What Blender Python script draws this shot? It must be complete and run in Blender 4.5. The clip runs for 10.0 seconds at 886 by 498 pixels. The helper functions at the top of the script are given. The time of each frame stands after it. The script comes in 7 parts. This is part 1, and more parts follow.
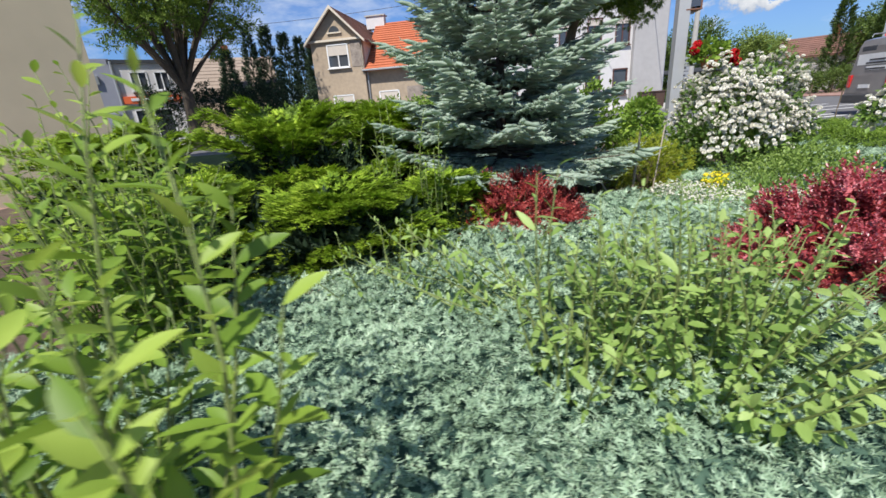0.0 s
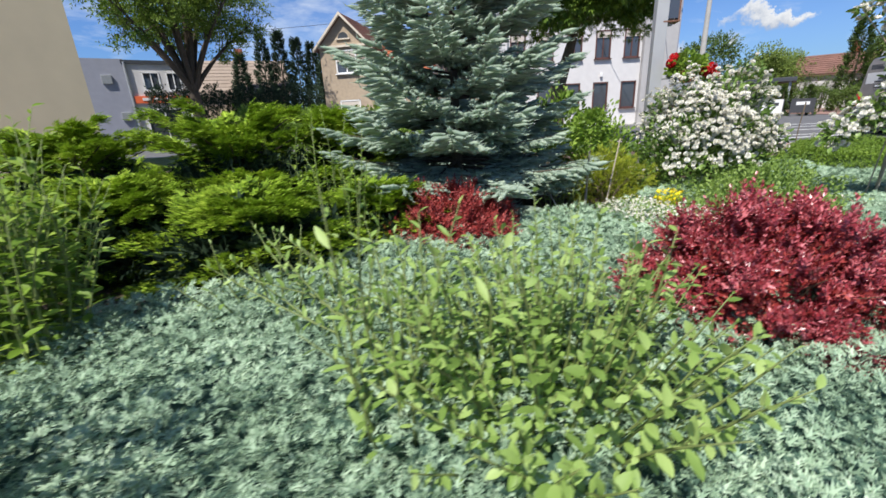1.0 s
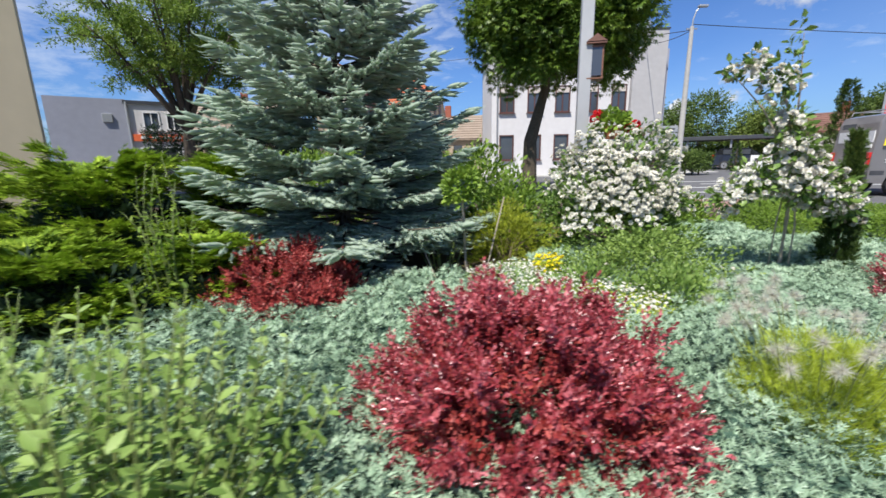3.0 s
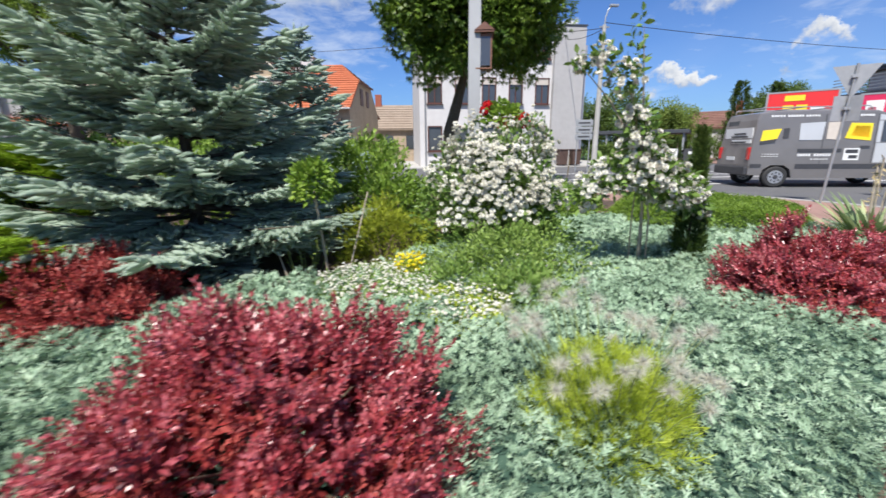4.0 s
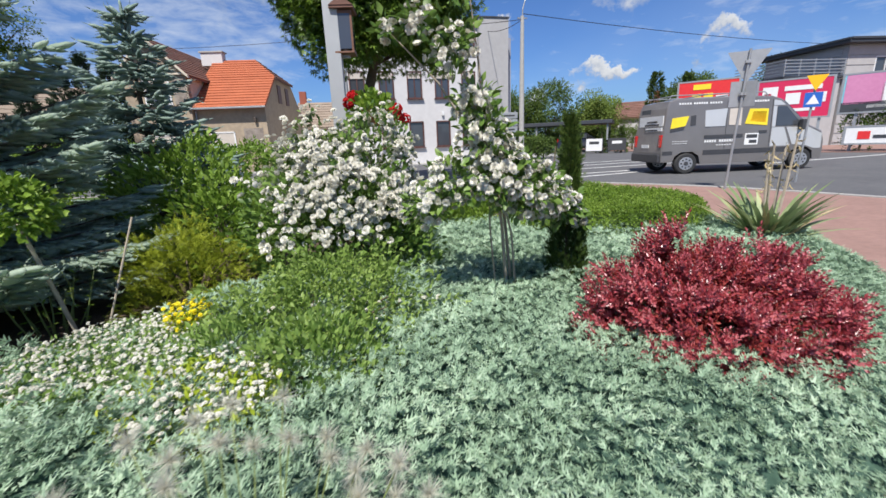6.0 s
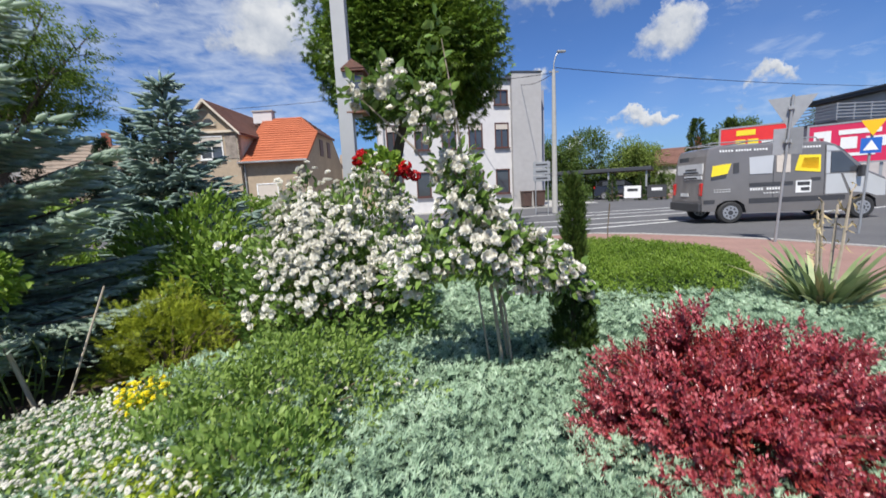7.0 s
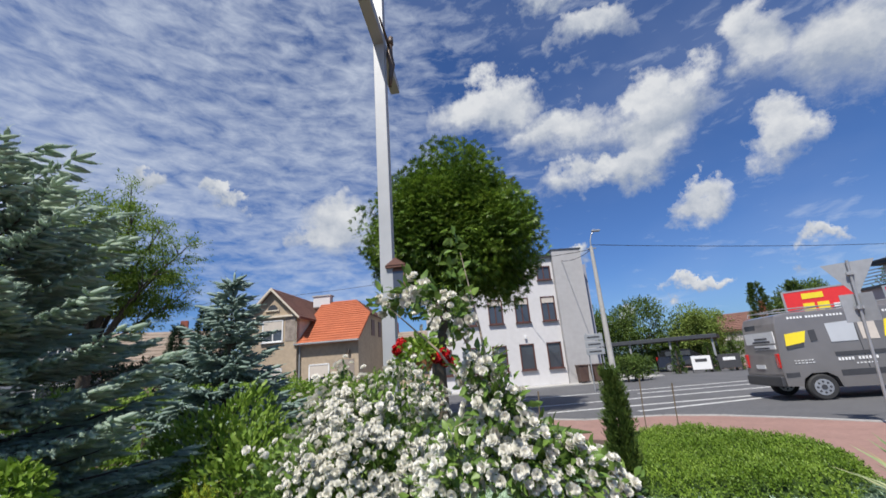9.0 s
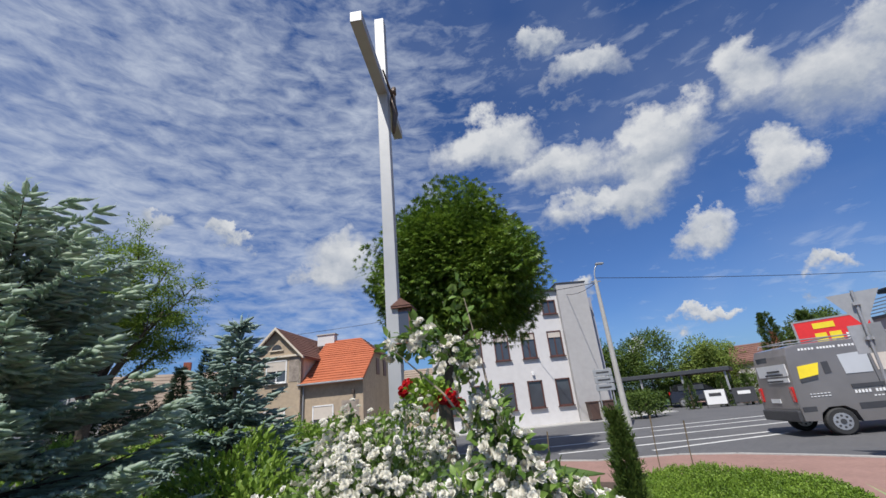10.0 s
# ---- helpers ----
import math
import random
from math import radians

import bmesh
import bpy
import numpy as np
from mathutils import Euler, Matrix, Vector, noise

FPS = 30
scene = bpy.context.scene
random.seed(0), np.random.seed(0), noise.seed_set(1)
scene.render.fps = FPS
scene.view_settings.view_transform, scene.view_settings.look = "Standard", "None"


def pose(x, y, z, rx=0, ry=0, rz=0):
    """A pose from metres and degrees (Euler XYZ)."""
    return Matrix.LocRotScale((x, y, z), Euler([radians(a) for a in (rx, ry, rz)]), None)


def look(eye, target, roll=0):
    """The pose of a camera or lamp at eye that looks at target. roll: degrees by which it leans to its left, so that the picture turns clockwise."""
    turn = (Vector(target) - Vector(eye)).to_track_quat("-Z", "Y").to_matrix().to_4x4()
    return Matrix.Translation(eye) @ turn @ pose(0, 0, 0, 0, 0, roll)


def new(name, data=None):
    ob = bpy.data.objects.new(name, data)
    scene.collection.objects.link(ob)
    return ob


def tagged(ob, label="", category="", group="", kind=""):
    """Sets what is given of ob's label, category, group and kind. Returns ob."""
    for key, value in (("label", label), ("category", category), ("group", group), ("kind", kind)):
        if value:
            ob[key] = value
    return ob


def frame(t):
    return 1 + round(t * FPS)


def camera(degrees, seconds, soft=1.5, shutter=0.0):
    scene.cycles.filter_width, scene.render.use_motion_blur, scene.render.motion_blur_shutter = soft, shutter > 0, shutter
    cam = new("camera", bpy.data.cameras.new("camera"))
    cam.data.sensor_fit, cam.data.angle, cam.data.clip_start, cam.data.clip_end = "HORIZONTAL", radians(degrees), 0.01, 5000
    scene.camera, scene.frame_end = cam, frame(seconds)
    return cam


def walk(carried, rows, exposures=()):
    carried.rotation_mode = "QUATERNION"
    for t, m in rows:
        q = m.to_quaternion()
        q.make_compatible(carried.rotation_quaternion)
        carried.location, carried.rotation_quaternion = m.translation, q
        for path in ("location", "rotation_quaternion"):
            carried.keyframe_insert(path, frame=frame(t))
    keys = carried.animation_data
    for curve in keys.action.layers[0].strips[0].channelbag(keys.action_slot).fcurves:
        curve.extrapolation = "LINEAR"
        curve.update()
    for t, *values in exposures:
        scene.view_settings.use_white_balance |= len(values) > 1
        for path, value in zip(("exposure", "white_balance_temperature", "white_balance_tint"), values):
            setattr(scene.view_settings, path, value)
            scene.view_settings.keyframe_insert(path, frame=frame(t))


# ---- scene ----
cam = camera(94.3, 10.0, shutter=0.4)
PATH = [
    (0, (0.002, 0.025, 1.304), (0.001, 1.912, 0.64), -4.3),
    (0.5, (0.326, 0.08, 1.267), (0.29, 1.963, 0.593), -3.5),
    (1, (0.667, 0.15, 1.261), (0.616, 2.048, 0.632), -2.7),
    (1.5, (0.97, 0.289, 1.286), (0.92, 2.21, 0.732), -1.9),
    (2, (1.275, 0.367, 1.295), (1.188, 2.312, 0.839), -1.4),
    (2.2, (1.404, 0.388, 1.298), (1.295, 2.338, 0.868), -1.3),
    (3.3, (2.102, 0.621, 1.306), (2.087, 2.571, 0.865), -0.6),
    (3.5, (2.247, 0.666, 1.308), (2.293, 2.614, 0.856), -0.4),
    (4, (2.561, 0.788, 1.304), (2.775, 2.718, 0.824), -0.4),
    (4.5, (2.832, 0.994, 1.3), (3.189, 2.895, 0.793), -0.7),
    (5, (3.079, 1.166, 1.3), (3.529, 3.041, 0.769), -1.2),
    (5.5, (3.345, 1.324, 1.305), (3.828, 3.188, 0.767), -1.8),
    (5.7, (3.427, 1.388, 1.301), (3.908, 3.255, 0.771), -2.0),
    (6.8, (3.827, 1.657, 1.371), (4.155, 3.6, 1.029), -2.8),
    (7, (3.905, 1.691, 1.396), (4.202, 3.649, 1.117), -2.8),
    (7.5, (4.019, 1.719, 1.433), (4.235, 3.706, 1.359), -2.9),
    (8, (4.036, 1.699, 1.46), (4.192, 3.687, 1.616), -3.2),
    (8.5, (4.035, 1.663, 1.493), (4.157, 3.623, 1.872), -3.8),
    (9, (4.038, 1.636, 1.52), (4.149, 3.553, 2.079), -4.4),
    (9.5, (4.043, 1.607, 1.531), (4.151, 3.485, 2.208), -5.0),
    (10, (4.036, 1.517, 1.544), (4.14, 3.38, 2.265), -5.5),
]
walk(cam, [(t, look(eye, target, roll)) for t, eye, target, roll in PATH], [(0.0, 0.60), (2.0, 0.66), (4.0, 0.68), (5.5, 0.50), (8.0, 0.46), (10.0, 0.28)])

# ---- world, sun, exposure ----
SUN_AZ, SUN_EL = radians(-153), radians(57)       # towards the sun, from +y, clockwise positive to +x
sun_dir = Vector((math.sin(SUN_AZ) * math.cos(SUN_EL), math.cos(SUN_AZ) * math.cos(SUN_EL), math.sin(SUN_EL)))
sun = new("sun", bpy.data.lights.new("sun", "SUN"))
sun.data.energy, sun.data.angle, sun.data.color = 4.6, radians(0.53), (1.0, 0.955, 0.88)
sun.matrix_world = look((0, 0, 0), -sun_dir) 
sun.location = (0, -20, 40)

world = bpy.data.worlds.new("world")
scene.world = world
world.use_nodes = True
wt = world.node_tree
wt.nodes.clear()


def wn(kind, **kw):
    n = wt.nodes.new(kind)
    for k, v in kw.items():
        n.inputs[k].default_value = v
    return n


def wmath(op, a, b=None, clamp=False):
    n = wt.nodes.new("ShaderNodeMath")
    n.operation, n.use_clamp = op, clamp
    for i, s in enumerate((a, b)):
        if s is None:
            continue
        if isinstance(s, (int, float)):
            n.inputs[i].default_value = s
        else:
            wt.links.new(s, n.inputs[i])
    return n.outputs[0]


sky = wt.nodes.new("ShaderNodeTexSky")
sky.sky_type, sky.sun_disc = "NISHITA", False
sky.sun_elevation, sky.sun_rotation = SUN_EL, SUN_AZ
sky.altitude, sky.air_density, sky.dust_density, sky.ozone_density = 100, 1.0, 0.9, 2.2
coord = wt.nodes.new("ShaderNodeTexCoord")
ray_dir = coord.outputs["Generated"]


def wnoise(scale, detail, rough, stretch=(1, 1, 1), shift=(0, 0, 0), dist=0.0):
    m = wt.nodes.new("ShaderNodeMapping")
    m.inputs["Scale"].default_value, m.inputs["Location"].default_value = stretch, shift
    wt.links.new(ray_dir, m.inputs["Vector"])
    n = wn("ShaderNodeTexNoise", Scale=scale, Detail=detail, Roughness=rough, Distortion=dist)
    wt.links.new(m.outputs[0], n.inputs["Vector"])
    return n.outputs["Fac"]


# the clouds' outlines are ruffled by bending the directions a little
ruffle = wn("ShaderNodeTexNoise", Scale=5.5, Detail=9, Roughness=0.63)
wt.links.new(ray_dir, ruffle.inputs["Vector"])
centred = wt.nodes.new("ShaderNodeVectorMath")
centred.operation = "MULTIPLY_ADD"
centred.inputs[1].default_value, centred.inputs[2].default_value = (0.28, 0.28, 0.28), (-0.14, -0.14, -0.14)
wt.links.new(ruffle.outputs["Color"], centred.inputs[0])
bent = wt.nodes.new("ShaderNodeVectorMath")
bent.operation = "ADD"
wt.links.new(ray_dir, bent.inputs[0])
wt.links.new(centred.outputs[0], bent.inputs[1])


def dotted(axis):
    n = wt.nodes.new("ShaderNodeVectorMath")
    n.operation = "DOT_PRODUCT"
    wt.links.new(bent.outputs[0], n.inputs[0])
    n.inputs[1].default_value = axis
    return n.outputs["Value"]


def blob(direction, size, stretch):
    """A soft spot of the sky round a direction: 1 in the middle, 0 at its rim; stretch flattens it. With its height, -1 to 1."""
    d = Vector(direction).normalized()
    side = d.cross(Vector((0, 0, 1))).normalized()
    up = side.cross(d)
    across, high = dotted(side / size), dotted(up * stretch / size)
    round_off = wmath("ADD", wmath("MULTIPLY", across, across), wmath("MULTIPLY", high, high))
    front = wmath("GREATER_THAN", dotted(d), 0.0)
    return wmath("MULTIPLY", front, wmath("SUBTRACT", 1.0, round_off, True)), high


def heading(az, el):
    a, e = radians(az), radians(el)
    return (math.sin(a) * math.cos(e), math.cos(a) * math.cos(e), math.sin(e))


# cumulus: heading (degrees from +y to the right), height, half-width, flatness
CLOUDS = [(12.8, 34.4, 0.138, 1.93), (23.9, 29.8, 0.133, 1.56), (33.9, 27.1, 0.118, 1.15), (29.5, 23.4, 0.158, 3.4), (28.5, 38.8, 0.097, 2.0), (22.5, 44.1, 0.062, 1.6), (48.5, 30.0, 0.095, 1.05), (55.5, 27.0, 0.115, 1.1), (46.9, 21.2, 0.066, 1.15), (37.3, 17.0, 0.070, 1.5), (-11.5, 19.6, 0.108, 1.2), (-15.3, 17.8, 0.060, 1.8), (-26.1, 21.6, 0.035, 1.4), (-35.9, 22.8, 0.05, 2.11), (21.2, 13.6, 0.067, 2.85), (26.7, 5.7, 0.042, 2.3), (34.5, 7.3, 0.055, 3.6), (46.7, 8.7, 0.036, 2.0), (95.0, 35.0, 0.3, 2.0), (130.0, 50.0, 0.35, 2.2), (-120.0, 40.0, 0.3, 2.0), (-160.0, 30.0, 0.3, 2.4), (170.0, 55.0, 0.3, 2.0), (75.0, 20.0, 0.2, 2.5)]
puff, weight, lifted = None, None, None
for az, el, size, flat in CLOUDS:
    b, high = blob(heading(az, el), size * 1.12, flat)
    lift = wmath("MULTIPLY", b, high)
    puff = b if puff is None else wmath("MAXIMUM", puff, b)
    weight = b if weight is None else wmath("ADD", weight, b)
    lifted = lift if lifted is None else wmath("ADD", lifted, lift)
billow = wnoise(7.0, 9, 0.60, (1, 1, 1.25), (0.37, 0.11, 0.2))
fringe = wnoise(26.0, 6, 0.6, (1, 1, 1.4), (1.7, 0.4, 0.9))
rough_edge = wmath("ADD", wmath("MULTIPLY", billow, 1.25), wmath("MULTIPLY", fringe, 0.35))
# crisp above, ragged and thin below
crisp = wmath("ADD", 1.8, wmath("MULTIPLY", wmath("DIVIDE", lifted, wmath("ADD", weight, 0.05)), 1.2))
cumulus = wmath("MULTIPLY", wmath("SUBTRACT", wmath("ADD", wmath("MULTIPLY", puff, 0.95), rough_edge), 1.04), crisp, True)
cumulus = wmath("MULTIPLY", cumulus, wmath("MULTIPLY", puff, 5.0, True))
# thin ripples of high cloud, thicker towards the west
ripple = wnoise(20.0, 6, 0.6, (0.8, 0.8, 2.4), (0, 0, 0.3), 0.35)
veil = wnoise(2.2, 4, 0.5, (1, 1, 1.6), (3, 1, 0))
west, _ = blob(heading(-42, 34), 0.86, 1.4)
wisps = wmath("MULTIPLY", wmath("SUBTRACT", wmath("ADD", wmath("MULTIPLY", ripple, 1.25), wmath("ADD", wmath("MULTIPLY", west, 0.50), wmath("MULTIPLY", veil, 0.55))), 1.01), 1.7, True)
wisps = wmath("ADD", wmath("MULTIPLY", wisps, 0.66), wmath("MULTIPLY", wmath("SUBTRACT", veil, 0.45, True), 0.35), True)
# the tops catch the light, the undersides are grey
above = wnoise(7.0, 9, 0.60, (1, 1, 1.25), (0.37, 0.11, 0.26))
inner = wmath("ADD", wmath("MULTIPLY", wmath("SUBTRACT", billow, above), 2.6), wmath("MULTIPLY", wmath("DIVIDE", lifted, wmath("ADD", weight, 0.05)), 0.75))
tone = wt.nodes.new("ShaderNodeMix")
tone.data_type = "RGBA"
tone.inputs["A"].default_value, tone.inputs["B"].default_value = (4.3, 4.9, 6.0, 1), (8.3, 8.5, 8.8, 1)
wt.links.new(wmath("ADD", inner, 0.45, True), tone.inputs["Factor"])
tint = wt.nodes.new("ShaderNodeMix")
tint.data_type, tint.blend_type = "RGBA", "MULTIPLY"
tint.inputs["Factor"].default_value, tint.inputs["B"].default_value = 1.0, (0.58, 0.85, 1.32, 1)
wt.links.new(sky.outputs["Color"], tint.inputs["A"])
high_cloud = wt.nodes.new("ShaderNodeMix")
high_cloud.data_type = "RGBA"
high_cloud.inputs["B"].default_value = (7.6, 8.3, 9.4, 1)
wt.links.new(wisps, high_cloud.inputs["Factor"])
wt.links.new(tint.outputs["Result"], high_cloud.inputs["A"])
mix = wt.nodes.new("ShaderNodeMix")
mix.data_type = "RGBA"
wt.links.new(cumulus, mix.inputs["Factor"])
wt.links.new(high_cloud.outputs["Result"], mix.inputs["A"])
wt.links.new(tone.outputs["Result"], mix.inputs["B"])
background = wn("ShaderNodeBackground", Strength=0.068)
wt.links.new(mix.outputs["Result"], background.inputs["Color"])
world_out = wt.nodes.new("ShaderNodeOutputWorld")
wt.links.new(background.outputs[0], world_out.inputs["Surface"])


# ---- materials ----
def material(name, c1, c2=None, rough=0.7, metal=0.0, scale=8.0, bump=0.0, bump_scale=60.0, spec=0.5, coat=0.0, emit=None):
    """A painted, mineral or metal surface: two colours in large patches and fine grain, with relief."""
    m = bpy.data.materials.new(name)
    m.use_nodes = True
    nt = m.node_tree
    p = nt.nodes["Principled BSDF"]
    p.inputs["Roughness"].default_value, p.inputs["Metallic"].default_value = rough, metal
    p.inputs["Specular IOR Level"].default_value, p.inputs["Coat Weight"].default_value = spec, coat
    c2 = c2 or tuple(0.82 * v for v in c1)
    tc = nt.nodes.new("ShaderNodeTexCoord")
    a, b = nt.nodes.new("ShaderNodeTexNoise"), nt.nodes.new("ShaderNodeTexNoise")
    for n, s, d in ((a, scale * 0.12, 4), (b, scale, 6)):
        n.inputs["Scale"].default_value, n.inputs["Detail"].default_value = s, d
        nt.links.new(tc.outputs["Object"], n.inputs["Vector"])
    add = nt.nodes.new("ShaderNodeMath")
    add.operation = "ADD"
    nt.links.new(a.outputs["Fac"], add.inputs[0])
    nt.links.new(b.outputs["Fac"], add.inputs[1])
    ramp = nt.nodes.new("ShaderNodeMapRange")
    ramp.inputs["From Min"].default_value, ramp.inputs["From Max"].default_value = 0.7, 1.3
    nt.links.new(add.outputs[0], ramp.inputs["Value"])
    mx = nt.nodes.new("ShaderNodeMix")
    mx.data_type = "RGBA"
    mx.inputs["A"].default_value, mx.inputs["B"].default_value = (*c1, 1), (*c2, 1)
    nt.links.new(ramp.outputs[0], mx.inputs["Factor"])
    nt.links.new(mx.outputs["Result"], p.inputs["Base Color"])
    if bump:
        c = nt.nodes.new("ShaderNodeTexNoise")
        c.inputs["Scale"].default_value, c.inputs["Detail"].default_value = bump_scale, 8
        nt.links.new(tc.outputs["Object"], c.inputs["Vector"])
        bp = nt.nodes.new("ShaderNodeBump")
        bp.inputs["Strength"].default_value, bp.inputs["Distance"].default_value = bump, 0.01
        nt.links.new(c.outputs["Fac"], bp.inputs["Height"])
        nt.links.new(bp.outputs[0], p.inputs["Normal"])
    return m


def foliage(name, dark, mid, light, rough=0.55, through_light=0.3, patch=2.5, spec=0.35):
    """Leaves: each leaf its own shade, larger patches of growth, and light that passes through."""
    m = bpy.data.materials.new(name)
    m.use_nodes = True
    nt = m.node_tree
    p, out = nt.nodes["Principled BSDF"], nt.nodes["Material Output"]
    p.inputs["Roughness"].default_value, p.inputs["Specular IOR Level"].default_value = rough, spec
    geo, tc = nt.nodes.new("ShaderNodeNewGeometry"), nt.nodes.new("ShaderNodeTexCoord")
    n = nt.nodes.new("ShaderNodeTexNoise")
    n.inputs["Scale"].default_value, n.inputs["Detail"].default_value = patch, 4
    nt.links.new(tc.outputs["Object"], n.inputs["Vector"])
    mixer = nt.nodes.new("ShaderNodeMath")
    mixer.operation = "MULTIPLY_ADD"
    mixer.inputs[1].default_value = 0.6
    nt.links.new(geo.outputs["Random Per Island"], mixer.inputs[0])
    part2 = nt.nodes.new("ShaderNodeMath")
    part2.operation = "MULTIPLY_ADD"
    part2.inputs[1].default_value, part2.inputs[2].default_value = 1.5, -0.55
    nt.links.new(n.outputs["Fac"], part2.inputs[0])
    nt.links.new(part2.outputs[0], mixer.inputs[2])
    ramp = nt.nodes.new("ShaderNodeValToRGB")
    ramp.color_ramp.elements[0].color, ramp.color_ramp.elements[1].color = (*dark, 1), (*light, 1)
    ramp.color_ramp.elements[0].position, ramp.color_ramp.elements[1].position = 0.05, 0.95
    e = ramp.color_ramp.elements.new(0.5)
    e.color = (*mid, 1)
    nt.links.new(mixer.outputs[0], ramp.inputs["Fac"])
    nt.links.new(ramp.outputs["Color"], p.inputs["Base Color"])
    tr, mx = nt.nodes.new("ShaderNodeBsdfTranslucent"), nt.nodes.new("ShaderNodeMixShader")
    nt.links.new(ramp.outputs["Color"], tr.inputs["Color"])
    mx.inputs["Fac"].default_value = through_light
    nt.links.new(p.outputs[0], mx.inputs[1])
    nt.links.new(tr.outputs[0], mx.inputs[2])
    nt.links.new(mx.outputs[0], out.inputs["Surface"])
    return m


def glass_dark(name, tint=(0.03, 0.035, 0.04), rough=0.06):
    return material(name, tint, tuple(1.3 * v for v in tint), rough=rough, spec=0.8, scale=1.5)


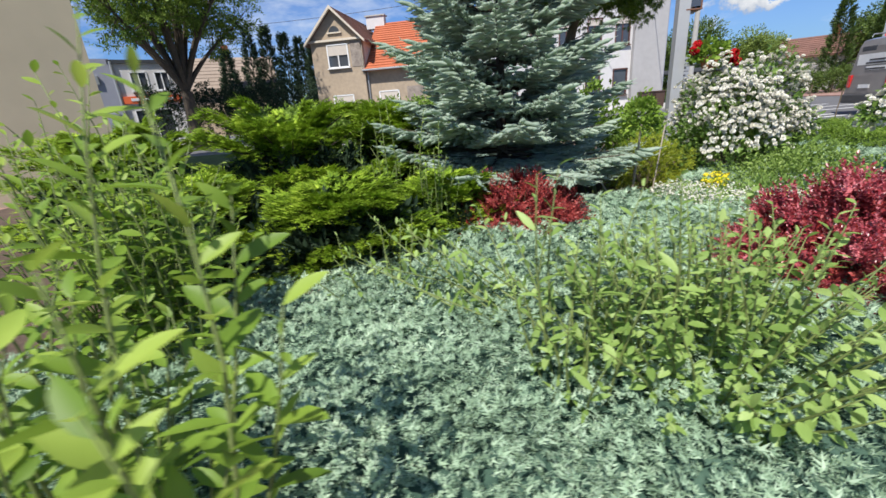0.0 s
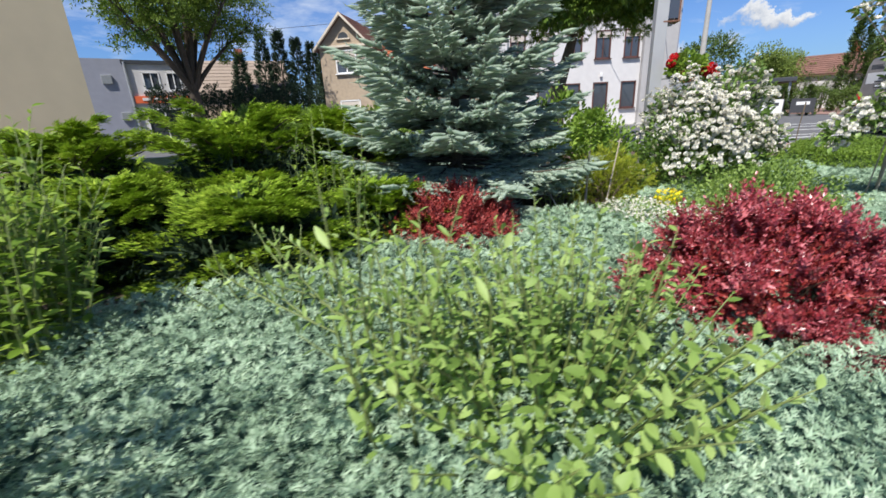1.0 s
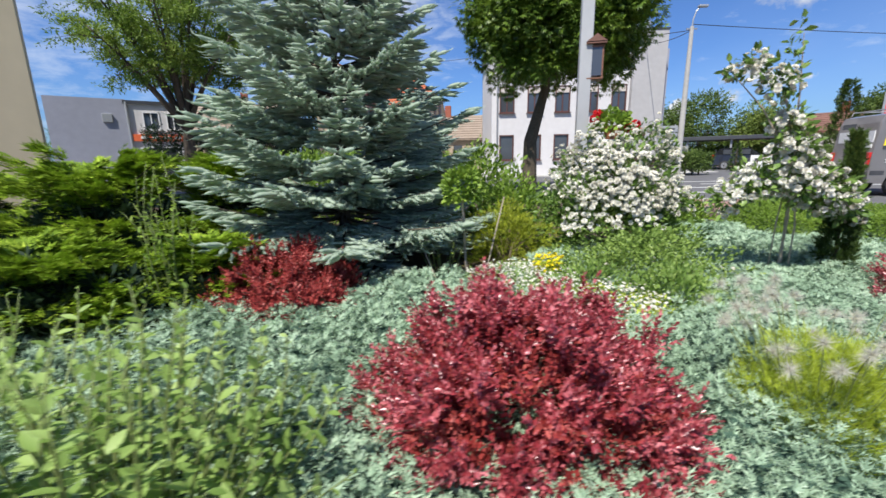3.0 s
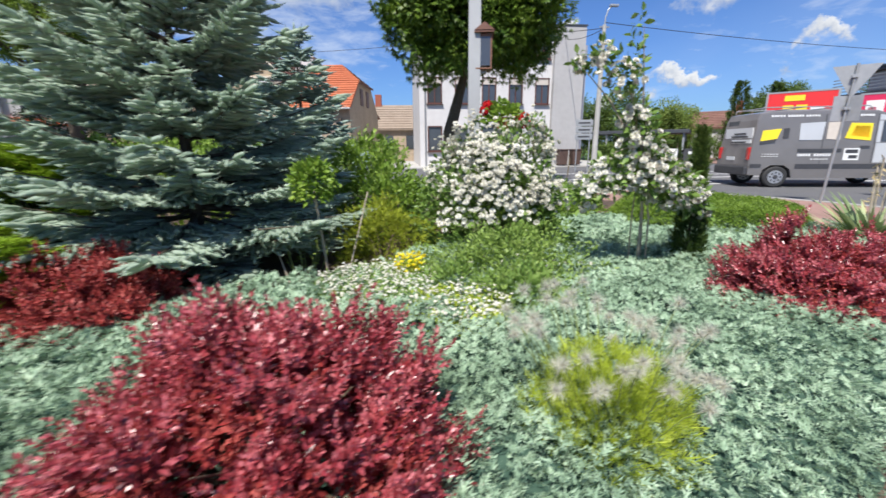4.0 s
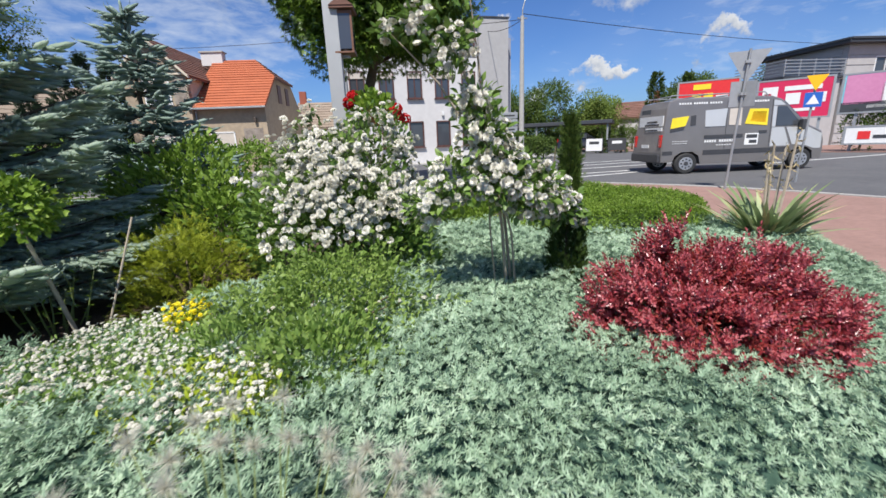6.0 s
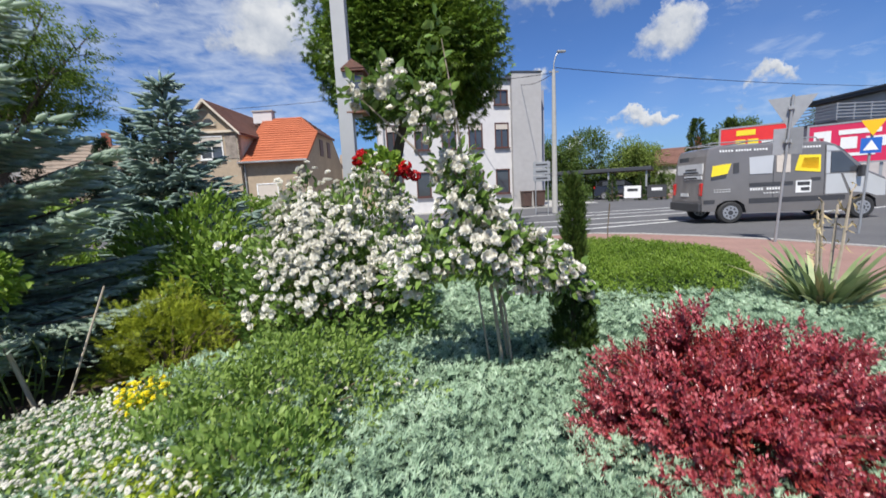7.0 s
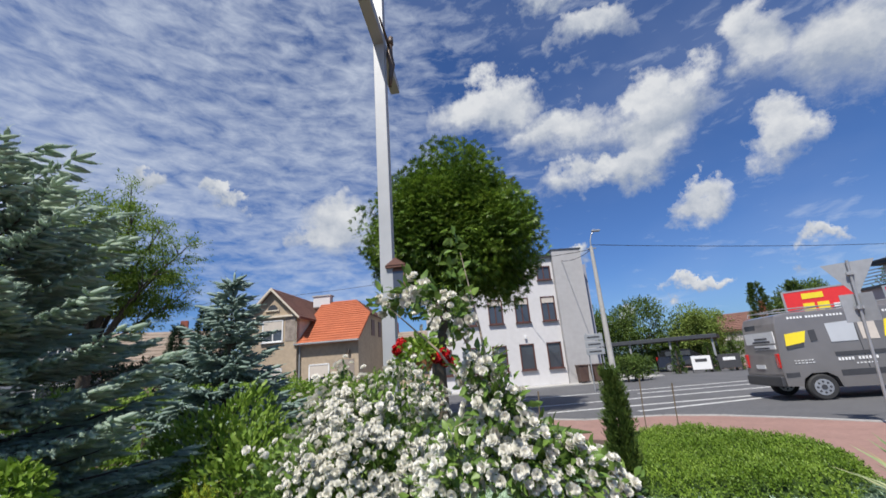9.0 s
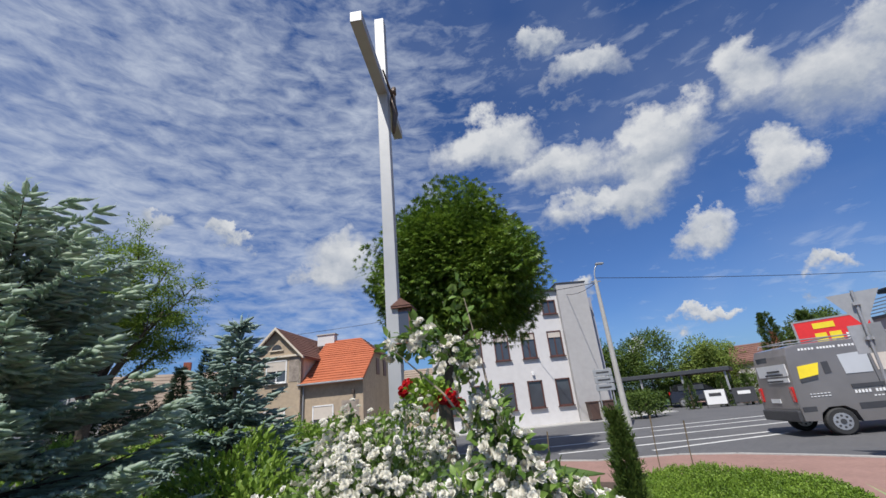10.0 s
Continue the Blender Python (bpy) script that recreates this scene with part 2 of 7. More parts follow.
M = {
    "soil": material("soil", (0.10, 0.066, 0.045), (0.05, 0.034, 0.024), 0.95, scale=20, bump=0.9, bump_scale=45),
    "chips": material("chips", (0.30, 0.16, 0.11), (0.16, 0.09, 0.06), 0.9, scale=30, bump=0.8),
    "asphalt": material("asphalt", (0.12, 0.12, 0.125), (0.085, 0.085, 0.09), 0.85, scale=6, bump=0.5, bump_scale=220),
    "line": material("line", (0.72, 0.72, 0.70), (0.5, 0.5, 0.49), 0.7, scale=12),
    "paver": material("paver", (0.31, 0.185, 0.155), (0.235, 0.14, 0.115), 0.85, scale=14, bump=0.4),
    "kerb": material("kerb", (0.42, 0.41, 0.39), (0.30, 0.29, 0.28), 0.85, scale=10, bump=0.4),
    "turf": foliage("turf", (0.03, 0.06, 0.012), (0.06, 0.11, 0.02), (0.11, 0.17, 0.04), 0.8, 0.0),
    "white_wall": material("white_wall", (0.60, 0.585, 0.585), (0.53, 0.515, 0.515), 0.85, scale=3, bump=0.15),
    "grey_wall": material("grey_wall", (0.42, 0.41, 0.41), (0.36, 0.35, 0.35), 0.85, scale=3, bump=0.15),
    "shop_grey": material("shop_grey", (0.30, 0.31, 0.37), (0.26, 0.27, 0.32), 0.85, scale=3),
    "beige_wall": material("beige_wall", (0.53, 0.465, 0.315), (0.46, 0.405, 0.275), 0.9, scale=2, bump=0.3),
    "house_wall": material("house_wall", (0.43, 0.34, 0.245), (0.30, 0.24, 0.18), 0.92, scale=5, bump=0.6, bump_scale=30),
    "house_trim": material("house_trim", (0.62, 0.55, 0.45), (0.5, 0.44, 0.36), 0.85),
    "pebble": material("pebble", (0.36, 0.31, 0.27), (0.16, 0.13, 0.11), 0.9, scale=26, bump=0.9, bump_scale=30),
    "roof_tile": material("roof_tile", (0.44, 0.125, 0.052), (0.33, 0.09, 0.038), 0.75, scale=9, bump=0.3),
    "roof_dark_red": material("roof_dark_red", (0.20, 0.10, 0.075), (0.13, 0.065, 0.05), 0.85, scale=9, bump=0.5),
    "roof_brown": material("roof_brown", (0.30, 0.24, 0.19), (0.22, 0.17, 0.13), 0.9, scale=8, bump=0.4),
    "dark_roof": material("dark_roof", (0.05, 0.055, 0.065), (0.035, 0.04, 0.05), 0.6),
    "window_brown": material("window_brown", (0.11, 0.045, 0.035), None, 0.5),
    "white_paint": material("white_paint", (0.78, 0.78, 0.78), (0.66, 0.66, 0.66), 0.5, scale=6),
    "shutter": material("shutter", (0.56, 0.50, 0.44), (0.48, 0.43, 0.38), 0.6),
    "curtain": material("curtain", (0.5, 0.5, 0.5), (0.3, 0.3, 0.32), 0.8),
    "pane": glass_dark("pane", (0.05, 0.055, 0.065)),
    "metal_grey": material("metal_grey", (0.42, 0.43, 0.44), (0.34, 0.35, 0.36), 0.5, 0.6, scale=10),
    "cross_grey": material("cross_grey", (0.40, 0.41, 0.42), (0.34, 0.35, 0.36), 0.5, 0.1, scale=5),
    "bronze": material("bronze", (0.14, 0.11, 0.09), (0.08, 0.06, 0.05), 0.45, 0.5),
    "concrete": material("concrete", (0.44, 0.43, 0.41), (0.34, 0.33, 0.31), 0.85, scale=8, bump=0.3),
    "wood_brown": material("wood_brown", (0.22, 0.10, 0.06), (0.13, 0.06, 0.035), 0.6, scale=14, bump=0.3),
    "bark": material("bark", (0.11, 0.085, 0.06), (0.055, 0.042, 0.03), 0.95, scale=18, bump=1.0, bump_scale=40),
    "twig": material("twig", (0.17, 0.13, 0.08), (0.10, 0.075, 0.05), 0.9, scale=20),
    "green_stem": material("green_stem", (0.17, 0.22, 0.06), (0.12, 0.15, 0.05), 0.6, scale=20),
    "stake": material("stake", (0.42, 0.36, 0.28), (0.30, 0.25, 0.19), 0.8, scale=20),
    "terracotta": material("terracotta", (0.42, 0.17, 0.08), (0.33, 0.13, 0.06), 0.8),
    "wire": material("wire", (0.02, 0.02, 0.022), None, 0.6),
    "rubber": material("rubber", (0.022, 0.022, 0.023), (0.03, 0.03, 0.03), 0.75),
    "plastic_dark": material("plastic_dark", (0.055, 0.056, 0.06), (0.04, 0.04, 0.045), 0.5),
    "van_paint": material("van_paint", (0.215, 0.20, 0.195), (0.175, 0.163, 0.158), 0.35, 0.3, scale=2, coat=0.5),
    "van_silver": material("van_silver", (0.62, 0.62, 0.62), (0.55, 0.55, 0.55), 0.35, 0.3, scale=2, coat=0.5),
    "steel_rim": material("steel_rim", (0.55, 0.55, 0.56), (0.4, 0.4, 0.41), 0.4, 0.7),
    "car_black": material("car_black", (0.012, 0.012, 0.014), (0.016, 0.016, 0.018), 0.25, 0.2, coat=0.8),
    "tail_red": material("tail_red", (0.50, 0.015, 0.012), (0.4, 0.012, 0.01), 0.2, coat=0.6),
    "sticker_white": material("sticker_white", (0.78, 0.78, 0.77), (0.7, 0.7, 0.7), 0.45),
    "sticker_yellow": material("sticker_yellow", (0.85, 0.66, 0.03), (0.75, 0.58, 0.03), 0.45),
    "sign_yellow": material("sign_yellow", (0.90, 0.50, 0.01), (0.82, 0.45, 0.01), 0.45),
    "sign_blue": material("sign_blue", (0.02, 0.13, 0.50), (0.02, 0.11, 0.45), 0.4),
    "poster_red": material("poster_red", (0.72, 0.03, 0.03), (0.62, 0.025, 0.03), 0.5),
    "poster_crimson": material("poster_crimson", (0.62, 0.02, 0.09), (0.55, 0.02, 0.08), 0.5),
    "poster_blue": material("poster_blue", (0.22, 0.55, 0.66), (0.2, 0.5, 0.6), 0.5),
    "poster_pink": material("poster_pink", (0.62, 0.25, 0.42), (0.55, 0.2, 0.36), 0.5),
    "orange_band": material("orange_band", (0.80, 0.16, 0.05), (0.72, 0.14, 0.05), 0.6),
    "brick_red": material("brick_red", (0.33, 0.10, 0.06), (0.25, 0.075, 0.05), 0.9, scale=20, bump=0.4),
    "bin_brown": material("bin_brown", (0.085, 0.05, 0.04), (0.07, 0.04, 0.03), 0.6),
    "f_blue_juniper": foliage("f_blue_juniper", (0.14, 0.215, 0.138), (0.295, 0.42, 0.285), (0.51, 0.635, 0.465), 0.75, 0.22, 2.4, 0.2),
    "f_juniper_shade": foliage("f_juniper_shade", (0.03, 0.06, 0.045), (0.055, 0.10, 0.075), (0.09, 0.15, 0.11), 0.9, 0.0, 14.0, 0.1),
    "f_green_juniper": foliage("f_green_juniper", (0.07, 0.13, 0.010), (0.20, 0.32, 0.020), (0.42, 0.54, 0.06), 0.65, 0.22, 3.5, 0.2),
    "f_spruce": foliage("f_spruce", (0.29, 0.385, 0.30), (0.44, 0.545, 0.435), (0.56, 0.66, 0.54), 0.85, 0.5, 2.0, 0.2),
    "f_spruce_far": foliage("f_spruce_far", (0.13, 0.195, 0.165), (0.25, 0.34, 0.29), (0.37, 0.46, 0.40), 0.8, 0.25, 1.2, 0.2),
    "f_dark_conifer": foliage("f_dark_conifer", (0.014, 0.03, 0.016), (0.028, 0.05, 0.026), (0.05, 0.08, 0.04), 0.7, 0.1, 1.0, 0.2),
    "f_barberry": foliage("f_barberry", (0.085, 0.012, 0.016), (0.36, 0.042, 0.055), (0.74, 0.24, 0.26), 0.32, 0.25, 9.0, 0.9),
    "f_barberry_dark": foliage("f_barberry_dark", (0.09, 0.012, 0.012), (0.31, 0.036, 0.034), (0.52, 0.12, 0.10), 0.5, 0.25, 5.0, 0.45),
    "f_rose": foliage("f_rose", (0.06, 0.12, 0.02), (0.14, 0.24, 0.045), (0.26, 0.38, 0.09), 0.45, 0.3, 3.0, 0.5),
    "f_weed": foliage("f_weed", (0.15, 0.25, 0.05), (0.29, 0.43, 0.11), (0.46, 0.60, 0.21), 0.5, 0.45, 3.0),
    "f_leafy": foliage("f_leafy", (0.09, 0.17, 0.02), (0.20, 0.32, 0.04), (0.38, 0.50, 0.09), 0.5, 0.4, 3.0),
    "f_chestnut": foliage("f_chestnut", (0.03, 0.066, 0.010), (0.092, 0.165, 0.02), (0.20, 0.29, 0.04), 0.42, 0.28, 1.1),
    "f_ash": foliage("f_ash", (0.07, 0.13, 0.016), (0.16, 0.25, 0.032), (0.29, 0.39, 0.065), 0.55, 0.4, 0.5),
    "f_far_tree": foliage("f_far_tree", (0.04, 0.075, 0.012), (0.085, 0.14, 0.022), (0.14, 0.20, 0.04), 0.6, 0.2, 0.4),
    "f_willow": foliage("f_willow", (0.11, 0.17, 0.03), (0.18, 0.25, 0.05), (0.26, 0.33, 0.08), 0.6, 0.3, 0.4),
    "f_hedge": foliage("f_hedge", (0.07, 0.13, 0.012), (0.15, 0.25, 0.025), (0.27, 0.38, 0.06), 0.5, 0.25, 3.0),
    "f_shrub": foliage("f_shrub", (0.08, 0.15, 0.018), (0.17, 0.28, 0.035), (0.30, 0.42, 0.08), 0.5, 0.35, 2.5),
    "f_perennial": foliage("f_perennial", (0.11, 0.185, 0.035), (0.23, 0.34, 0.07), (0.38, 0.50, 0.15), 0.5, 0.4, 3.0),
    "f_golden": foliage("f_golden", (0.15, 0.18, 0.012), (0.29, 0.34, 0.022), (0.44, 0.49, 0.05), 0.6, 0.25, 4.0),
    "f_lime": foliage("f_lime", (0.26, 0.33, 0.02), (0.42, 0.52, 0.045), (0.60, 0.68, 0.12), 0.55, 0.35, 5.0),
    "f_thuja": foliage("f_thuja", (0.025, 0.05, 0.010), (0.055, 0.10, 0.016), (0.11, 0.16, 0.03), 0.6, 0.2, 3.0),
    "f_yucca": foliage("f_yucca", (0.13, 0.19, 0.08), (0.24, 0.31, 0.14), (0.42, 0.46, 0.24), 0.5, 0.2, 4.0),
    "f_straw": foliage("f_straw", (0.34, 0.26, 0.13), (0.46, 0.37, 0.20), (0.58, 0.50, 0.30), 0.8, 0.2, 4.0),
    "f_fluff": foliage("f_fluff", (0.56, 0.55, 0.46), (0.68, 0.67, 0.57), (0.80, 0.79, 0.70), 0.9, 0.5, 4.0),
    "petal_white": foliage("petal_white", (0.68, 0.66, 0.57), (0.79, 0.77, 0.69), (0.86, 0.85, 0.80), 0.6, 0.3, 3.0),
    "petal_red": foliage("petal_red", (0.42, 0.008, 0.012), (0.62, 0.012, 0.018), (0.75, 0.03, 0.035), 0.5, 0.25, 3.0),
    "petal_yellow": foliage("petal_yellow", (0.75, 0.62, 0.02), (0.85, 0.74, 0.03), (0.9, 0.82, 0.08), 0.5, 0.25, 3.0),
}


# ---- mesh helpers ----
def part(name, bm, mat, parent=None, label="", smooth=False):
    """One bmesh as one mesh object, under a thing or a part."""
    me = bpy.data.meshes.new(name)
    bm.to_mesh(me)
    bm.free()
    me.materials.append(M[mat])
    if smooth:
        me.shade_smooth()
    ob = new(name, me)
    if parent:
        ob.parent = parent
    return tagged(ob, label)


def thing(name, loc, label, category, group="", kind="", turn=0.0):
    ob = new(name)
    ob.empty_display_size = 0.1
    ob.matrix_world = pose(*loc, 0, 0, turn)
    return tagged(ob, label, category, group, kind)


def box(bm, c, s, turn=0.0, bevel=0.0, m=None):
    """Adds a box with centre c and sizes s, turned about z by degrees."""
    t = (m or Matrix()) @ pose(*c, 0, 0, turn) @ Matrix.Diagonal((*s, 1))
    vs = bmesh.ops.create_cube(bm, size=1.0, matrix=t)["verts"]
    if bevel:
        es = list({e for v in vs for e in v.link_edges})
        bmesh.ops.bevel(bm, geom=es, offset=bevel, segments=2, profile=0.6, affect="EDGES")
    return bm


def boxes(*items, bevel=0.0):
    bm = bmesh.new()
    for c, s in items:
        box(bm, c, s, bevel=bevel)
    return bm


def tube(bm, pts, radii, sides=8):
    """Adds a bent, tapered tube through the points."""
    rings = []
    for i, (p, r) in enumerate(zip(pts, radii)):
        p, r = Vector(p), float(r)
        d = (Vector(pts[min(i + 1, len(pts) - 1)]) - Vector(pts[max(i - 1, 0)])).normalized()
        a = d.cross(Vector((0.3, 0.9, 0.1))).normalized()
        b = d.cross(a)
        rings.append([bm.verts.new(p + r * (math.cos(k * 2 * math.pi / sides) * a + math.sin(k * 2 * math.pi / sides) * b)) for k in range(sides)])
    for u, v in zip(rings, rings[1:]):
        for k in range(sides):
            bm.faces.new((u[k], u[(k + 1) % sides], v[(k + 1) % sides], v[k]))
    bm.faces.new(rings[0][::-1])
    bm.faces.new(rings[-1])
    return bm


def prism(bm, outline, lo, hi, axis="z", m=None):
    """Adds a solid from a flat outline, pushed from lo to hi along an axis."""
    def at(u, v, w):
        p = {"z": (u, v, w), "y": (u, w, v), "x": (w, u, v)}[axis]
        return (m @ Vector(p)) if m else Vector(p)
    a = [bm.verts.new(at(u, v, lo)) for u, v in outline]
    b = [bm.verts.new(at(u, v, hi)) for u, v in outline]
    n = len(outline)
    bm.faces.new(a[::-1])
    bm.faces.new(b)
    for i in range(n):
        bm.faces.new((a[i], a[(i + 1) % n], b[(i + 1) % n], b[i]))
    bmesh.ops.recalc_face_normals(bm, faces=bm.faces)
    return bm


def np_mesh(name, verts, faces, mat, parent=None, label="", kind="stuff"):
    """A mesh object from arrays: verts (n, 3), faces (m, 3)."""
    me = bpy.data.meshes.new(name)
    verts, faces = np.asarray(verts, np.float32), np.asarray(faces, np.int32)
    n = len(faces)
    me.vertices.add(len(verts))
    me.vertices.foreach_set("co", verts.ravel())
    me.loops.add(n * 3)
    me.loops.foreach_set("vertex_index", faces.ravel())
    me.polygons.add(n)
    me.polygons.foreach_set("loop_start", np.arange(0, n * 3, 3, dtype=np.int32))
    me.update(calc_edges=True)
    me.materials.append(M[mat])
    ob = new(name, me)
    if parent:
        ob.parent = parent
    return tagged(ob, label, kind=kind)


rng = np.random.default_rng(7)


def unit(v):
    return v / np.maximum(np.linalg.norm(v, axis=-1, keepdims=True), 1e-9)


def frames_along(d, spin=None, up=(0, 0, 1), flat=0.0):
    """Turns whose y axis goes along d; z leans to up by flat (1: fully), else a random spin."""
    d = unit(np.asarray(d, float))
    n = len(d)
    r = unit(rng.normal(size=(n, 3)))
    z = (1 - flat) * r + flat * np.asarray(up, float)
    x = unit(np.cross(d, z))
    z = np.cross(x, d)
    return np.stack([x, d, z], axis=2)


def scatter(proto, turns, places, sizes):
    """Many copies of one small form, as two arrays."""
    pv, pf = proto
    n, k = len(places), len(pv)
    sizes = np.broadcast_to(np.asarray(sizes, float).reshape(-1, 1, 1), (n, 1, 1))
    v = np.einsum("nij,kj->nki", turns, pv) * sizes + np.asarray(places)[:, None, :]
    f = pf[None] + (np.arange(n) * k)[:, None, None]
    return v.reshape(-1, 3), f.reshape(-1, 3)


def merged(*pairs):
    vs, fs, o = [], [], 0
    for v, f in pairs:
        vs.append(v)
        fs.append(np.asarray(f) + o)
        o += len(v)
    return np.concatenate(vs), np.concatenate(fs)


def leaf_form(w=0.45, bend=0.12, fold=0.08):
    """A leaf 1 long along y, with a folded midrib and a drooping tip."""
    v = np.array([(0, 0, 0), (-w / 2, 0.42, fold), (0, 0.5, 0.02), (w / 2, 0.42, fold), (-w * 0.3, 0.78, fold - bend * 0.5), (w * 0.3, 0.78, fold - bend * 0.5), (0, 1, -bend)])
    f = np.array([(0, 2, 1), (0, 3, 2), (1, 2, 4), (2, 3, 5), (2, 6, 4), (2, 5, 6)])
    return v, f


def oval_leaf(w=0.5, bend=0.16, fold=0.06):
    """A rounder leaf, 1 long along y, in four steps, with a folded midrib."""
    steps = [(0.0, 0.08), (0.22, 0.72), (0.5, 1.0), (0.78, 0.70), (0.94, 0.28)]
    v = []
    for t, k in steps:
        z = -bend * t * t
        v += [(-w / 2 * k, t, z + fold * k), (0, t, z), (w / 2 * k, t, z + fold * k)]
    v.append((0, 1, -bend))
    f = []
    for i in range(len(steps) - 1):
        for a in (3 * i, 3 * i + 1):
            f += [(a, a + 1, a + 4), (a, a + 4, a + 3)]
    f += [(12, 13, 15), (13, 14, 15)]
    return np.array(v), np.array(f)


def small_leaf(w=0.5, fold=0.1):
    v = np.array([(0, 0, 0), (-w / 2, 0.55, fold), (0, 1, 0), (w / 2, 0.55, fold)])
    return v, np.array([(0, 2, 1), (0, 3, 2)])


def blade_form(w=0.08, bend=0.35, n=4):
    ts = np.linspace(0, 1, n + 1)
    v = [((s * w / 2 * (1 - t ** 2.5)), t - 0.1 * t * t, -bend * t * t) for t in ts[:-1] for s in (-1, 1)] + [(0, 0.9, -bend)]
    f = []
    for i in range(n - 1):
        f += [(2 * i, 2 * i + 1, 2 * i + 3), (2 * i, 2 * i + 3, 2 * i + 2)]
    f.append((2 * n - 2, 2 * n - 1, 2 * n))
    return np.array(v), np.array(f)


def shoot(n, spread, length, w, start=0.1, form=None, seed=1, droop=0.0, taper=0.35):
    """A twig of n leaves round an axis 1 long along y."""
    r = np.random.default_rng(seed)
    t = np.linspace(start, 1.0, n)
    phi = np.arange(n) * 2.4 + r.normal(0, 0.3, n)
    ang = np.radians(spread) * (1 - 0.6 * t) + r.normal(0, 0.12, n)
    d = np.stack([np.cos(phi) * np.sin(ang), np.cos(ang), np.sin(phi) * np.sin(ang)], 1)
    x = unit(np.cross(d, np.array([0.0, 1.0, 0.01])))
    z = np.cross(x, d)
    turns = np.stack([x, d, z], 2)
    places = np.stack([np.zeros(n), t, -droop * t * t], 1)
    lens = length * (1 - taper * t) * r.uniform(0.75, 1.2, n)
    return scatter(form or small_leaf(w), turns, places, lens)


def flat_spray(pairs=6, seed=3, w=0.16, sub=0.55, tip=None):
    """A feathery conifer spray: narrow tips in pairs along a stem, nearly in one plane."""
    r = np.random.default_rng(seed)
    tip = tip or small_leaf(w, 0.03)
    d, p, s = [(0, 1, 0.1)], [(0, 0.55, 0)], [0.5]
    for i in range(pairs):
        t = 0.05 + 0.8 * i / pairs
        for side in (-1, 1):
            a = math.radians(r.uniform(32, 55))
            d.append((side * math.sin(a), math.cos(a), r.uniform(-0.1, 0.45)))
            p.append((0, t, r.normal(0, 0.02)))
            s.append(sub * (1 - 0.55 * t) * r.uniform(0.7, 1.15))
    d.append((0, 1, 0.25))
    p.append((0, 0, 0))
    s.append(0.75)
    d = unit(np.array(d))
    x = unit(np.cross(d, np.array([0, 0, 1.0]) + r.normal(0, 0.35, (len(d), 3))))
    turns = np.stack([x, d, np.cross(x, d)], 2)
    return scatter(tip, turns, np.array(p), np.array(s))


def brush(n=34, needle=0.16, w=0.018, seed=5):
    """A spruce twig: stiff needles all round a stem 1 long, along y."""
    r = np.random.default_rng(seed)
    t = np.linspace(0.02, 1.0, n)
    phi = np.arange(n) * 2.4
    a = np.radians(r.uniform(38, 62, n)) * (1 - 0.35 * t)
    d = np.stack([np.cos(phi) * np.sin(a), np.cos(a), np.sin(phi) * np.sin(a) + 0.15], 1)
    x = unit(np.cross(d, r.normal(size=(n, 3))))
    turns = np.stack([x, unit(d), np.cross(x, unit(d))], 2)
    form = (np.array([(-w / needle / 2, 0, 0), (w / needle / 2, 0, 0), (0, 1, 0)]), np.array([(0, 1, 2)]))
    return scatter(form, turns, np.stack([0 * t, t, 0 * t], 1), needle * r.uniform(0.8, 1.2, n))


def spindle(n=14, fat=0.11, seed=5):
    """A plump needled spruce shoot, 1 long along y: a soft core and needles that stand off it."""
    r = np.random.default_rng(seed)
    rings, sides = [(0.0, 0.3), (0.3, 0.92), (0.72, 0.8)], 4
    v = [(fat * w * math.cos(k * 2 * math.pi / sides + i * 0.6), t, fat * w * math.sin(k * 2 * math.pi / sides + i * 0.6)) for i, (t, w) in enumerate(rings) for k in range(sides)]
    v.append((0, 1.0, 0))
    f = []
    for i in range(2):
        for k in range(sides):
            a, b = i * sides + k, i * sides + (k + 1) % sides
            f += [(a, b, b + sides), (a, b + sides, a + sides)]
    f += [(2 * sides + k, 2 * sides + (k + 1) % sides, 3 * sides) for k in range(sides)]
    return merged((np.array(v), np.array(f)), brush(n, fat * 1.9, 0.055, seed))


def dome_points(n, c, r, fill=0.35, low=-0.15, lump=1.0):
    """Points on and a little under the skin of a lumpy dome (c: centre of its base, r: half-widths and height), with outward ways."""
    u = unit(rng.normal(size=(n, 3)))
    u[:, 2] = np.abs(u[:, 2]) * (1 - low) + low
    u = unit(u)
    k = np.array([noise.noise(Vector(p) * 2.3 + Vector(c)) for p in u])
    k2 = np.array([noise.noise(Vector(p) * 5.1 + Vector(c) * 2) for p in u])
    rad = (1 + lump * (0.28 * k + 0.16 * k2)) * (1 - fill * rng.random(n) ** 2)
    p = u * rad[:, None] * np.array(r) + np.array(c)
    return p, unit(u / np.array(r))


# ---- ground, bed, road ----
def smooth(a, b, x):
    t = np.clip((np.asarray(x, float) - a) / (b - a), 0, 1)
    return t * t * (3 - 2 * t)


BED = [(-7.5, 0.3), (1.0, 0.40), (2.0, 0.66), (2.9, 1.0), (3.7, 1.38), (4.3, 1.66), (4.75, 1.92), (5.4, 2.05), (6.2, 2.3), (7.5, 3.3), (8.6, 4.6), (8.9, 5.9), (8.4, 7.4), (7.4, 9.1), (6.0, 10.2), (3.5, 11.0), (-2.0, 11.5), (-7.5, 10.5)]


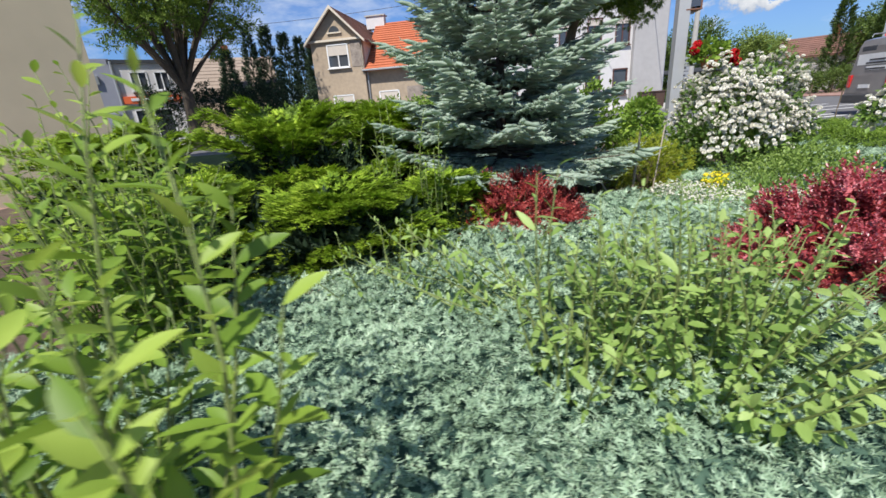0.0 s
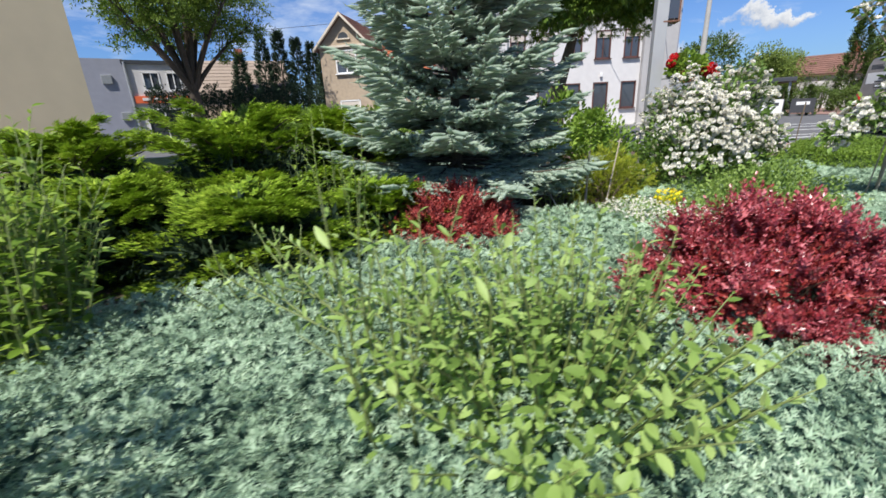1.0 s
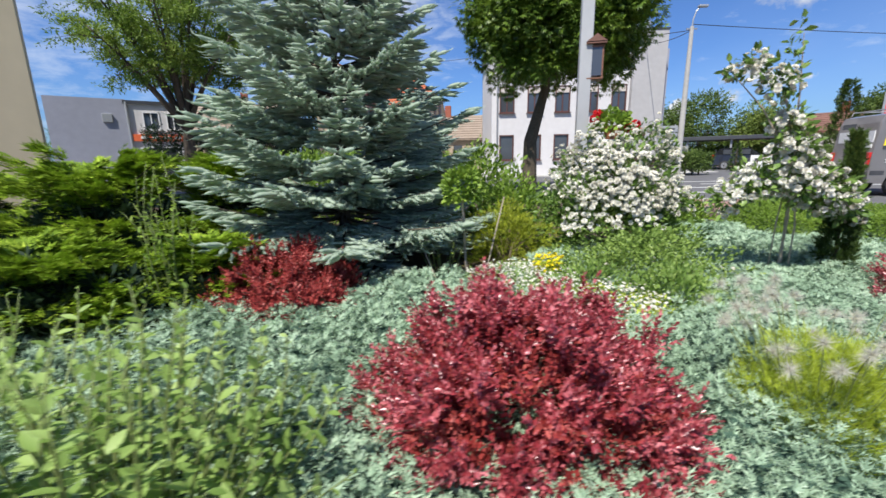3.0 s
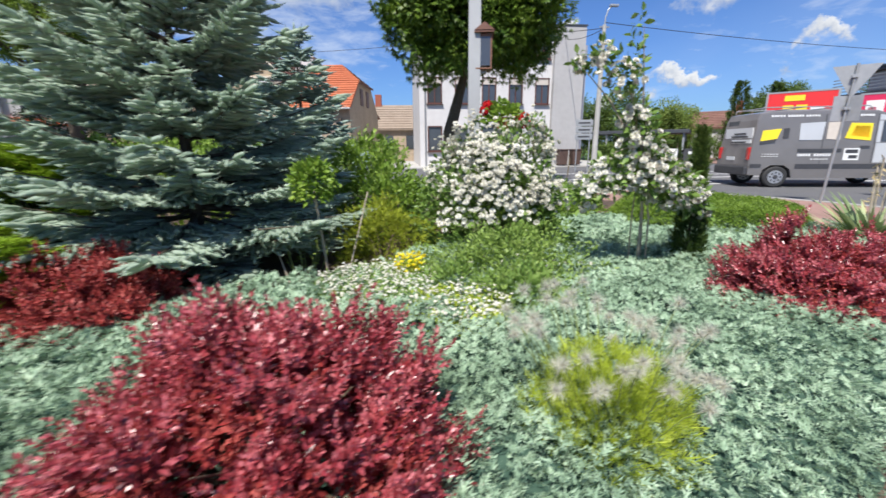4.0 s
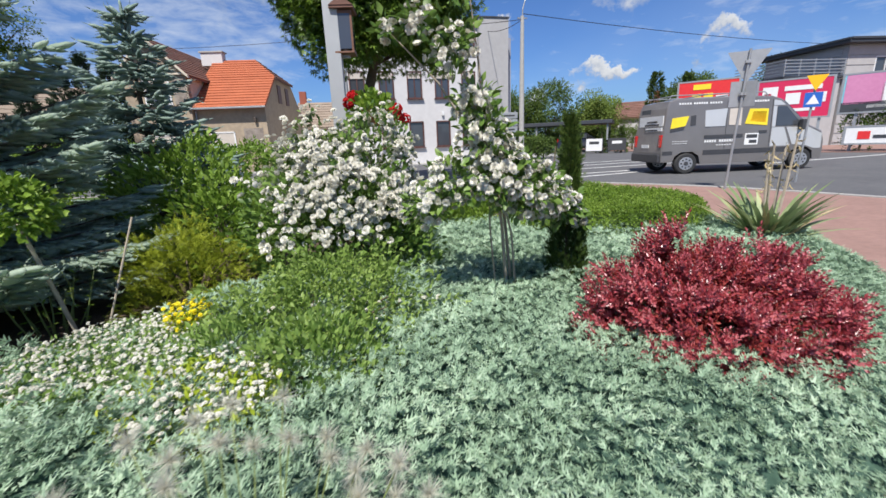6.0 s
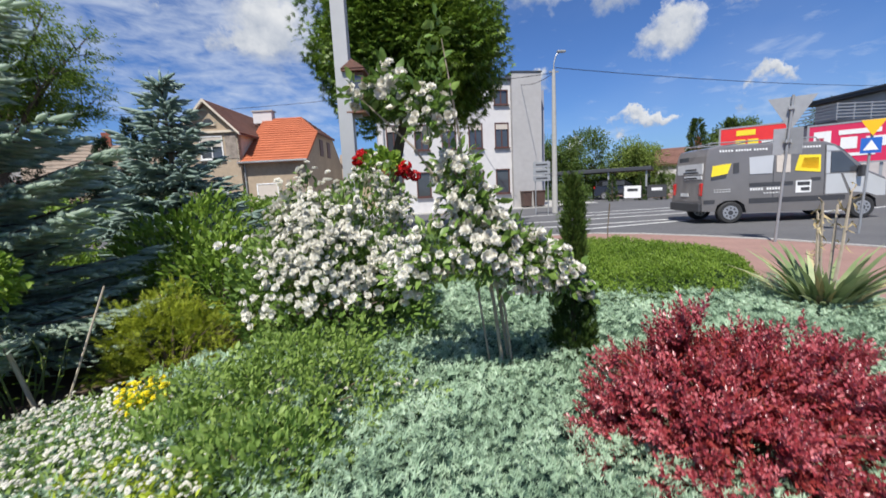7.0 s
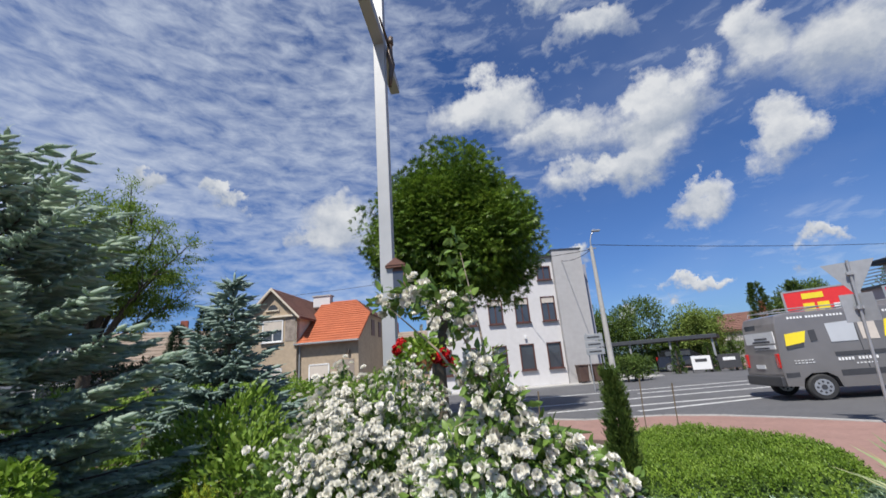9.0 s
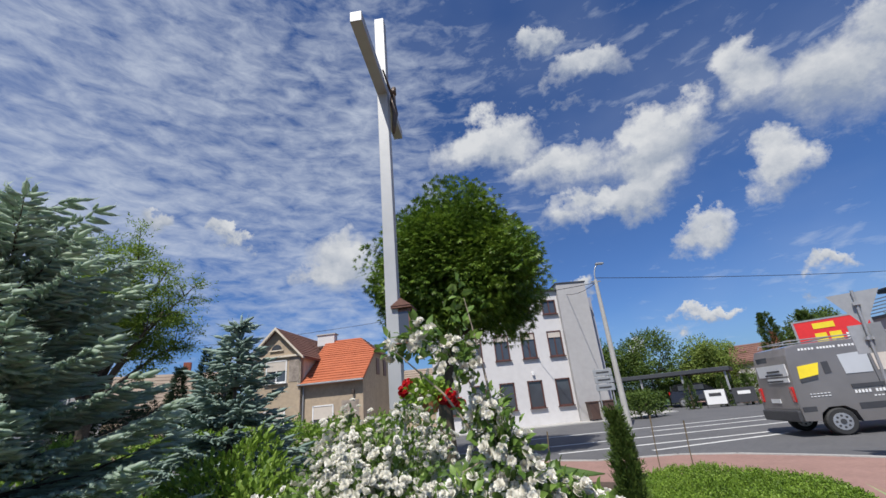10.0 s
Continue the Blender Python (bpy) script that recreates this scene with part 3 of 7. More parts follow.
def bed_inside(x, y):
    """How far (metres) inside the bed's rim the points lie; below 0 outside."""
    x, y = np.asarray(x, float), np.asarray(y, float)
    best = np.full(x.shape, 1e9)
    odd = np.zeros(x.shape, bool)
    for (x0, y0), (x1, y1) in zip(BED, BED[1:] + BED[:1]):
        t = np.clip(((x - x0) * (x1 - x0) + (y - y0) * (y1 - y0)) / ((x1 - x0) ** 2 + (y1 - y0) ** 2), 0, 1)
        best = np.minimum(best, np.hypot(x - x0 - t * (x1 - x0), y - y0 - t * (y1 - y0)))
        cross = ((y0 > y) != (y1 > y)) & (x < (x1 - x0) * (y - y0) / (y1 - y0 + 1e-12) + x0)
        odd ^= cross
    return np.where(odd, best, -best)


def soil_z(x, y):
    """Height of the raised bed's soil."""
    return 0.02 + 0.22 * smooth(-0.02, 0.7, bed_inside(x, y))


def sheet(name, x0, x1, y0, y1, step, height, mat, label, keep=None):
    xs, ys = np.arange(x0, x1 + step / 2, step), np.arange(y0, y1 + step / 2, step)
    gx, gy = np.meshgrid(xs, ys)
    v = np.stack([gx.ravel(), gy.ravel(), height(gx.ravel(), gy.ravel())], 1)
    i = np.arange(len(xs) * len(ys)).reshape(len(ys), len(xs))
    a, b, c, d = i[:-1, :-1].ravel(), i[:-1, 1:].ravel(), i[1:, 1:].ravel(), i[1:, :-1].ravel()
    f = np.concatenate([np.stack([a, b, c], 1), np.stack([a, c, d], 1)])
    if keep is not None:
        ok = keep(v[:, 0], v[:, 1])
        f = f[ok[f].all(1)]
    return tagged(np_mesh(name, v, f, mat), label, kind="structure")


def slab(name, outline, lo, hi, mat, label):
    bm = prism(bmesh.new(), outline, lo, hi)
    return tagged(part(name, bm, mat), label, kind="structure")


slab("ground", [(-2500, -2500), (2500, -2500), (2500, 2500), (-2500, 2500)], -0.5, -0.05, "turf", "green grassy ground reaching to the horizon")
PAVE_EDGE = [(-40, 16.8), (5.0, 16.8), (6.2, 15.4), (6.8, 13.2), (7.8, 12.35), (9.6, 12.0), (10.5, 11.3), (11.3, 10.2), (12.0, 9.0), (12.45, 7.6), (12.8, 6.2), (15.5, 3.2), (18.0, -3.0), (20, -12)]
slab("road", [(-40, 27.3), *PAVE_EDGE, (31, -12), (30.5, 12), (29.5, 17.0), (26, 24.5), (29, 42), (20, 42), (19.8, 29.8), (16, 27.4), (10, 27.2)], -0.3, 0.0, "asphalt", "grey worn asphalt road junction")
slab("pavement", [(-40, -12), *reversed(PAVE_EDGE)], -0.2, 0.055, "paver", "red concrete block paving round the bed")
slab("verge", [(-40, 11.6), (3.4, 11.2), (6.0, 10.4), (7.3, 10.6), (6.6, 13.1), (6.0, 15.3), (4.9, 16.6), (-40, 16.6)], -0.1, 0.075, "turf", "strip of grass between bed and road")
for i, ((x0, y0), (x1, y1)) in enumerate(zip(PAVE_EDGE, PAVE_EDGE[1:])):
    n = Vector((y1 - y0, x0 - x1)).normalized() * 0.13
    bm = prism(bmesh.new(), [(x0, y0), (x1, y1), (x1 - n.x, y1 - n.y), (x0 - n.x, y0 - n.y)], -0.1, 0.075)
    tagged(part("kerb", bm, "kerb"), "pale concrete kerb along the road", "kerb", "kerbs", "structure")
slab("pavement_far", [(-40, 27.2), (10, 27.1), (16, 27.3), (19.7, 29.6), (19.9, 42), (-40, 42)], -0.2, 0.06, "concrete", "grey paving before the white building")
slab("forecourt", [(29.9, -12), (29.4, 12), (28.4, 17.0), (25.6, 24.3), (27, 42), (60, 42), (60, -12)], -0.2, 0.05, "paver", "paved strip before the billboards")
for i, pts in enumerate([((7.6, 14.9), (14.2, 15.0)), ((9.8, 13.6), (14.2, 14.3)), ((7.5, 16.9), (18.5, 17.2)), ((7.5, 20.4), (19.0, 20.6)), ((12.4, 18.8), (20.5, 19.0)), ((19.0, 14.2), (27.5, 14.8)), ((21.0, 11.0), (27.5, 11.8))]):
    (x0, y0), (x1, y1) = pts
    n = Vector((y0 - y1, x1 - x0)).normalized() * 0.07
    bm = prism(bmesh.new(), [(x0 - n.x, y0 - n.y), (x1 - n.x, y1 - n.y), (x1 + n.x, y1 + n.y), (x0 + n.x, y0 + n.y)], 0.0, 0.005)
    tagged(part("road_line", bm, "line"), "worn white line painted on the road", "road marking", "road lines", "structure")
sheet("bed_soil", -7.6, 9.0, 0.2, 11.6, 0.12, soil_z, "soil", "dark soil of the raised planting bed", lambda x, y: bed_inside(x, y) > -0.1)


# ---- near planting ----
def carpet_z(x, y):
    """Height of the creeping juniper's upper side."""
    k = np.array([noise.noise(Vector((a * 1.7, b * 1.7, 0.3))) + 0.5 * noise.noise(Vector((a * 4.2, b * 4.2, 5.3))) + 0.85 * noise.noise(Vector((a * 9.0, b * 9.0, 2.2))) for a, b in zip(np.ravel(x), np.ravel(y))]).reshape(np.shape(x))
    return soil_z(x, y) + 0.125 * smooth(-0.05, 0.35, bed_inside(x, y)) + 0.045 * k


def carpet_keep(x, y):
    left = np.interp(y, [0.4, 1.6, 2.4, 3.0, 3.6, 4.2, 5.0], [-2.6, -2.0, -0.7, 0.0, 0.9, 1.6, 3.2])
    back = np.interp(x, [0.5, 2.2, 3.6, 5.0, 6.2, 7.6, 8.6], [3.6, 4.0, 5.2, 6.3, 5.7, 5.2, 5.0])
    return (x > left) & (y < back) & (bed_inside(x, y) > -0.06)


def creeping_juniper():
    # a sheet under the sprays, coloured dark to stand for the shade in the gaps
    under = sheet("juniper_shade_sheet", -2.8, 8.9, 0.3, 6.4, 0.07, lambda x, y: carpet_z(x, y) - 0.075, "f_juniper_shade", "", carpet_keep)
    ob = thing("creeping_juniper", (0, 0, 0), "blue-green creeping juniper carpeting the bed", "ground cover", kind="stuff")
    for k in ("kind", "label"):
        if k in under:
            del under[k]
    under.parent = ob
    n = 185000
    x, y = rng.uniform(-2.8, 8.9, n), rng.uniform(0.35, 6.4, n)
    # thinner towards the back, where the sprays run together
    near = carpet_keep(x, y) & (rng.random(n) < np.interp(y - 0.42 * np.clip(x - 1, 0, 3.5), [0.3, 1.5, 2.6, 6.4], [1.0, 1.0, 0.72, 0.4]))
    x, y = x[near], y[near]
    z = carpet_z(x, y) + 0.02 - 0.085 * rng.random(len(x)) ** 1.4
    flow = np.array([noise.noise(Vector((a * 0.7, b * 0.7, 9.1))) for a, b in zip(x, y)]) * 5 + rng.normal(0, 1.7, len(x))
    d = np.stack([np.cos(flow), np.sin(flow), rng.uniform(0.0, 0.75, len(x))], 1)
    turns = frames_along(d, flat=0.6)
    needle = (np.array([(-0.15, 0.12, 0.0), (0.15, 0.2, 0.0), (0.0, 1.0, 0.05)]), np.array([(0, 1, 2)]))
    which = rng.integers(0, 3, len(x))
    grow = np.interp(y - 0.42 * np.clip(x - 1, 0, 3.5), [1.5, 2.6, 6.4], [1.0, 1.3, 1.6])
    pairs = []
    for i in range(3):
        s = which == i
        pairs.append(scatter(flat_spray(3, 11 + i, 0.25, 0.62, needle), turns[s], np.stack([x, y, z], 1)[s], rng.uniform(0.032, 0.066, s.sum()) * grow[s]))
    np_mesh("foliage", *merged(*pairs), "f_blue_juniper", ob)
    return ob


def spreading_juniper(name, mounds, label, mat="f_green_juniper", size=(0.07, 0.14), plumes=90):
    """A broad juniper of arching plumes in tiers, with dark hollows between: each plume a branch with feathery sprays on its outer part."""
    base = Vector((mounds[0][0][0], mounds[0][0][1], 0.2))
    ob = thing(name, base, label, "shrub")
    P, D, S, limbs = [], [], [], bmesh.new()
    for c, r in mounds:
        foot = np.array([c[0], c[1], 0.15])
        for k in range(plumes):
            tier = (0.16, 0.52, 0.92, 1.0)[k % 4]
            reach = (1.05, 0.92, 0.64, 0.30)[k % 4] * rng.uniform(0.72, 1.12)
            a = k * 2.4 + rng.normal(0, 0.2)
            tip = np.array([c[0] + r[0] * reach * math.cos(a), c[1] + r[1] * reach * math.sin(a), c[2] + r[2] * (tier + rng.normal(0, 0.07))])
            knee = foot + (tip - foot) * np.array([0.42, 0.42, 1.12])
            ts = np.linspace(0, 1, 9)[:, None]
            path = (1 - ts) ** 2 * foot + 2 * ts * (1 - ts) * knee + ts ** 2 * tip
            if k % 2 == 0:
                tube(limbs, [tuple(p - np.array(base)) for p in path[::4]], [0.022, 0.012, 0.004], 5)
            out = unit(path[-1] - path[-3])
            side = unit(np.cross(out, [0, 0, 1.0]))
            n = int(50 * (0.6 + 0.6 * r[0]))
            t = rng.uniform(0.42, 1.0, n) ** 0.8
            q = (1 - t[:, None]) ** 2 * foot + 2 * t[:, None] * (1 - t[:, None]) * knee + t[:, None] ** 2 * tip
            w = rng.normal(0, 1, n) * 0.135 * (1.3 - t)
            q = q + side * w[:, None] + np.array([0, 0, 1.0]) * (rng.uniform(-0.02, 0.035, n) - 0.32 * np.abs(w))[:, None]
            P.append(q - np.array(base))
            D.append(out[None] * np.array([1, 1, 0.4]) + side[None] * (w * 4.0)[:, None] + np.array([0, 0, 0.06]) + rng.normal(0, 0.22, (n, 3)))
            S.append(rng.uniform(*size, n) * (1.15 - 0.25 * t))
    P, D, S = np.concatenate(P), np.concatenate(D), np.concatenate(S)
    turns = frames_along(D, flat=0.8)
    which = rng.integers(0, 3, len(P))
    needle = (np.array([(-0.12, 0.10, 0.0), (0.12, 0.16, 0.0), (0.0, 1.0, 0.05)]), np.array([(0, 1, 2)]))
    pairs = [scatter(flat_spray(7, 31 + i, 0.22, 0.50, needle), turns[which == i], P[which == i], S[which == i]) for i in range(3)]
    np_mesh("foliage", *merged(*pairs), mat, ob)
    # sprays inside, in a dark colour that stands for the shade of the hollows
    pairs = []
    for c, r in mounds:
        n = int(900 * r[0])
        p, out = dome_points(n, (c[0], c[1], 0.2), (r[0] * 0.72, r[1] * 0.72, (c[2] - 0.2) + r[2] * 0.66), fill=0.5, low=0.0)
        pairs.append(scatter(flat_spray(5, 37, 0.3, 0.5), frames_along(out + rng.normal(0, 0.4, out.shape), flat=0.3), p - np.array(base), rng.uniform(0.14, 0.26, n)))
    np_mesh("shade_coloured_growth", *merged(*pairs), "f_dark_conifer", ob, "dull dark inner foliage")
    tagged(part("branch_work", limbs, "bark", ob), kind="stuff")
    return ob


def spruce(name, x, y, z0, height, r_low, label, mat="f_spruce", tiers=15, twig=0.17, bare=0.35, seed=1, lean=0.0, needles=34, fine=1.0, boughs=15, taper=0.57, droop=0.0, plump=0.112):
    """A blue spruce: a straight trunk, whorls of drooping boughs that turn up at the tips, each bough a flat fan of needled twigs."""
    r = np.random.default_rng(seed)
    ob = thing(name, (x, y, z0), label, "tree")
    wood = bmesh.new()
    tube(wood, [(0, 0, 0), (0, 0, height * 0.5), (lean, 0, height)], [0.022 * height, 0.012 * height, 0.006], 8)
    P, D, S, U = [], [], [], []
    levels = np.linspace(bare, height * 0.97, tiers)
    for li, z in enumerate(levels):
        f = (z - bare) / (height - bare)
        reach = r_low * (1 - f) ** taper * (0.86 if li == 0 else 1.0) + 0.06
        nb = max(5, int(boughs - 0.5 * boughs * f))
        for b in range(nb):
            az = b * 2 * math.pi / nb + li * 0.9 + r.normal(0, 0.13)
            L = reach * r.uniform(0.66, 1.12)
            z = levels[li] + r.normal(0, 0.035)
            dirh = np.array([math.cos(az), math.sin(az), 0])
            side = np.array([-math.sin(az), math.cos(az), 0])
            slope = -0.16 - droop + 0.7 * f + r.normal(0, 0.07)
            n = max(4, int(L / (twig * 0.23) * fine))
            ts = (np.arange(n) + 0.6) / n
            path = dirh[None] * (ts * L)[:, None]
            path[:, 2] += z + slope * ts * L + 0.16 * L * ts ** 3
            tube(wood, [tuple(Vector((lean * f, 0, z))), tuple(path[n // 2]), tuple(path[-1])], [0.010 * L + 0.006, 0.006 * L + 0.003, 0.002], 4)
            for t, p in zip(ts, path):
                if t < 0.22 and f < 0.8:
                    continue
                wide = 0.40 * L * (1.08 - t) + 0.03
                for s in (-1, 1):
                    m = max(1, int(wide / (twig * 0.45)) + 1)
                    for j in range(m):
                        q = p + side * s * wide * j / m * 0.8 + dirh * wide * 0.45 * j / m + np.array([0, 0, r.normal(0, 0.018) - 0.05 * wide * j / m])
                        P.append(q)
                        D.append(dirh * r.uniform(0.55, 1.0) + side * s * r.uniform(0.35, 0.95) + np.array([0, 0, r.uniform(-0.22, 0.16)]))
                        S.append(twig * r.uniform(0.75, 1.15))
            P.append(path[-1])
            D.append(dirh + np.array([0, 0, 0.25]))
            S.append(twig * 1.2)
    for k in range(int(height * 5)):
        z = height * (0.86 + 0.14 * k / (height * 5))
        P.append(np.array([lean, 0, z]))
        a = k * 2.4
        D.append(np.array([0.7 * math.cos(a), 0.7 * math.sin(a), 0.8]))
        S.append(twig * 0.9)
    # the leader: a thin shoot with short twigs round it
    for k in range(7):
        P.append(np.array([lean, 0, height - 0.02 - 0.055 * k]))
        D.append(np.array([0.75 * math.cos(k * 2.4), 0.75 * math.sin(k * 2.4), 0.75]))
        S.append(twig * (0.45 + 0.07 * k))
    P.append(np.array([lean, 0, height - 0.05]))
    D.append(np.array([0.0, 0, 1]))
    S.append(twig * 1.0)
    P, D, S = np.array(P), np.array(D), np.array(S)
    turns = frames_along(D, flat=0.6)
    which = r.integers(0, 2, len(P))
    pairs = [scatter(spindle(needles, plump, 5 + i), turns[which == i], P[which == i], S[which == i]) for i in range(2)]
    np_mesh("crown", *merged(*pairs), mat, ob)
    part("trunk", wood, "bark", ob)
    return ob


def leafy_dome(name, c, r, n, form, size, mat, label, category="shrub", fill=0.45, up=0.35, low=-0.1, spread=0.45, flat=0.4, stems=7, stem_mat="twig", group="", forms=None, lump=1.0):
    """A rounded shrub of many leaves or shoots, on stems."""
    base = Vector((c[0], c[1], max(0.0, c[2] - 0.05)))
    ob = thing(name, base, label, category, group)
    p, out = dome_points(n, c, r, fill=fill, low=low, lump=lump)
    d = out + np.array([0, 0, up]) + rng.normal(0, spread, (n, 3))
    turns = frames_along(d, flat=flat)
    forms = forms or [form]
    which = rng.integers(0, len(forms), n)
    pairs = [scatter(f, turns[which == i], p[which == i] - np.array(base), rng.uniform(*size, (which == i).sum())) for i, f in enumerate(forms)]
    np_mesh("foliage", *merged(*pairs), mat, ob)
    bm = bmesh.new()
    for k in range(stems):
        a = k * 2.4
        e = Vector((0.65 * r[0] * math.cos(a), 0.65 * r[1] * math.sin(a), 0.62 * r[2]))
        tube(bm, [(0, 0, -0.05), tuple(e * 0.5 + Vector((0, 0, 0.1 * r[2]))), tuple(e)], [0.016, 0.010, 0.003], 5)
    tagged(part("stem_growth", bm, stem_mat, ob), kind="stuff")
    return ob


def barberry(c, r, n, mat, label):
    """A dense barberry of upright, arching shoots set with small leaves; the ends stand out of the dome."""
    base = Vector((c[0], c[1], c[2] - 0.05))
    ob = thing("barberry_bush", base, label, "shrub", "barberry bushes")
    # boughs end in fans of shoots, with hollows between them
    fans = n // 17
    core, away = dome_points(fans, c, (r[0] * 0.86, r[1] * 0.86, r[2] * 0.84), fill=0.3, low=-0.02, lump=1.2)
    out = unit(np.repeat(away * np.array([1, 1, 0.8]) + np.array([0, 0, 0.4]), 17, 0))
    turned = unit(out + rng.normal(0, 0.42, out.shape))
    size = rng.uniform(0.055, 0.15, len(out))
    start = np.repeat(core, 17, 0) + turned * rng.uniform(-0.02, 0.035, (len(out), 1)) - np.array(base)
    turns = frames_along(turned + np.array([0, 0, 0.22]), flat=0.1)
    which = rng.integers(0, 4, len(out))
    forms = [shoot(15, 74, 0.27, 0.55, 0.10, seed=k, taper=0.45) for k in (1, 2, 3, 4)]
    pairs = [scatter(f, turns[which == i], start[which == i], size[which == i]) for i, f in enumerate(forms)]
    np_mesh("foliage", *merged(*pairs), mat, ob)
    # inner leaves fill the bush; their darker colour paints the shade between the shoots
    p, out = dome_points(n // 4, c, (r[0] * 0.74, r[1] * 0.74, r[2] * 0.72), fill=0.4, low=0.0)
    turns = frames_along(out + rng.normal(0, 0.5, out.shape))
    np_mesh("shade_coloured_growth", *scatter(forms[0], turns, p - np.array(base), rng.uniform(0.09, 0.16, len(p))), "f_barberry_dark", ob, "darker inner leaves")
    bm = bmesh.new()
    for k in range(34):
        a, q = k * 2.4, 0.25 + 0.65 * math.sqrt(k / 34)
        e = Vector((r[0] * q * math.cos(a), r[1] * q * math.sin(a), 0.05 + r[2] * 0.92 * math.sqrt(1 - q * q)))
        tube(bm, [(0.1 * e.x, 0.1 * e.y, -0.05), tuple(e * 0.5 + Vector((0, 0, 0.1 * r[2]))), tuple(e)], [0.009, 0.006, 0.002], 5)
    tagged(part("stem_growth", bm, "twig", ob), kind="stuff")
    return ob


def flower_form(petals=7, cup=0.45, seed=2):
    """A small double blossom, 1 across, facing z."""
    vs, fs = [], []
    for ring, (k, rad, h, tilt) in enumerate(((petals, 0.52, 0.0, cup * 0.35), (petals - 1, 0.42, 0.10, cup * 0.7), (petals - 2, 0.29, 0.19, cup * 0.9), (3, 0.17, 0.27, cup * 0.4))):
        for i in range(k):
            a = 2 * math.pi * i / k + ring * 0.5
            c, s = math.cos(a), math.sin(a)
            w = 0.75 * rad * math.pi * 2 / k * 0.85
            pts = [(0.04, 0, h * 0.3), (rad * 0.65, -w, h + tilt * rad * 0.5), (rad, 0, h + tilt * rad), (rad * 0.65, w, h + tilt * rad * 0.5)]
            o = len(vs)
            vs += [(x * c - y * s, x * s + y * c, z) for x, y, z in pts]
            fs += [(o, o + 1, o + 2), (o, o + 2, o + 3)]
    return np.array(vs), np.array(fs)


def facing(d):
    """Turns whose z axis goes along d."""
    t = frames_along(d)
    return np.stack([t[:, :, 2], t[:, :, 0], t[:, :, 1]], axis=2)


def clusters(points, out, number, per, spread):
    """Blossom places, in clusters on the skin."""
    idx = rng.choice(len(points), number, replace=False)
    p = np.repeat(points[idx], per, 0) + rng.normal(0, spread, (number * per, 3))
    return p, np.repeat(out[idx], per, 0) + rng.normal(0, 0.45, (number * per, 3)) + np.array([0, -0.15, 0.25])


def weed_clump(name, shoots, leaf, mat, label, width=0.34, gap=0.035, stem_mat="green_stem", droop=0.25):
    """Upright leafy stems with lance-shaped leaves; shoots: foot and tip of each."""
    foot = Vector(shoots[0][0])
    ob = thing(name, foot, label, "shrub")
    bm = bmesh.new()
    P, D, S = [], [], []
    for a, b in shoots:
        a, b = Vector(a) - foot, Vector(b) - foot
        L = (b - a).length
        bend = Vector((rng.normal(0, 0.06), rng.normal(0, 0.06), 0)) * L
        pts = [a.lerp(b, t) + bend * math.sin(t * math.pi) for t in np.linspace(0, 1, 6)]
        tube(bm, pts, [0.006, 0.0055, 0.005, 0.004, 0.003, 0.0015], 5)
        n = max(4, int(L * 0.85 / gap))
        for i in range(n):
            t = 0.15 + 0.85 * i / (n - 1)
            k = min(4, int(t * 5))
            p = pts[k].lerp(pts[k + 1], t * 5 - k)
            az = i * 2.4 + rng.normal(0, 0.3)
            ax = (pts[k + 1] - pts[k]).normalized()
            side = ax.cross(Vector((math.cos(az), math.sin(az), 0.2))).normalized()
            P.append(p)
            D.append(side + ax * rng.uniform(0.25, 0.9) * (0.5 + t) - Vector((0, 0, droop * (1 - t))))
            S.append(leaf * rng.uniform(0.45, 1.2) * (1.0 if t < 0.85 else 0.65))
    turns = frames_along(np.array([tuple(v) for v in D]), flat=0.65)
    np_mesh("leaves", *scatter(oval_leaf(width), turns, np.array([tuple(v) for v in P]), np.array(S)), mat, ob)
    tagged(part("stem_growth", bm, stem_mat, ob, smooth=True), kind="stuff")
    return ob


def ring_shoots(c, r, height, n, lean=0.5):
    out = []
    for i in range(n):
        a, q = i * 2.4, math.sqrt((i + 0.5) / n)
        x, y = c[0] + r * q * math.cos(a) * 0.5, c[1] + r * q * math.sin(a) * 0.5
        z0 = float(soil_z(np.array([x]), np.array([y]))[0])
        h = height * rng.uniform(0.6, 1.08) * (1 - 0.45 * q * q)
        out.append(((x, y, z0), (c[0] + r * q * math.cos(a), c[1] + r * q * math.sin(a), z0 + h)))
    return out


creeping_juniper()
spreading_juniper("spreading_juniper", [((-0.75, 2.95, 0.2), (0.85, 0.62, 0.55)), ((-1.9, 3.1, 0.2), (0.9, 0.7, 0.62)), ((0.05, 3.45, 0.2), (0.55, 0.45, 0.5))], "bright green spreading juniper with arching feathery sprays")
spreading_juniper("spreading_juniper", [((-1.5, 4.4, 0.25), (1.35, 0.85, 0.98)), ((-3.2, 4.3, 0.25), (1.2, 0.9, 0.95)), ((-0.55, 4.9, 0.25), (0.7, 0.6, 0.95))], "tall green spreading juniper behind the lower one", plumes=72, size=(0.095, 0.18))
spruce("blue_spruce", 0.74, 4.72, 0.22, 3.2, 1.40, "blue spruce with layered silvery blue-green boughs", tiers=13, twig=0.165, bare=0.28, seed=3, needles=10, boughs=13, fine=0.88, plump=0.122, taper=0.52)
spruce("blue_spruce", 1.0, 8.3, 0.15, 2.98, 1.15, "young blue spruce with a long bare leader", "f_spruce_far", tiers=12, twig=0.21, bare=0.25, seed=8, needles=5, taper=0.95, boughs=12, fine=0.8, plump=0.13)

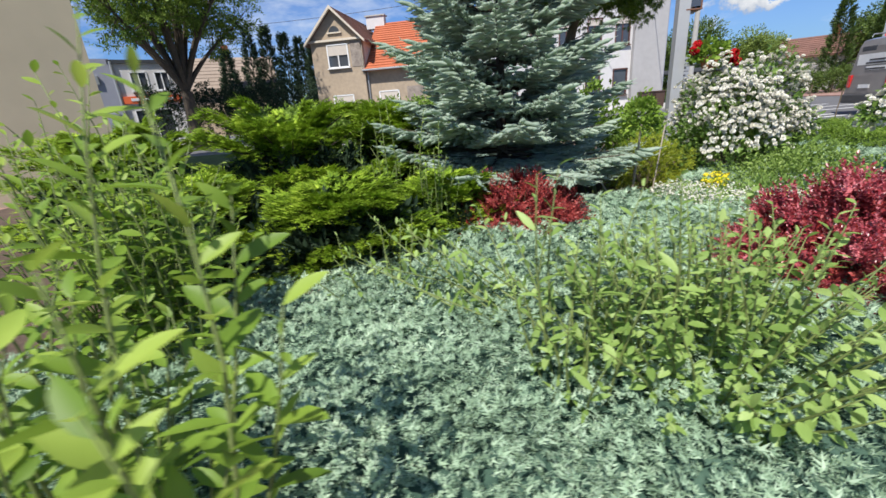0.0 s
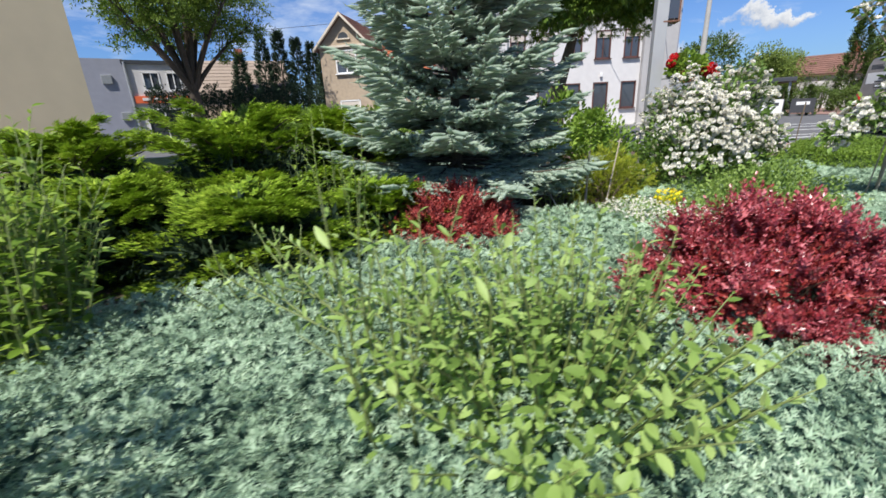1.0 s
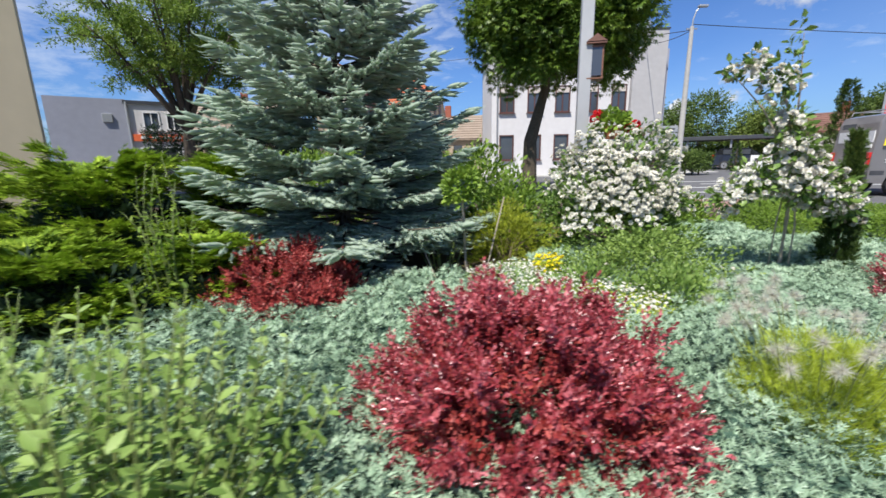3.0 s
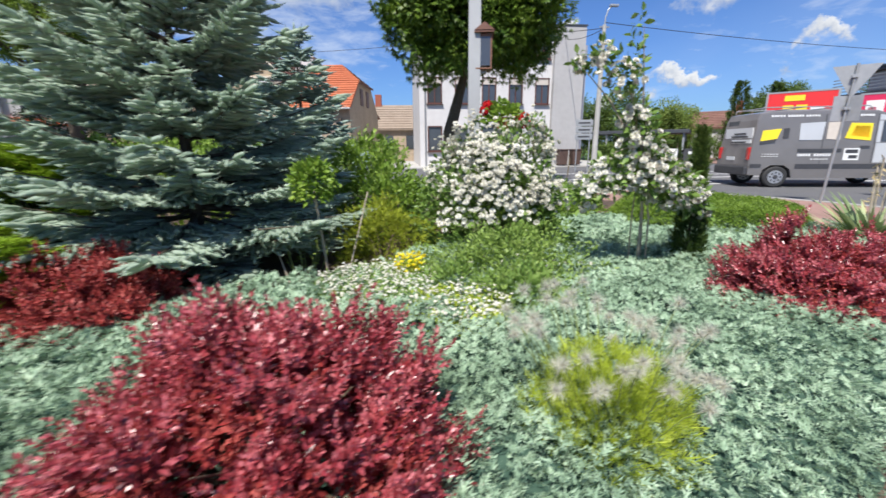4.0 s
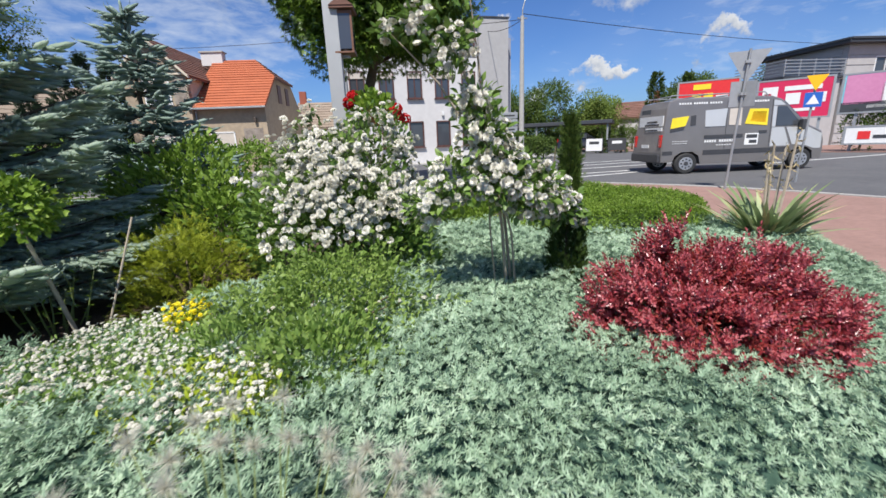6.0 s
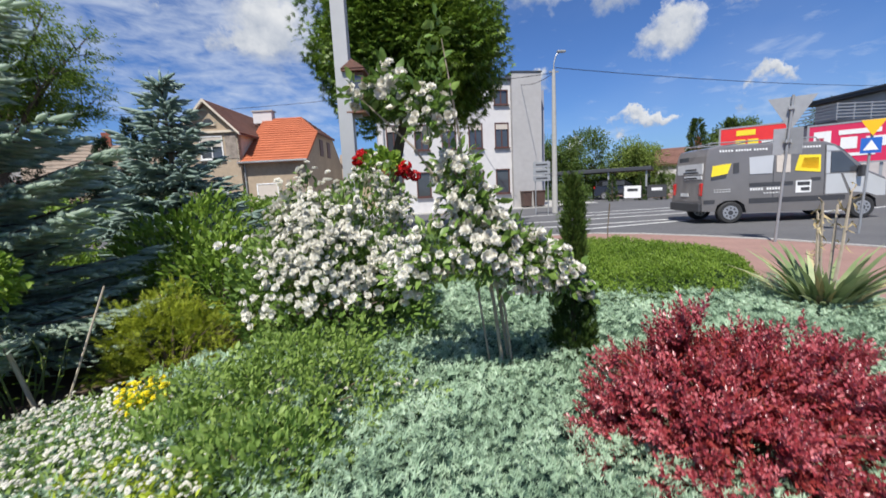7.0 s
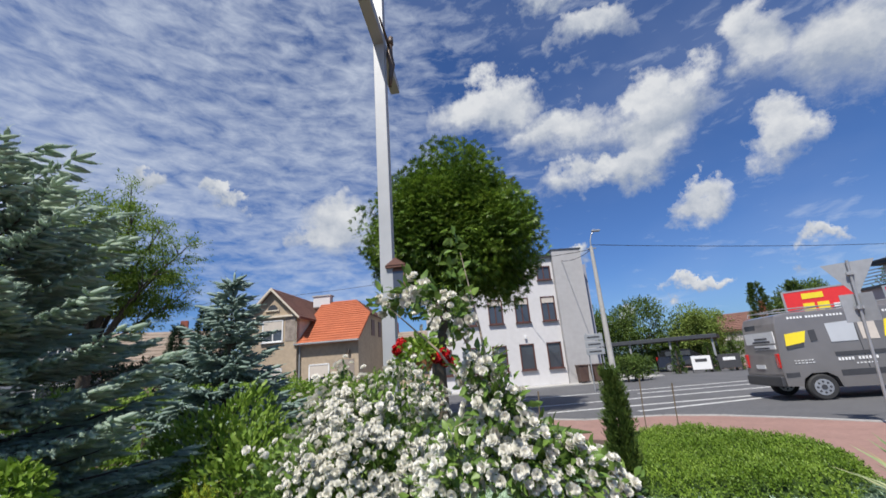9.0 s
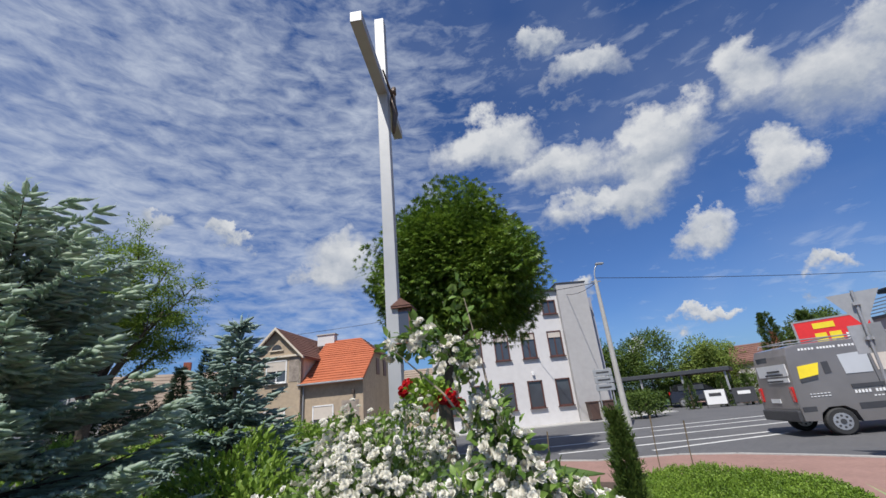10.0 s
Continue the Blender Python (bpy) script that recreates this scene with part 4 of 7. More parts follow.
barberry((2.14, 1.98, 0.24), (0.66, 0.54, 0.52), 4300, "f_barberry", "large rounded crimson barberry bush in the juniper carpet")
barberry((0.67, 3.40, 0.24), (0.64, 0.42, 0.45), 2700, "f_barberry_dark", "dark red barberry bush before the blue spruce")
barberry((5.36, 3.12, 0.24), (0.68, 0.53, 0.50), 3900, "f_barberry", "crimson barberry bush beside the yucca")


def white_rose_bush():
    ob = leafy_dome("white_rose_bush", (3.60, 5.0, 0.25), (0.74, 0.62, 1.10), 9500, leaf_form(0.55), (0.035, 0.07), "f_rose", "bushy climbing rose covered with white blossoms", fill=0.5, low=-0.05, lump=1.4)
    p, out = dome_points(900, (3.56, 5.0, 0.25), (0.80, 0.64, 1.13), fill=0.12, low=0.0, lump=1.2)
    ok = (p[:, 2] > 0.62) & (p[:, 0] > 2.93 + 0.25 * rng.random(900) - 0.15 * (p[:, 2] > 0.95))
    q, d = clusters(p[ok], out[ok], 200, 11, 0.05)
    np_mesh("blossoms", *scatter(flower_form(8, 0.75), facing(d), q - np.array(ob.location), rng.uniform(0.036, 0.064, len(q))), "petal_white", ob, "white double blossoms")
    return ob


def rose_tree():
    foot = Vector((4.6, 4.0, 0.27))
    ob = thing("rose_tree", foot, "slender standard rose with white blossoms tied to a stake", "tree")
    bm = bmesh.new()
    top = Vector((4.37, 3.72, 1.30)) - foot
    tube(bm, [(0, 0, -0.05), tuple(top * 0.5 + Vector((0.02, 0, 0))), tuple(top)], [0.012, 0.010, 0.008], 6)
    tube(bm, [(0.05, -0.04, -0.05), tuple(top * 0.45 + Vector((0.07, -0.02, 0))), tuple(top)], [0.008, 0.007, 0.006], 6)
    tube(bm, [(-0.07, 0.02, -0.05), tuple(top * 0.5 + Vector((-0.06, 0, 0))), tuple(top)], [0.007, 0.006, 0.005], 6)
    limbs = [((4.16, 3.68, 1.80)), ((4.24, 3.64, 2.08)), ((3.82, 3.72, 1.88)), ((4.72, 3.8, 1.02)), ((4.95, 3.85, 0.92)), ((4.45, 3.6, 1.0)), ((4.15, 3.75, 1.25)), ((4.6, 3.66, 1.15))]
    mid = Vector((4.37, 3.72, 1.2)) - foot
    for e in limbs:
        e = Vector(e) - foot
        tube(bm, [tuple(mid), tuple((mid + e) / 2 + Vector((0, 0, 0.07))), tuple(e)], [0.009, 0.006, 0.002], 5)
    tagged(part("stem_growth", bm, "stake", ob, "pale weathered stems"), kind="stuff")
    bm = bmesh.new()
    tube(bm, [(0.06, 0.05, -0.06), (-0.08, -0.1, 0.75)], [0.011, 0.010], 6)
    part("stake", bm, "stake", ob)
    cores = [((4.30, 3.72, 1.50), 0.11, 14), ((4.36, 3.72, 1.32), 0.15, 22), ((4.42, 3.70, 1.12), 0.18, 28), ((4.60, 3.74, 1.03), 0.18, 28), ((4.78, 3.80, 0.96), 0.15, 20), ((4.93, 3.85, 0.88), 0.11, 12), ((4.16, 3.68, 1.76), 0.13, 9), ((3.98, 3.70, 1.90), 0.09, 5), ((3.84, 3.72, 1.86), 0.06, 2), ((5.04, 3.88, 0.80), 0.07, 4), ((4.18, 3.8, 1.08), 0.15, 20), ((4.05, 3.9, 0.95), 0.15, 14)]
    P, D, LP, LD = [], [], [], []
    for c, r, k in cores:
        u = unit(rng.normal(size=(k * 4, 3)))
        P.append(np.array(c) + u * r * rng.uniform(0.6, 1.1, (k * 4, 1)))
        D.append(u + np.array([0, -0.3, 0.35]))
        u = unit(rng.normal(size=(k * 11, 3)))
        LP.append(np.array(c) + u * r * rng.uniform(0.2, 1.1, (k * 11, 1)))
        LD.append(u + np.array([0, 0, 0.1]))
    u = rng.random((60, 1))
    LP.append(np.array([4.22, 3.68, 1.7]) + u * np.array([0.0, -0.05, 0.45]) + rng.normal(0, 0.035, (60, 3)))
    LD.append(rng.normal(0, 1, (60, 3)) + np.array([0, 0, 0.5]))
    P, D, LP, LD = (np.concatenate(v) for v in (P, D, LP, LD))
    np_mesh("blossoms", *scatter(flower_form(8, 0.75), facing(D), P - np.array(foot), rng.uniform(0.038, 0.066, len(P))), "petal_white", ob, "white double blossoms")
    np_mesh("leaves", *scatter(leaf_form(0.55), frames_along(LD, flat=0.4), LP - np.array(foot), rng.uniform(0.035, 0.075, len(LP))), "f_rose", ob)
    return ob


white_rose_bush()
rose_tree()


def strand_points(c, r, n):
    a, q = rng.uniform(0, 2 * math.pi, n), np.sqrt(rng.random(n))
    return np.stack([c[0] + r[0] * q * np.cos(a), c[1] + r[1] * q * np.sin(a)], 1)


# leafy shrub with long oval leaves, close to the path
near_shoots = [((-0.50, 0.50, 0.25), (-0.36, 0.37, 1.19)), ((-0.52, 0.52, 0.25), (-0.45, 0.72, 1.38)), ((-0.50, 0.55, 0.25), (-0.26, 0.62, 1.02)), ((-0.60, 0.60, 0.25), (-0.62, 0.88, 1.52)), ((-0.55, 0.5, 0.25), (-0.40, 0.33, 0.92)), ((-0.6, 0.62, 0.25), (-0.42, 0.86, 1.16)), ((-0.5, 0.45, 0.25), (-0.31, 0.31, 1.08))]
weed_clump("leafy_shrub", near_shoots, 0.115, "f_leafy", "tall shoots with long oval bright green leaves", 0.37, 0.028)
weed_clump("leafy_shrub", ring_shoots((-0.88, 0.74), 0.40, 1.15, 34), 0.10, "f_leafy", "dense leafy shrub at the edge of the path", 0.42, 0.04)
weed_clump("leafy_shrub", ring_shoots((-1.25, 1.72), 0.42, 1.30, 44), 0.085, "f_leafy", "tall light green leafy shrub before the juniper", 0.48, 0.036)
weed_clump("leafy_shrub", ring_shoots((-1.65, 2.0), 0.62, 1.3, 60), 0.09, "f_leafy", "leafy light green shrub before the spreading juniper", 0.36, 0.036)
weed_clump("weed_clump", ring_shoots((0.98, 1.36), 0.66, 0.74, 112), 0.058, "f_weed", "clump of yellow-green weeds growing through the juniper", 0.5, 0.024)
weed_clump("weed_clump", ring_shoots((0.47, 1.30), 0.32, 0.92, 16), 0.085, "f_weed", "few tall thin weed shoots with pale leaves", 0.3, 0.045)
side_shoots = [((0.35 + 0.06 * k % 0.3, 1.6 + 0.09 * (k % 4), 0.25), (-0.55 + 0.075 * k, 2.25 - 0.09 * (k * 4 % 8), 0.55 + 0.035 * (k * 3 % 8))) for k in range(13)]
weed_clump("weed_clump", side_shoots, 0.066, "f_weed", "leaning weed shoots with pale green leaves over the juniper", 0.4, 0.03)
weed_clump("leafy_shrub", ring_shoots((-0.02, 3.16), 0.2, 1.0, 16), 0.06, "f_leafy", "narrow light green shrub between juniper and barberry", 0.5, 0.03)
weed_clump("weed_clump", ring_shoots((-0.3, 2.15), 0.45, 0.55, 14), 0.06, "f_weed", "loose weed shoots at the edge of the juniper", 0.34, 0.04)
weed_clump("leafy_shrub", ring_shoots((-0.45, 3.75), 0.3, 1.15, 16), 0.06, "f_leafy", "light green sapling rising out of the juniper", 0.45, 0.032)
weed_clump("weed_clump", ring_shoots((1.75, 4.35), 0.3, 0.55, 12), 0.05, "f_leafy", "light green shoots under the blue spruce", 0.4, 0.04)


def ball_tree():
    ob = thing("ball_tree", (1.98, 4.16, 0.24), "small standard tree with a round leafy head", "tree")
    bm = bmesh.new()
    tube(bm, [(0, 0, -0.05), (-0.02, -0.08, 0.35), (-0.04, -0.17, 0.75)], [0.012, 0.011, 0.009], 6)
    part("trunk", bm, "stake", ob)
    p, out = dome_points(800, (-0.04, -0.17, 0.80), (0.155, 0.15, 0.165), fill=0.5, low=-0.75)
    np_mesh("crown", *scatter(leaf_form(0.6), frames_along(out + rng.normal(0, 0.5, out.shape), flat=0.5), p, rng.uniform(0.03, 0.06, 800)), "f_leafy", ob)


ball_tree()
spray_forms = [flat_spray(6, 51 + i, 0.14, 0.45) for i in range(2)]
leafy_dome("golden_conifer", (2.40, 4.72, 0.24), (0.42, 0.36, 0.54), 2300, None, (0.045, 0.085), "f_golden", "golden-green dwarf conifer with dense sprays", flat=0.5, forms=spray_forms, low=-0.02, up=0.05, spread=0.6, lump=1.5)
leafy_dome("perennial_bush", (3.38, 3.78, 0.24), (0.62, 0.56, 0.42), 8200, leaf_form(0.5), (0.022, 0.046), "f_perennial", "loose mid-green perennial bush below the white roses", flat=0.5, up=0.1, lump=1.9, spread=0.8)
leafy_dome("perennial_bush", (3.36, 3.30, 0.24), (0.34, 0.26, 0.30), 2000, leaf_form(0.5), (0.022, 0.05), "f_weed", "light green perennial bush at the edge of the juniper", flat=0.4, up=0.7)
leafy_dome("perennial_bush", (2.95, 3.62, 0.24), (0.3, 0.26, 0.24), 900, leaf_form(0.4), (0.035, 0.06), "f_weed", "small light green perennial among white flowers", flat=0.4, up=0.7)
leafy_dome("green_shrub", (2.05, 6.15, 0.2), (0.85, 0.6, 1.18), 4200, leaf_form(0.5), (0.05, 0.10), "f_shrub", "rounded green shrub behind the golden conifer")
leafy_dome("green_shrub", (2.55, 5.35, 0.2), (0.45, 0.4, 0.95), 1900, leaf_form(0.5), (0.04, 0.08), "f_shrub", "green shrub beside the white roses")
leafy_dome("green_shrub", (4.75, 6.5, 0.2), (0.8, 0.5, 0.62), 2600, leaf_form(0.35), (0.05, 0.09), "f_hedge", "low green shrub behind the rose tree")
leafy_dome("green_shrub", (-1.0, 7.6, 0.1), (1.5, 0.9, 1.25), 4200, leaf_form(0.5), (0.06, 0.11), "f_shrub", "broad green shrub behind the blue spruce")


def flower_patch(name, c, r, n, size, petal, leaf_mat, label, z=0.1):
    ob = thing(name, (c[0], c[1], 0.24), label, "flowers")
    q = strand_points((0, 0), r, n)
    h = z * rng.uniform(0.55, 1.1, n)
    p = np.stack([q[:, 0], q[:, 1], h], 1)
    np_mesh("blossoms", *scatter(flower_form(5, 0.25), facing(np.stack([rng.normal(0, 0.35, n), rng.normal(-0.2, 0.35, n), np.ones(n)], 1)), p, rng.uniform(*size, n)), petal, ob)
    k = n * 5
    q = strand_points((0, 0), (r[0] * 1.05, r[1] * 1.05), k)
    p = np.stack([q[:, 0], q[:, 1], z * rng.uniform(0.0, 0.85, k)], 1)
    np_mesh("leaves", *scatter(leaf_form(0.4), frames_along(rng.normal(0, 0.8, (k, 3)) + np.array([0, 0, 0.7])), p, rng.uniform(0.022, 0.045, k)), leaf_mat, ob)
    return ob


flower_patch("white_flowers", (2.40, 3.68), (0.44, 0.44), 1300, (0.010, 0.022), "petal_white", "f_weed", "low carpet of small white flowers", 0.17)
flower_patch("white_flowers", (2.92, 3.12), (0.32, 0.30), 380, (0.013, 0.024), "petal_white", "f_lime", "scattered small white flowers among pale leaves", 0.19)
flower_patch("yellow_flowers", (2.65, 3.9), (0.12, 0.09), 110, (0.02, 0.03), "petal_yellow", "f_lime", "small patch of bright yellow flowers", 0.24)
flower_patch("white_flowers", (3.55, 3.75), (0.5, 0.3), 60, (0.02, 0.03), "petal_white", "f_shrub", "few white petals lying among green leaves", 0.22)


def lime_tuft():
    ob = thing("pasque_flower", (3.30, 2.02, 0.24), "lime-green feathery tuft with pale fluffy seed heads", "flowers")
    n = 2300
    p, out = dome_points(n, (0, 0, 0), (0.29, 0.25, 0.34), fill=0.6, low=0.0)
    d = out + np.array([0, 0, 0.8]) + rng.normal(0, 0.4, (n, 3))
    np_mesh("foliage", *scatter(flat_spray(4, 77, 0.09, 0.5), frames_along(d), p, rng.uniform(0.04, 0.08, n)), "f_lime", ob)
    bm = bmesh.new()
    heads = []
    for i in range(46):
        a, q = i * 2.4, 0.12 + 0.26 * math.sqrt(i / 46)
        tip = Vector((q * math.cos(a), q * math.sin(a) + 0.06, rng.uniform(0.30, 0.50)))
        tube(bm, [(tip.x * 0.5, tip.y * 0.5, 0.1), tuple(tip * 0.8), tuple(tip)], [0.002, 0.0018, 0.0015], 4)
        heads.append(tuple(tip))
    tagged(part("stem_growth", bm, "green_stem", ob), kind="stuff")
    k = 210
    form = (np.array([(-0.02, 0, 0), (0.02, 0, 0), (0, 1, 0)]), np.array([(0, 1, 2)]))
    for h in heads:
        d = unit(rng.normal(size=(k, 3)) + np.array([0, 0, 0.3]))
        head = np_mesh("seed_head", *scatter(form, frames_along(d), np.zeros((k, 3)), rng.uniform(0.025, 0.055, k)), "f_fluff", ob, "pale beige fluffy seed head", "")
        head.location = h


lime_tuft()


def small_thuja():
    ob = thing("columnar_thuja", (5.05, 4.0, 0.22), "young columnar dark green thuja", "tree")
    n = 2300
    z = rng.random(n) ** 1.2 * 1.2
    r = np.interp(z, [0, 0.2, 0.42, 0.6, 0.9, 1.2], [0.10, 0.125, 0.10, 0.06, 0.05, 0.012]) * rng.uniform(0.5, 1.1, n)
    a = rng.uniform(0, 2 * math.pi, n)
    p = np.stack([r * np.cos(a), r * np.sin(a), z], 1)
    d = np.stack([np.cos(a) * 0.55, np.sin(a) * 0.55, np.ones(n)], 1) + rng.normal(0, 0.2, (n, 3))
    np_mesh("crown", *scatter(flat_spray(5, 61, 0.2, 0.45), frames_along(d), p, rng.uniform(0.045, 0.09, n)), "f_thuja", ob)
    bm = bmesh.new()
    tube(bm, [(0, 0, -0.05), (0, 0, 0.6), (0.01, 0, 1.1)], [0.018, 0.01, 0.003], 6)
    part("trunk", bm, "bark", ob)


small_thuja()


def blade_tuft(name, c, n, length, mat, label, width=0.07, up=0.9, stalks=()):
    ob = thing(name, c, label, "plant")
    a = rng.uniform(0, 2 * math.pi, n)
    d = np.stack([np.cos(a), np.sin(a), up * rng.uniform(0.4, 1.8, n)], 1)
    p = np.stack([0.07 * np.cos(a), 0.07 * np.sin(a), np.zeros(n)], 1)
    np_mesh("blade_growth", *scatter(blade_form(width, 0.3), frames_along(d, flat=0.9), p, rng.uniform(*length, n)), mat, ob)
    if stalks:
        k = n // 4
        a = rng.uniform(0, 2 * math.pi, k)
        d = np.stack([np.cos(a), np.sin(a), rng.uniform(0.2, 3.0, k)], 1)
        q = np.stack([0.12 * np.cos(a), 0.12 * np.sin(a), np.zeros(k)], 1)
        np_mesh("dry_growth", *scatter(blade_form(width * 0.8, 0.3), frames_along(d, flat=0.9), q, rng.uniform(length[0] * 0.6, length[1] * 1.05, k)), "f_straw", ob, "dry straw-yellow old leaves")
    for i, (dx, dy, h) in enumerate(stalks):
        bm = bmesh.new()
        tube(bm, [(dx * 0.3, dy * 0.3, 0), (dx * 0.8, dy * 0.8, h * 0.6), (dx, dy, h), (dx * 1.25, dy * 1.1, h * 1.04)], [0.014, 0.012, 0.009, 0.004], 6)
        s = part("stalk", bm, "stake", ob, "dry straw-coloured flower stalk")
        k = 16
        q = np.stack([np.full(k, dx), np.full(k, dy), h * rng.uniform(0.6, 1.04, k)], 1) + rng.normal(0, 0.012, (k, 3))
        np_mesh("dry_head", *scatter(leaf_form(0.24, 0.5), frames_along(rng.normal(0, 0.6, (k, 3)) + np.array([0, 0, -0.7])), q, rng.uniform(0.04, 0.085, k)), "f_straw", s)
    return ob


blade_tuft("yucca", (7.45, 4.45, 0.22), 120, (0.42, 0.8), "f_yucca", "yucca with sword-shaped leaves and dry flower stalks", 0.085, 1.9, [(-0.2, -0.1, 0.95), (-0.05, 0.05, 0.85), (0.12, -0.05, 1.02), (0.2, 0.1, 0.9)])
for x, y, s in ((7.6, 8.3, 0.5), (7.9, 7.9, 0.45), (7.25, 8.6, 0.5), (8.1, 8.5, 0.4)):
    blade_tuft("iris", (x, y, 0.12), 26, (s * 0.7, s), "f_yucca", "tuft of grey-green sword-shaped iris leaves", 0.07, 1.6)
for x, y, h in ((7.4, 8.5, 1.05), (7.75, 8.2, 0.95), (5.6, 8.0, 1.0)):
    bm = bmesh.new()
    tube(bm, [(x, y, 0.1), (x + 0.02, y, 0.1 + h * 0.6), (x + 0.05, y, 0.1 + h)], [0.01, 0.008, 0.012], 5)
    tagged(part("dry_stalk", bm, "twig"), "single dry brown flower stalk standing in the bed", "plant", "dry stalks")


def low_hedge(name, outline, top, n, label, mat="f_hedge", size=(0.03, 0.055)):
    """A clipped, lumpy low hedge over a plan outline."""
    o = np.array(outline)
    c = o.mean(0)
    ob = thing(name, (c[0], c[1], 0.1), label, "hedge")

    def depth(x, y):
        best, odd = np.full(x.shape, 1e9), np.zeros(x.shape, bool)
        for (x0, y0), (x1, y1) in zip(outline, outline[1:] + outline[:1]):
            t = np.clip(((x - x0) * (x1 - x0) + (y - y0) * (y1 - y0)) / ((x1 - x0) ** 2 + (y1 - y0) ** 2), 0, 1)
            best = np.minimum(best, np.hypot(x - x0 - t * (x1 - x0), y - y0 - t * (y1 - y0)))
            odd ^= ((y0 > y) != (y1 > y)) & (x < (x1 - x0) * (y - y0) / (y1 - y0 + 1e-12) + x0)
        return np.where(odd, best, -best)

    def top_z(x, y):
        k = np.array([noise.noise(Vector((a * 2.1, b * 2.1, 4.0))) + 0.4 * noise.noise(Vector((a * 6, b * 6, 1.0))) for a, b in zip(x, y)])
        return (top - 0.1) * np.sqrt(smooth(-0.02, 0.32, depth(x, y))) + 0.07 * k

    lo, hi = o.min(0), o.max(0)
    x, y = rng.uniform(lo[0], hi[0], n * 2), rng.uniform(lo[1], hi[1], n * 2)
    ok = depth(x, y) > 0
    x, y = x[ok], y[ok]
    z = top_z(x, y) * (1 - 0.25 * rng.random(len(x)) ** 2) + 0.01
    rim = 1 - smooth(0, 0.3, depth(x, y))
    away = np.stack([x - c[0], y - c[1], 0 * x], 1)
    d = unit(away) * rim[:, None] + np.array([0, 0, 0.8]) + rng.normal(0, 0.45, (len(x), 3))
    form = shoot(6, 65, 0.55, 0.5, 0.1, seed=21)
    np_mesh("foliage", *scatter(form, frames_along(d), np.stack([x - c[0], y - c[1], z], 1), rng.uniform(*size, len(x)) * 1.3), mat, ob)
    # closed sheet below the leaves, its dark green standing for shade in the gaps
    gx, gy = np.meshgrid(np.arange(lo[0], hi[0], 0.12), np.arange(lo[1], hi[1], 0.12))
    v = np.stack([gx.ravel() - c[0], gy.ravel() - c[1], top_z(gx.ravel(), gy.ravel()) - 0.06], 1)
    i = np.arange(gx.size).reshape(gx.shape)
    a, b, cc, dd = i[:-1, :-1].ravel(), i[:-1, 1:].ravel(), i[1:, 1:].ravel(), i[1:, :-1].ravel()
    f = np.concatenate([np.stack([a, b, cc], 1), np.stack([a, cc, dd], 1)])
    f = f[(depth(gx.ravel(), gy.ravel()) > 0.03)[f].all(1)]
    np_mesh("gap_shade_sheet", v, f, "f_thuja", ob)
    return ob


low_hedge("low_hedge", [(5.3, 5.5), (6.0, 4.85), (7.0, 4.75), (7.9, 5.3), (8.3, 6.3), (8.1, 7.2), (7.3, 7.9), (6.4, 7.6), (5.6, 6.6)], 0.52, 7500, "clipped yellow-green low hedge at the rim of the bed")
low_hedge("low_hedge", [(3.9, 6.2), (5.2, 5.75), (5.55, 6.9), (6.3, 7.8), (5.4, 8.6), (4.2, 7.6)], 0.5, 4500, "clipped green low hedge behind the white roses")


# ---- cross, lantern, pot ----
def wayside_cross():
    turn = math.degrees(math.atan2(0.33, 2.39))
    ob = thing("wayside_cross", (3.63, 6.54, 0.2), "tall pale grey painted steel wayside cross", "cross")
    m = pose(0, 0, 0, 0, 0, -turn)
    bm = bmesh.new()
    box(bm, (0, 0, 3.7), (0.155, 0.155, 7.4), bevel=0.008, m=m)
    part("post", bm, "cross_grey", ob)
    bm = bmesh.new()
    box(bm, (0, -0.14, 5.92), (0.15, 2.42, 0.16), bevel=0.008, m=m)
    part("crossbar", bm, "cross_grey", ob)
    bm = bmesh.new()
    box(bm, (0, 0, 0.05), (0.42, 0.42, 0.14), bevel=0.01, m=m)
    part("foot_plate", bm, "concrete", ob)
    return m


cross_m = Matrix.Translation((3.63, 6.54, 0.2)) @ wayside_cross()


def cross_statue():
    bm = bmesh.new()
    tube(bm, [(0.13, 0, 5.15), (0.15, 0, 5.35), (0.17, 0, 5.5), (0.14, 0, 5.68), (0.15, 0, 5.84)], [0.02, 0.035, 0.045, 0.05, 0.04], 8)
    tube(bm, [(0.16, 0, 5.86), (0.17, 0, 5.98)], [0.045, 0.035], 8)
    for s in (-1, 1):
        tube(bm, [(0.14, 0.03 * s, 5.82), (0.12, 0.22 * s, 5.9), (0.1, 0.4 * s, 5.97)], [0.024, 0.018, 0.012], 6)
    ob = part("statue", bm, "bronze", None, smooth=True)
    ob.matrix_world = cross_m
    tagged(ob, "small dark bronze statue fixed to the cross", "statue")


cross_statue()


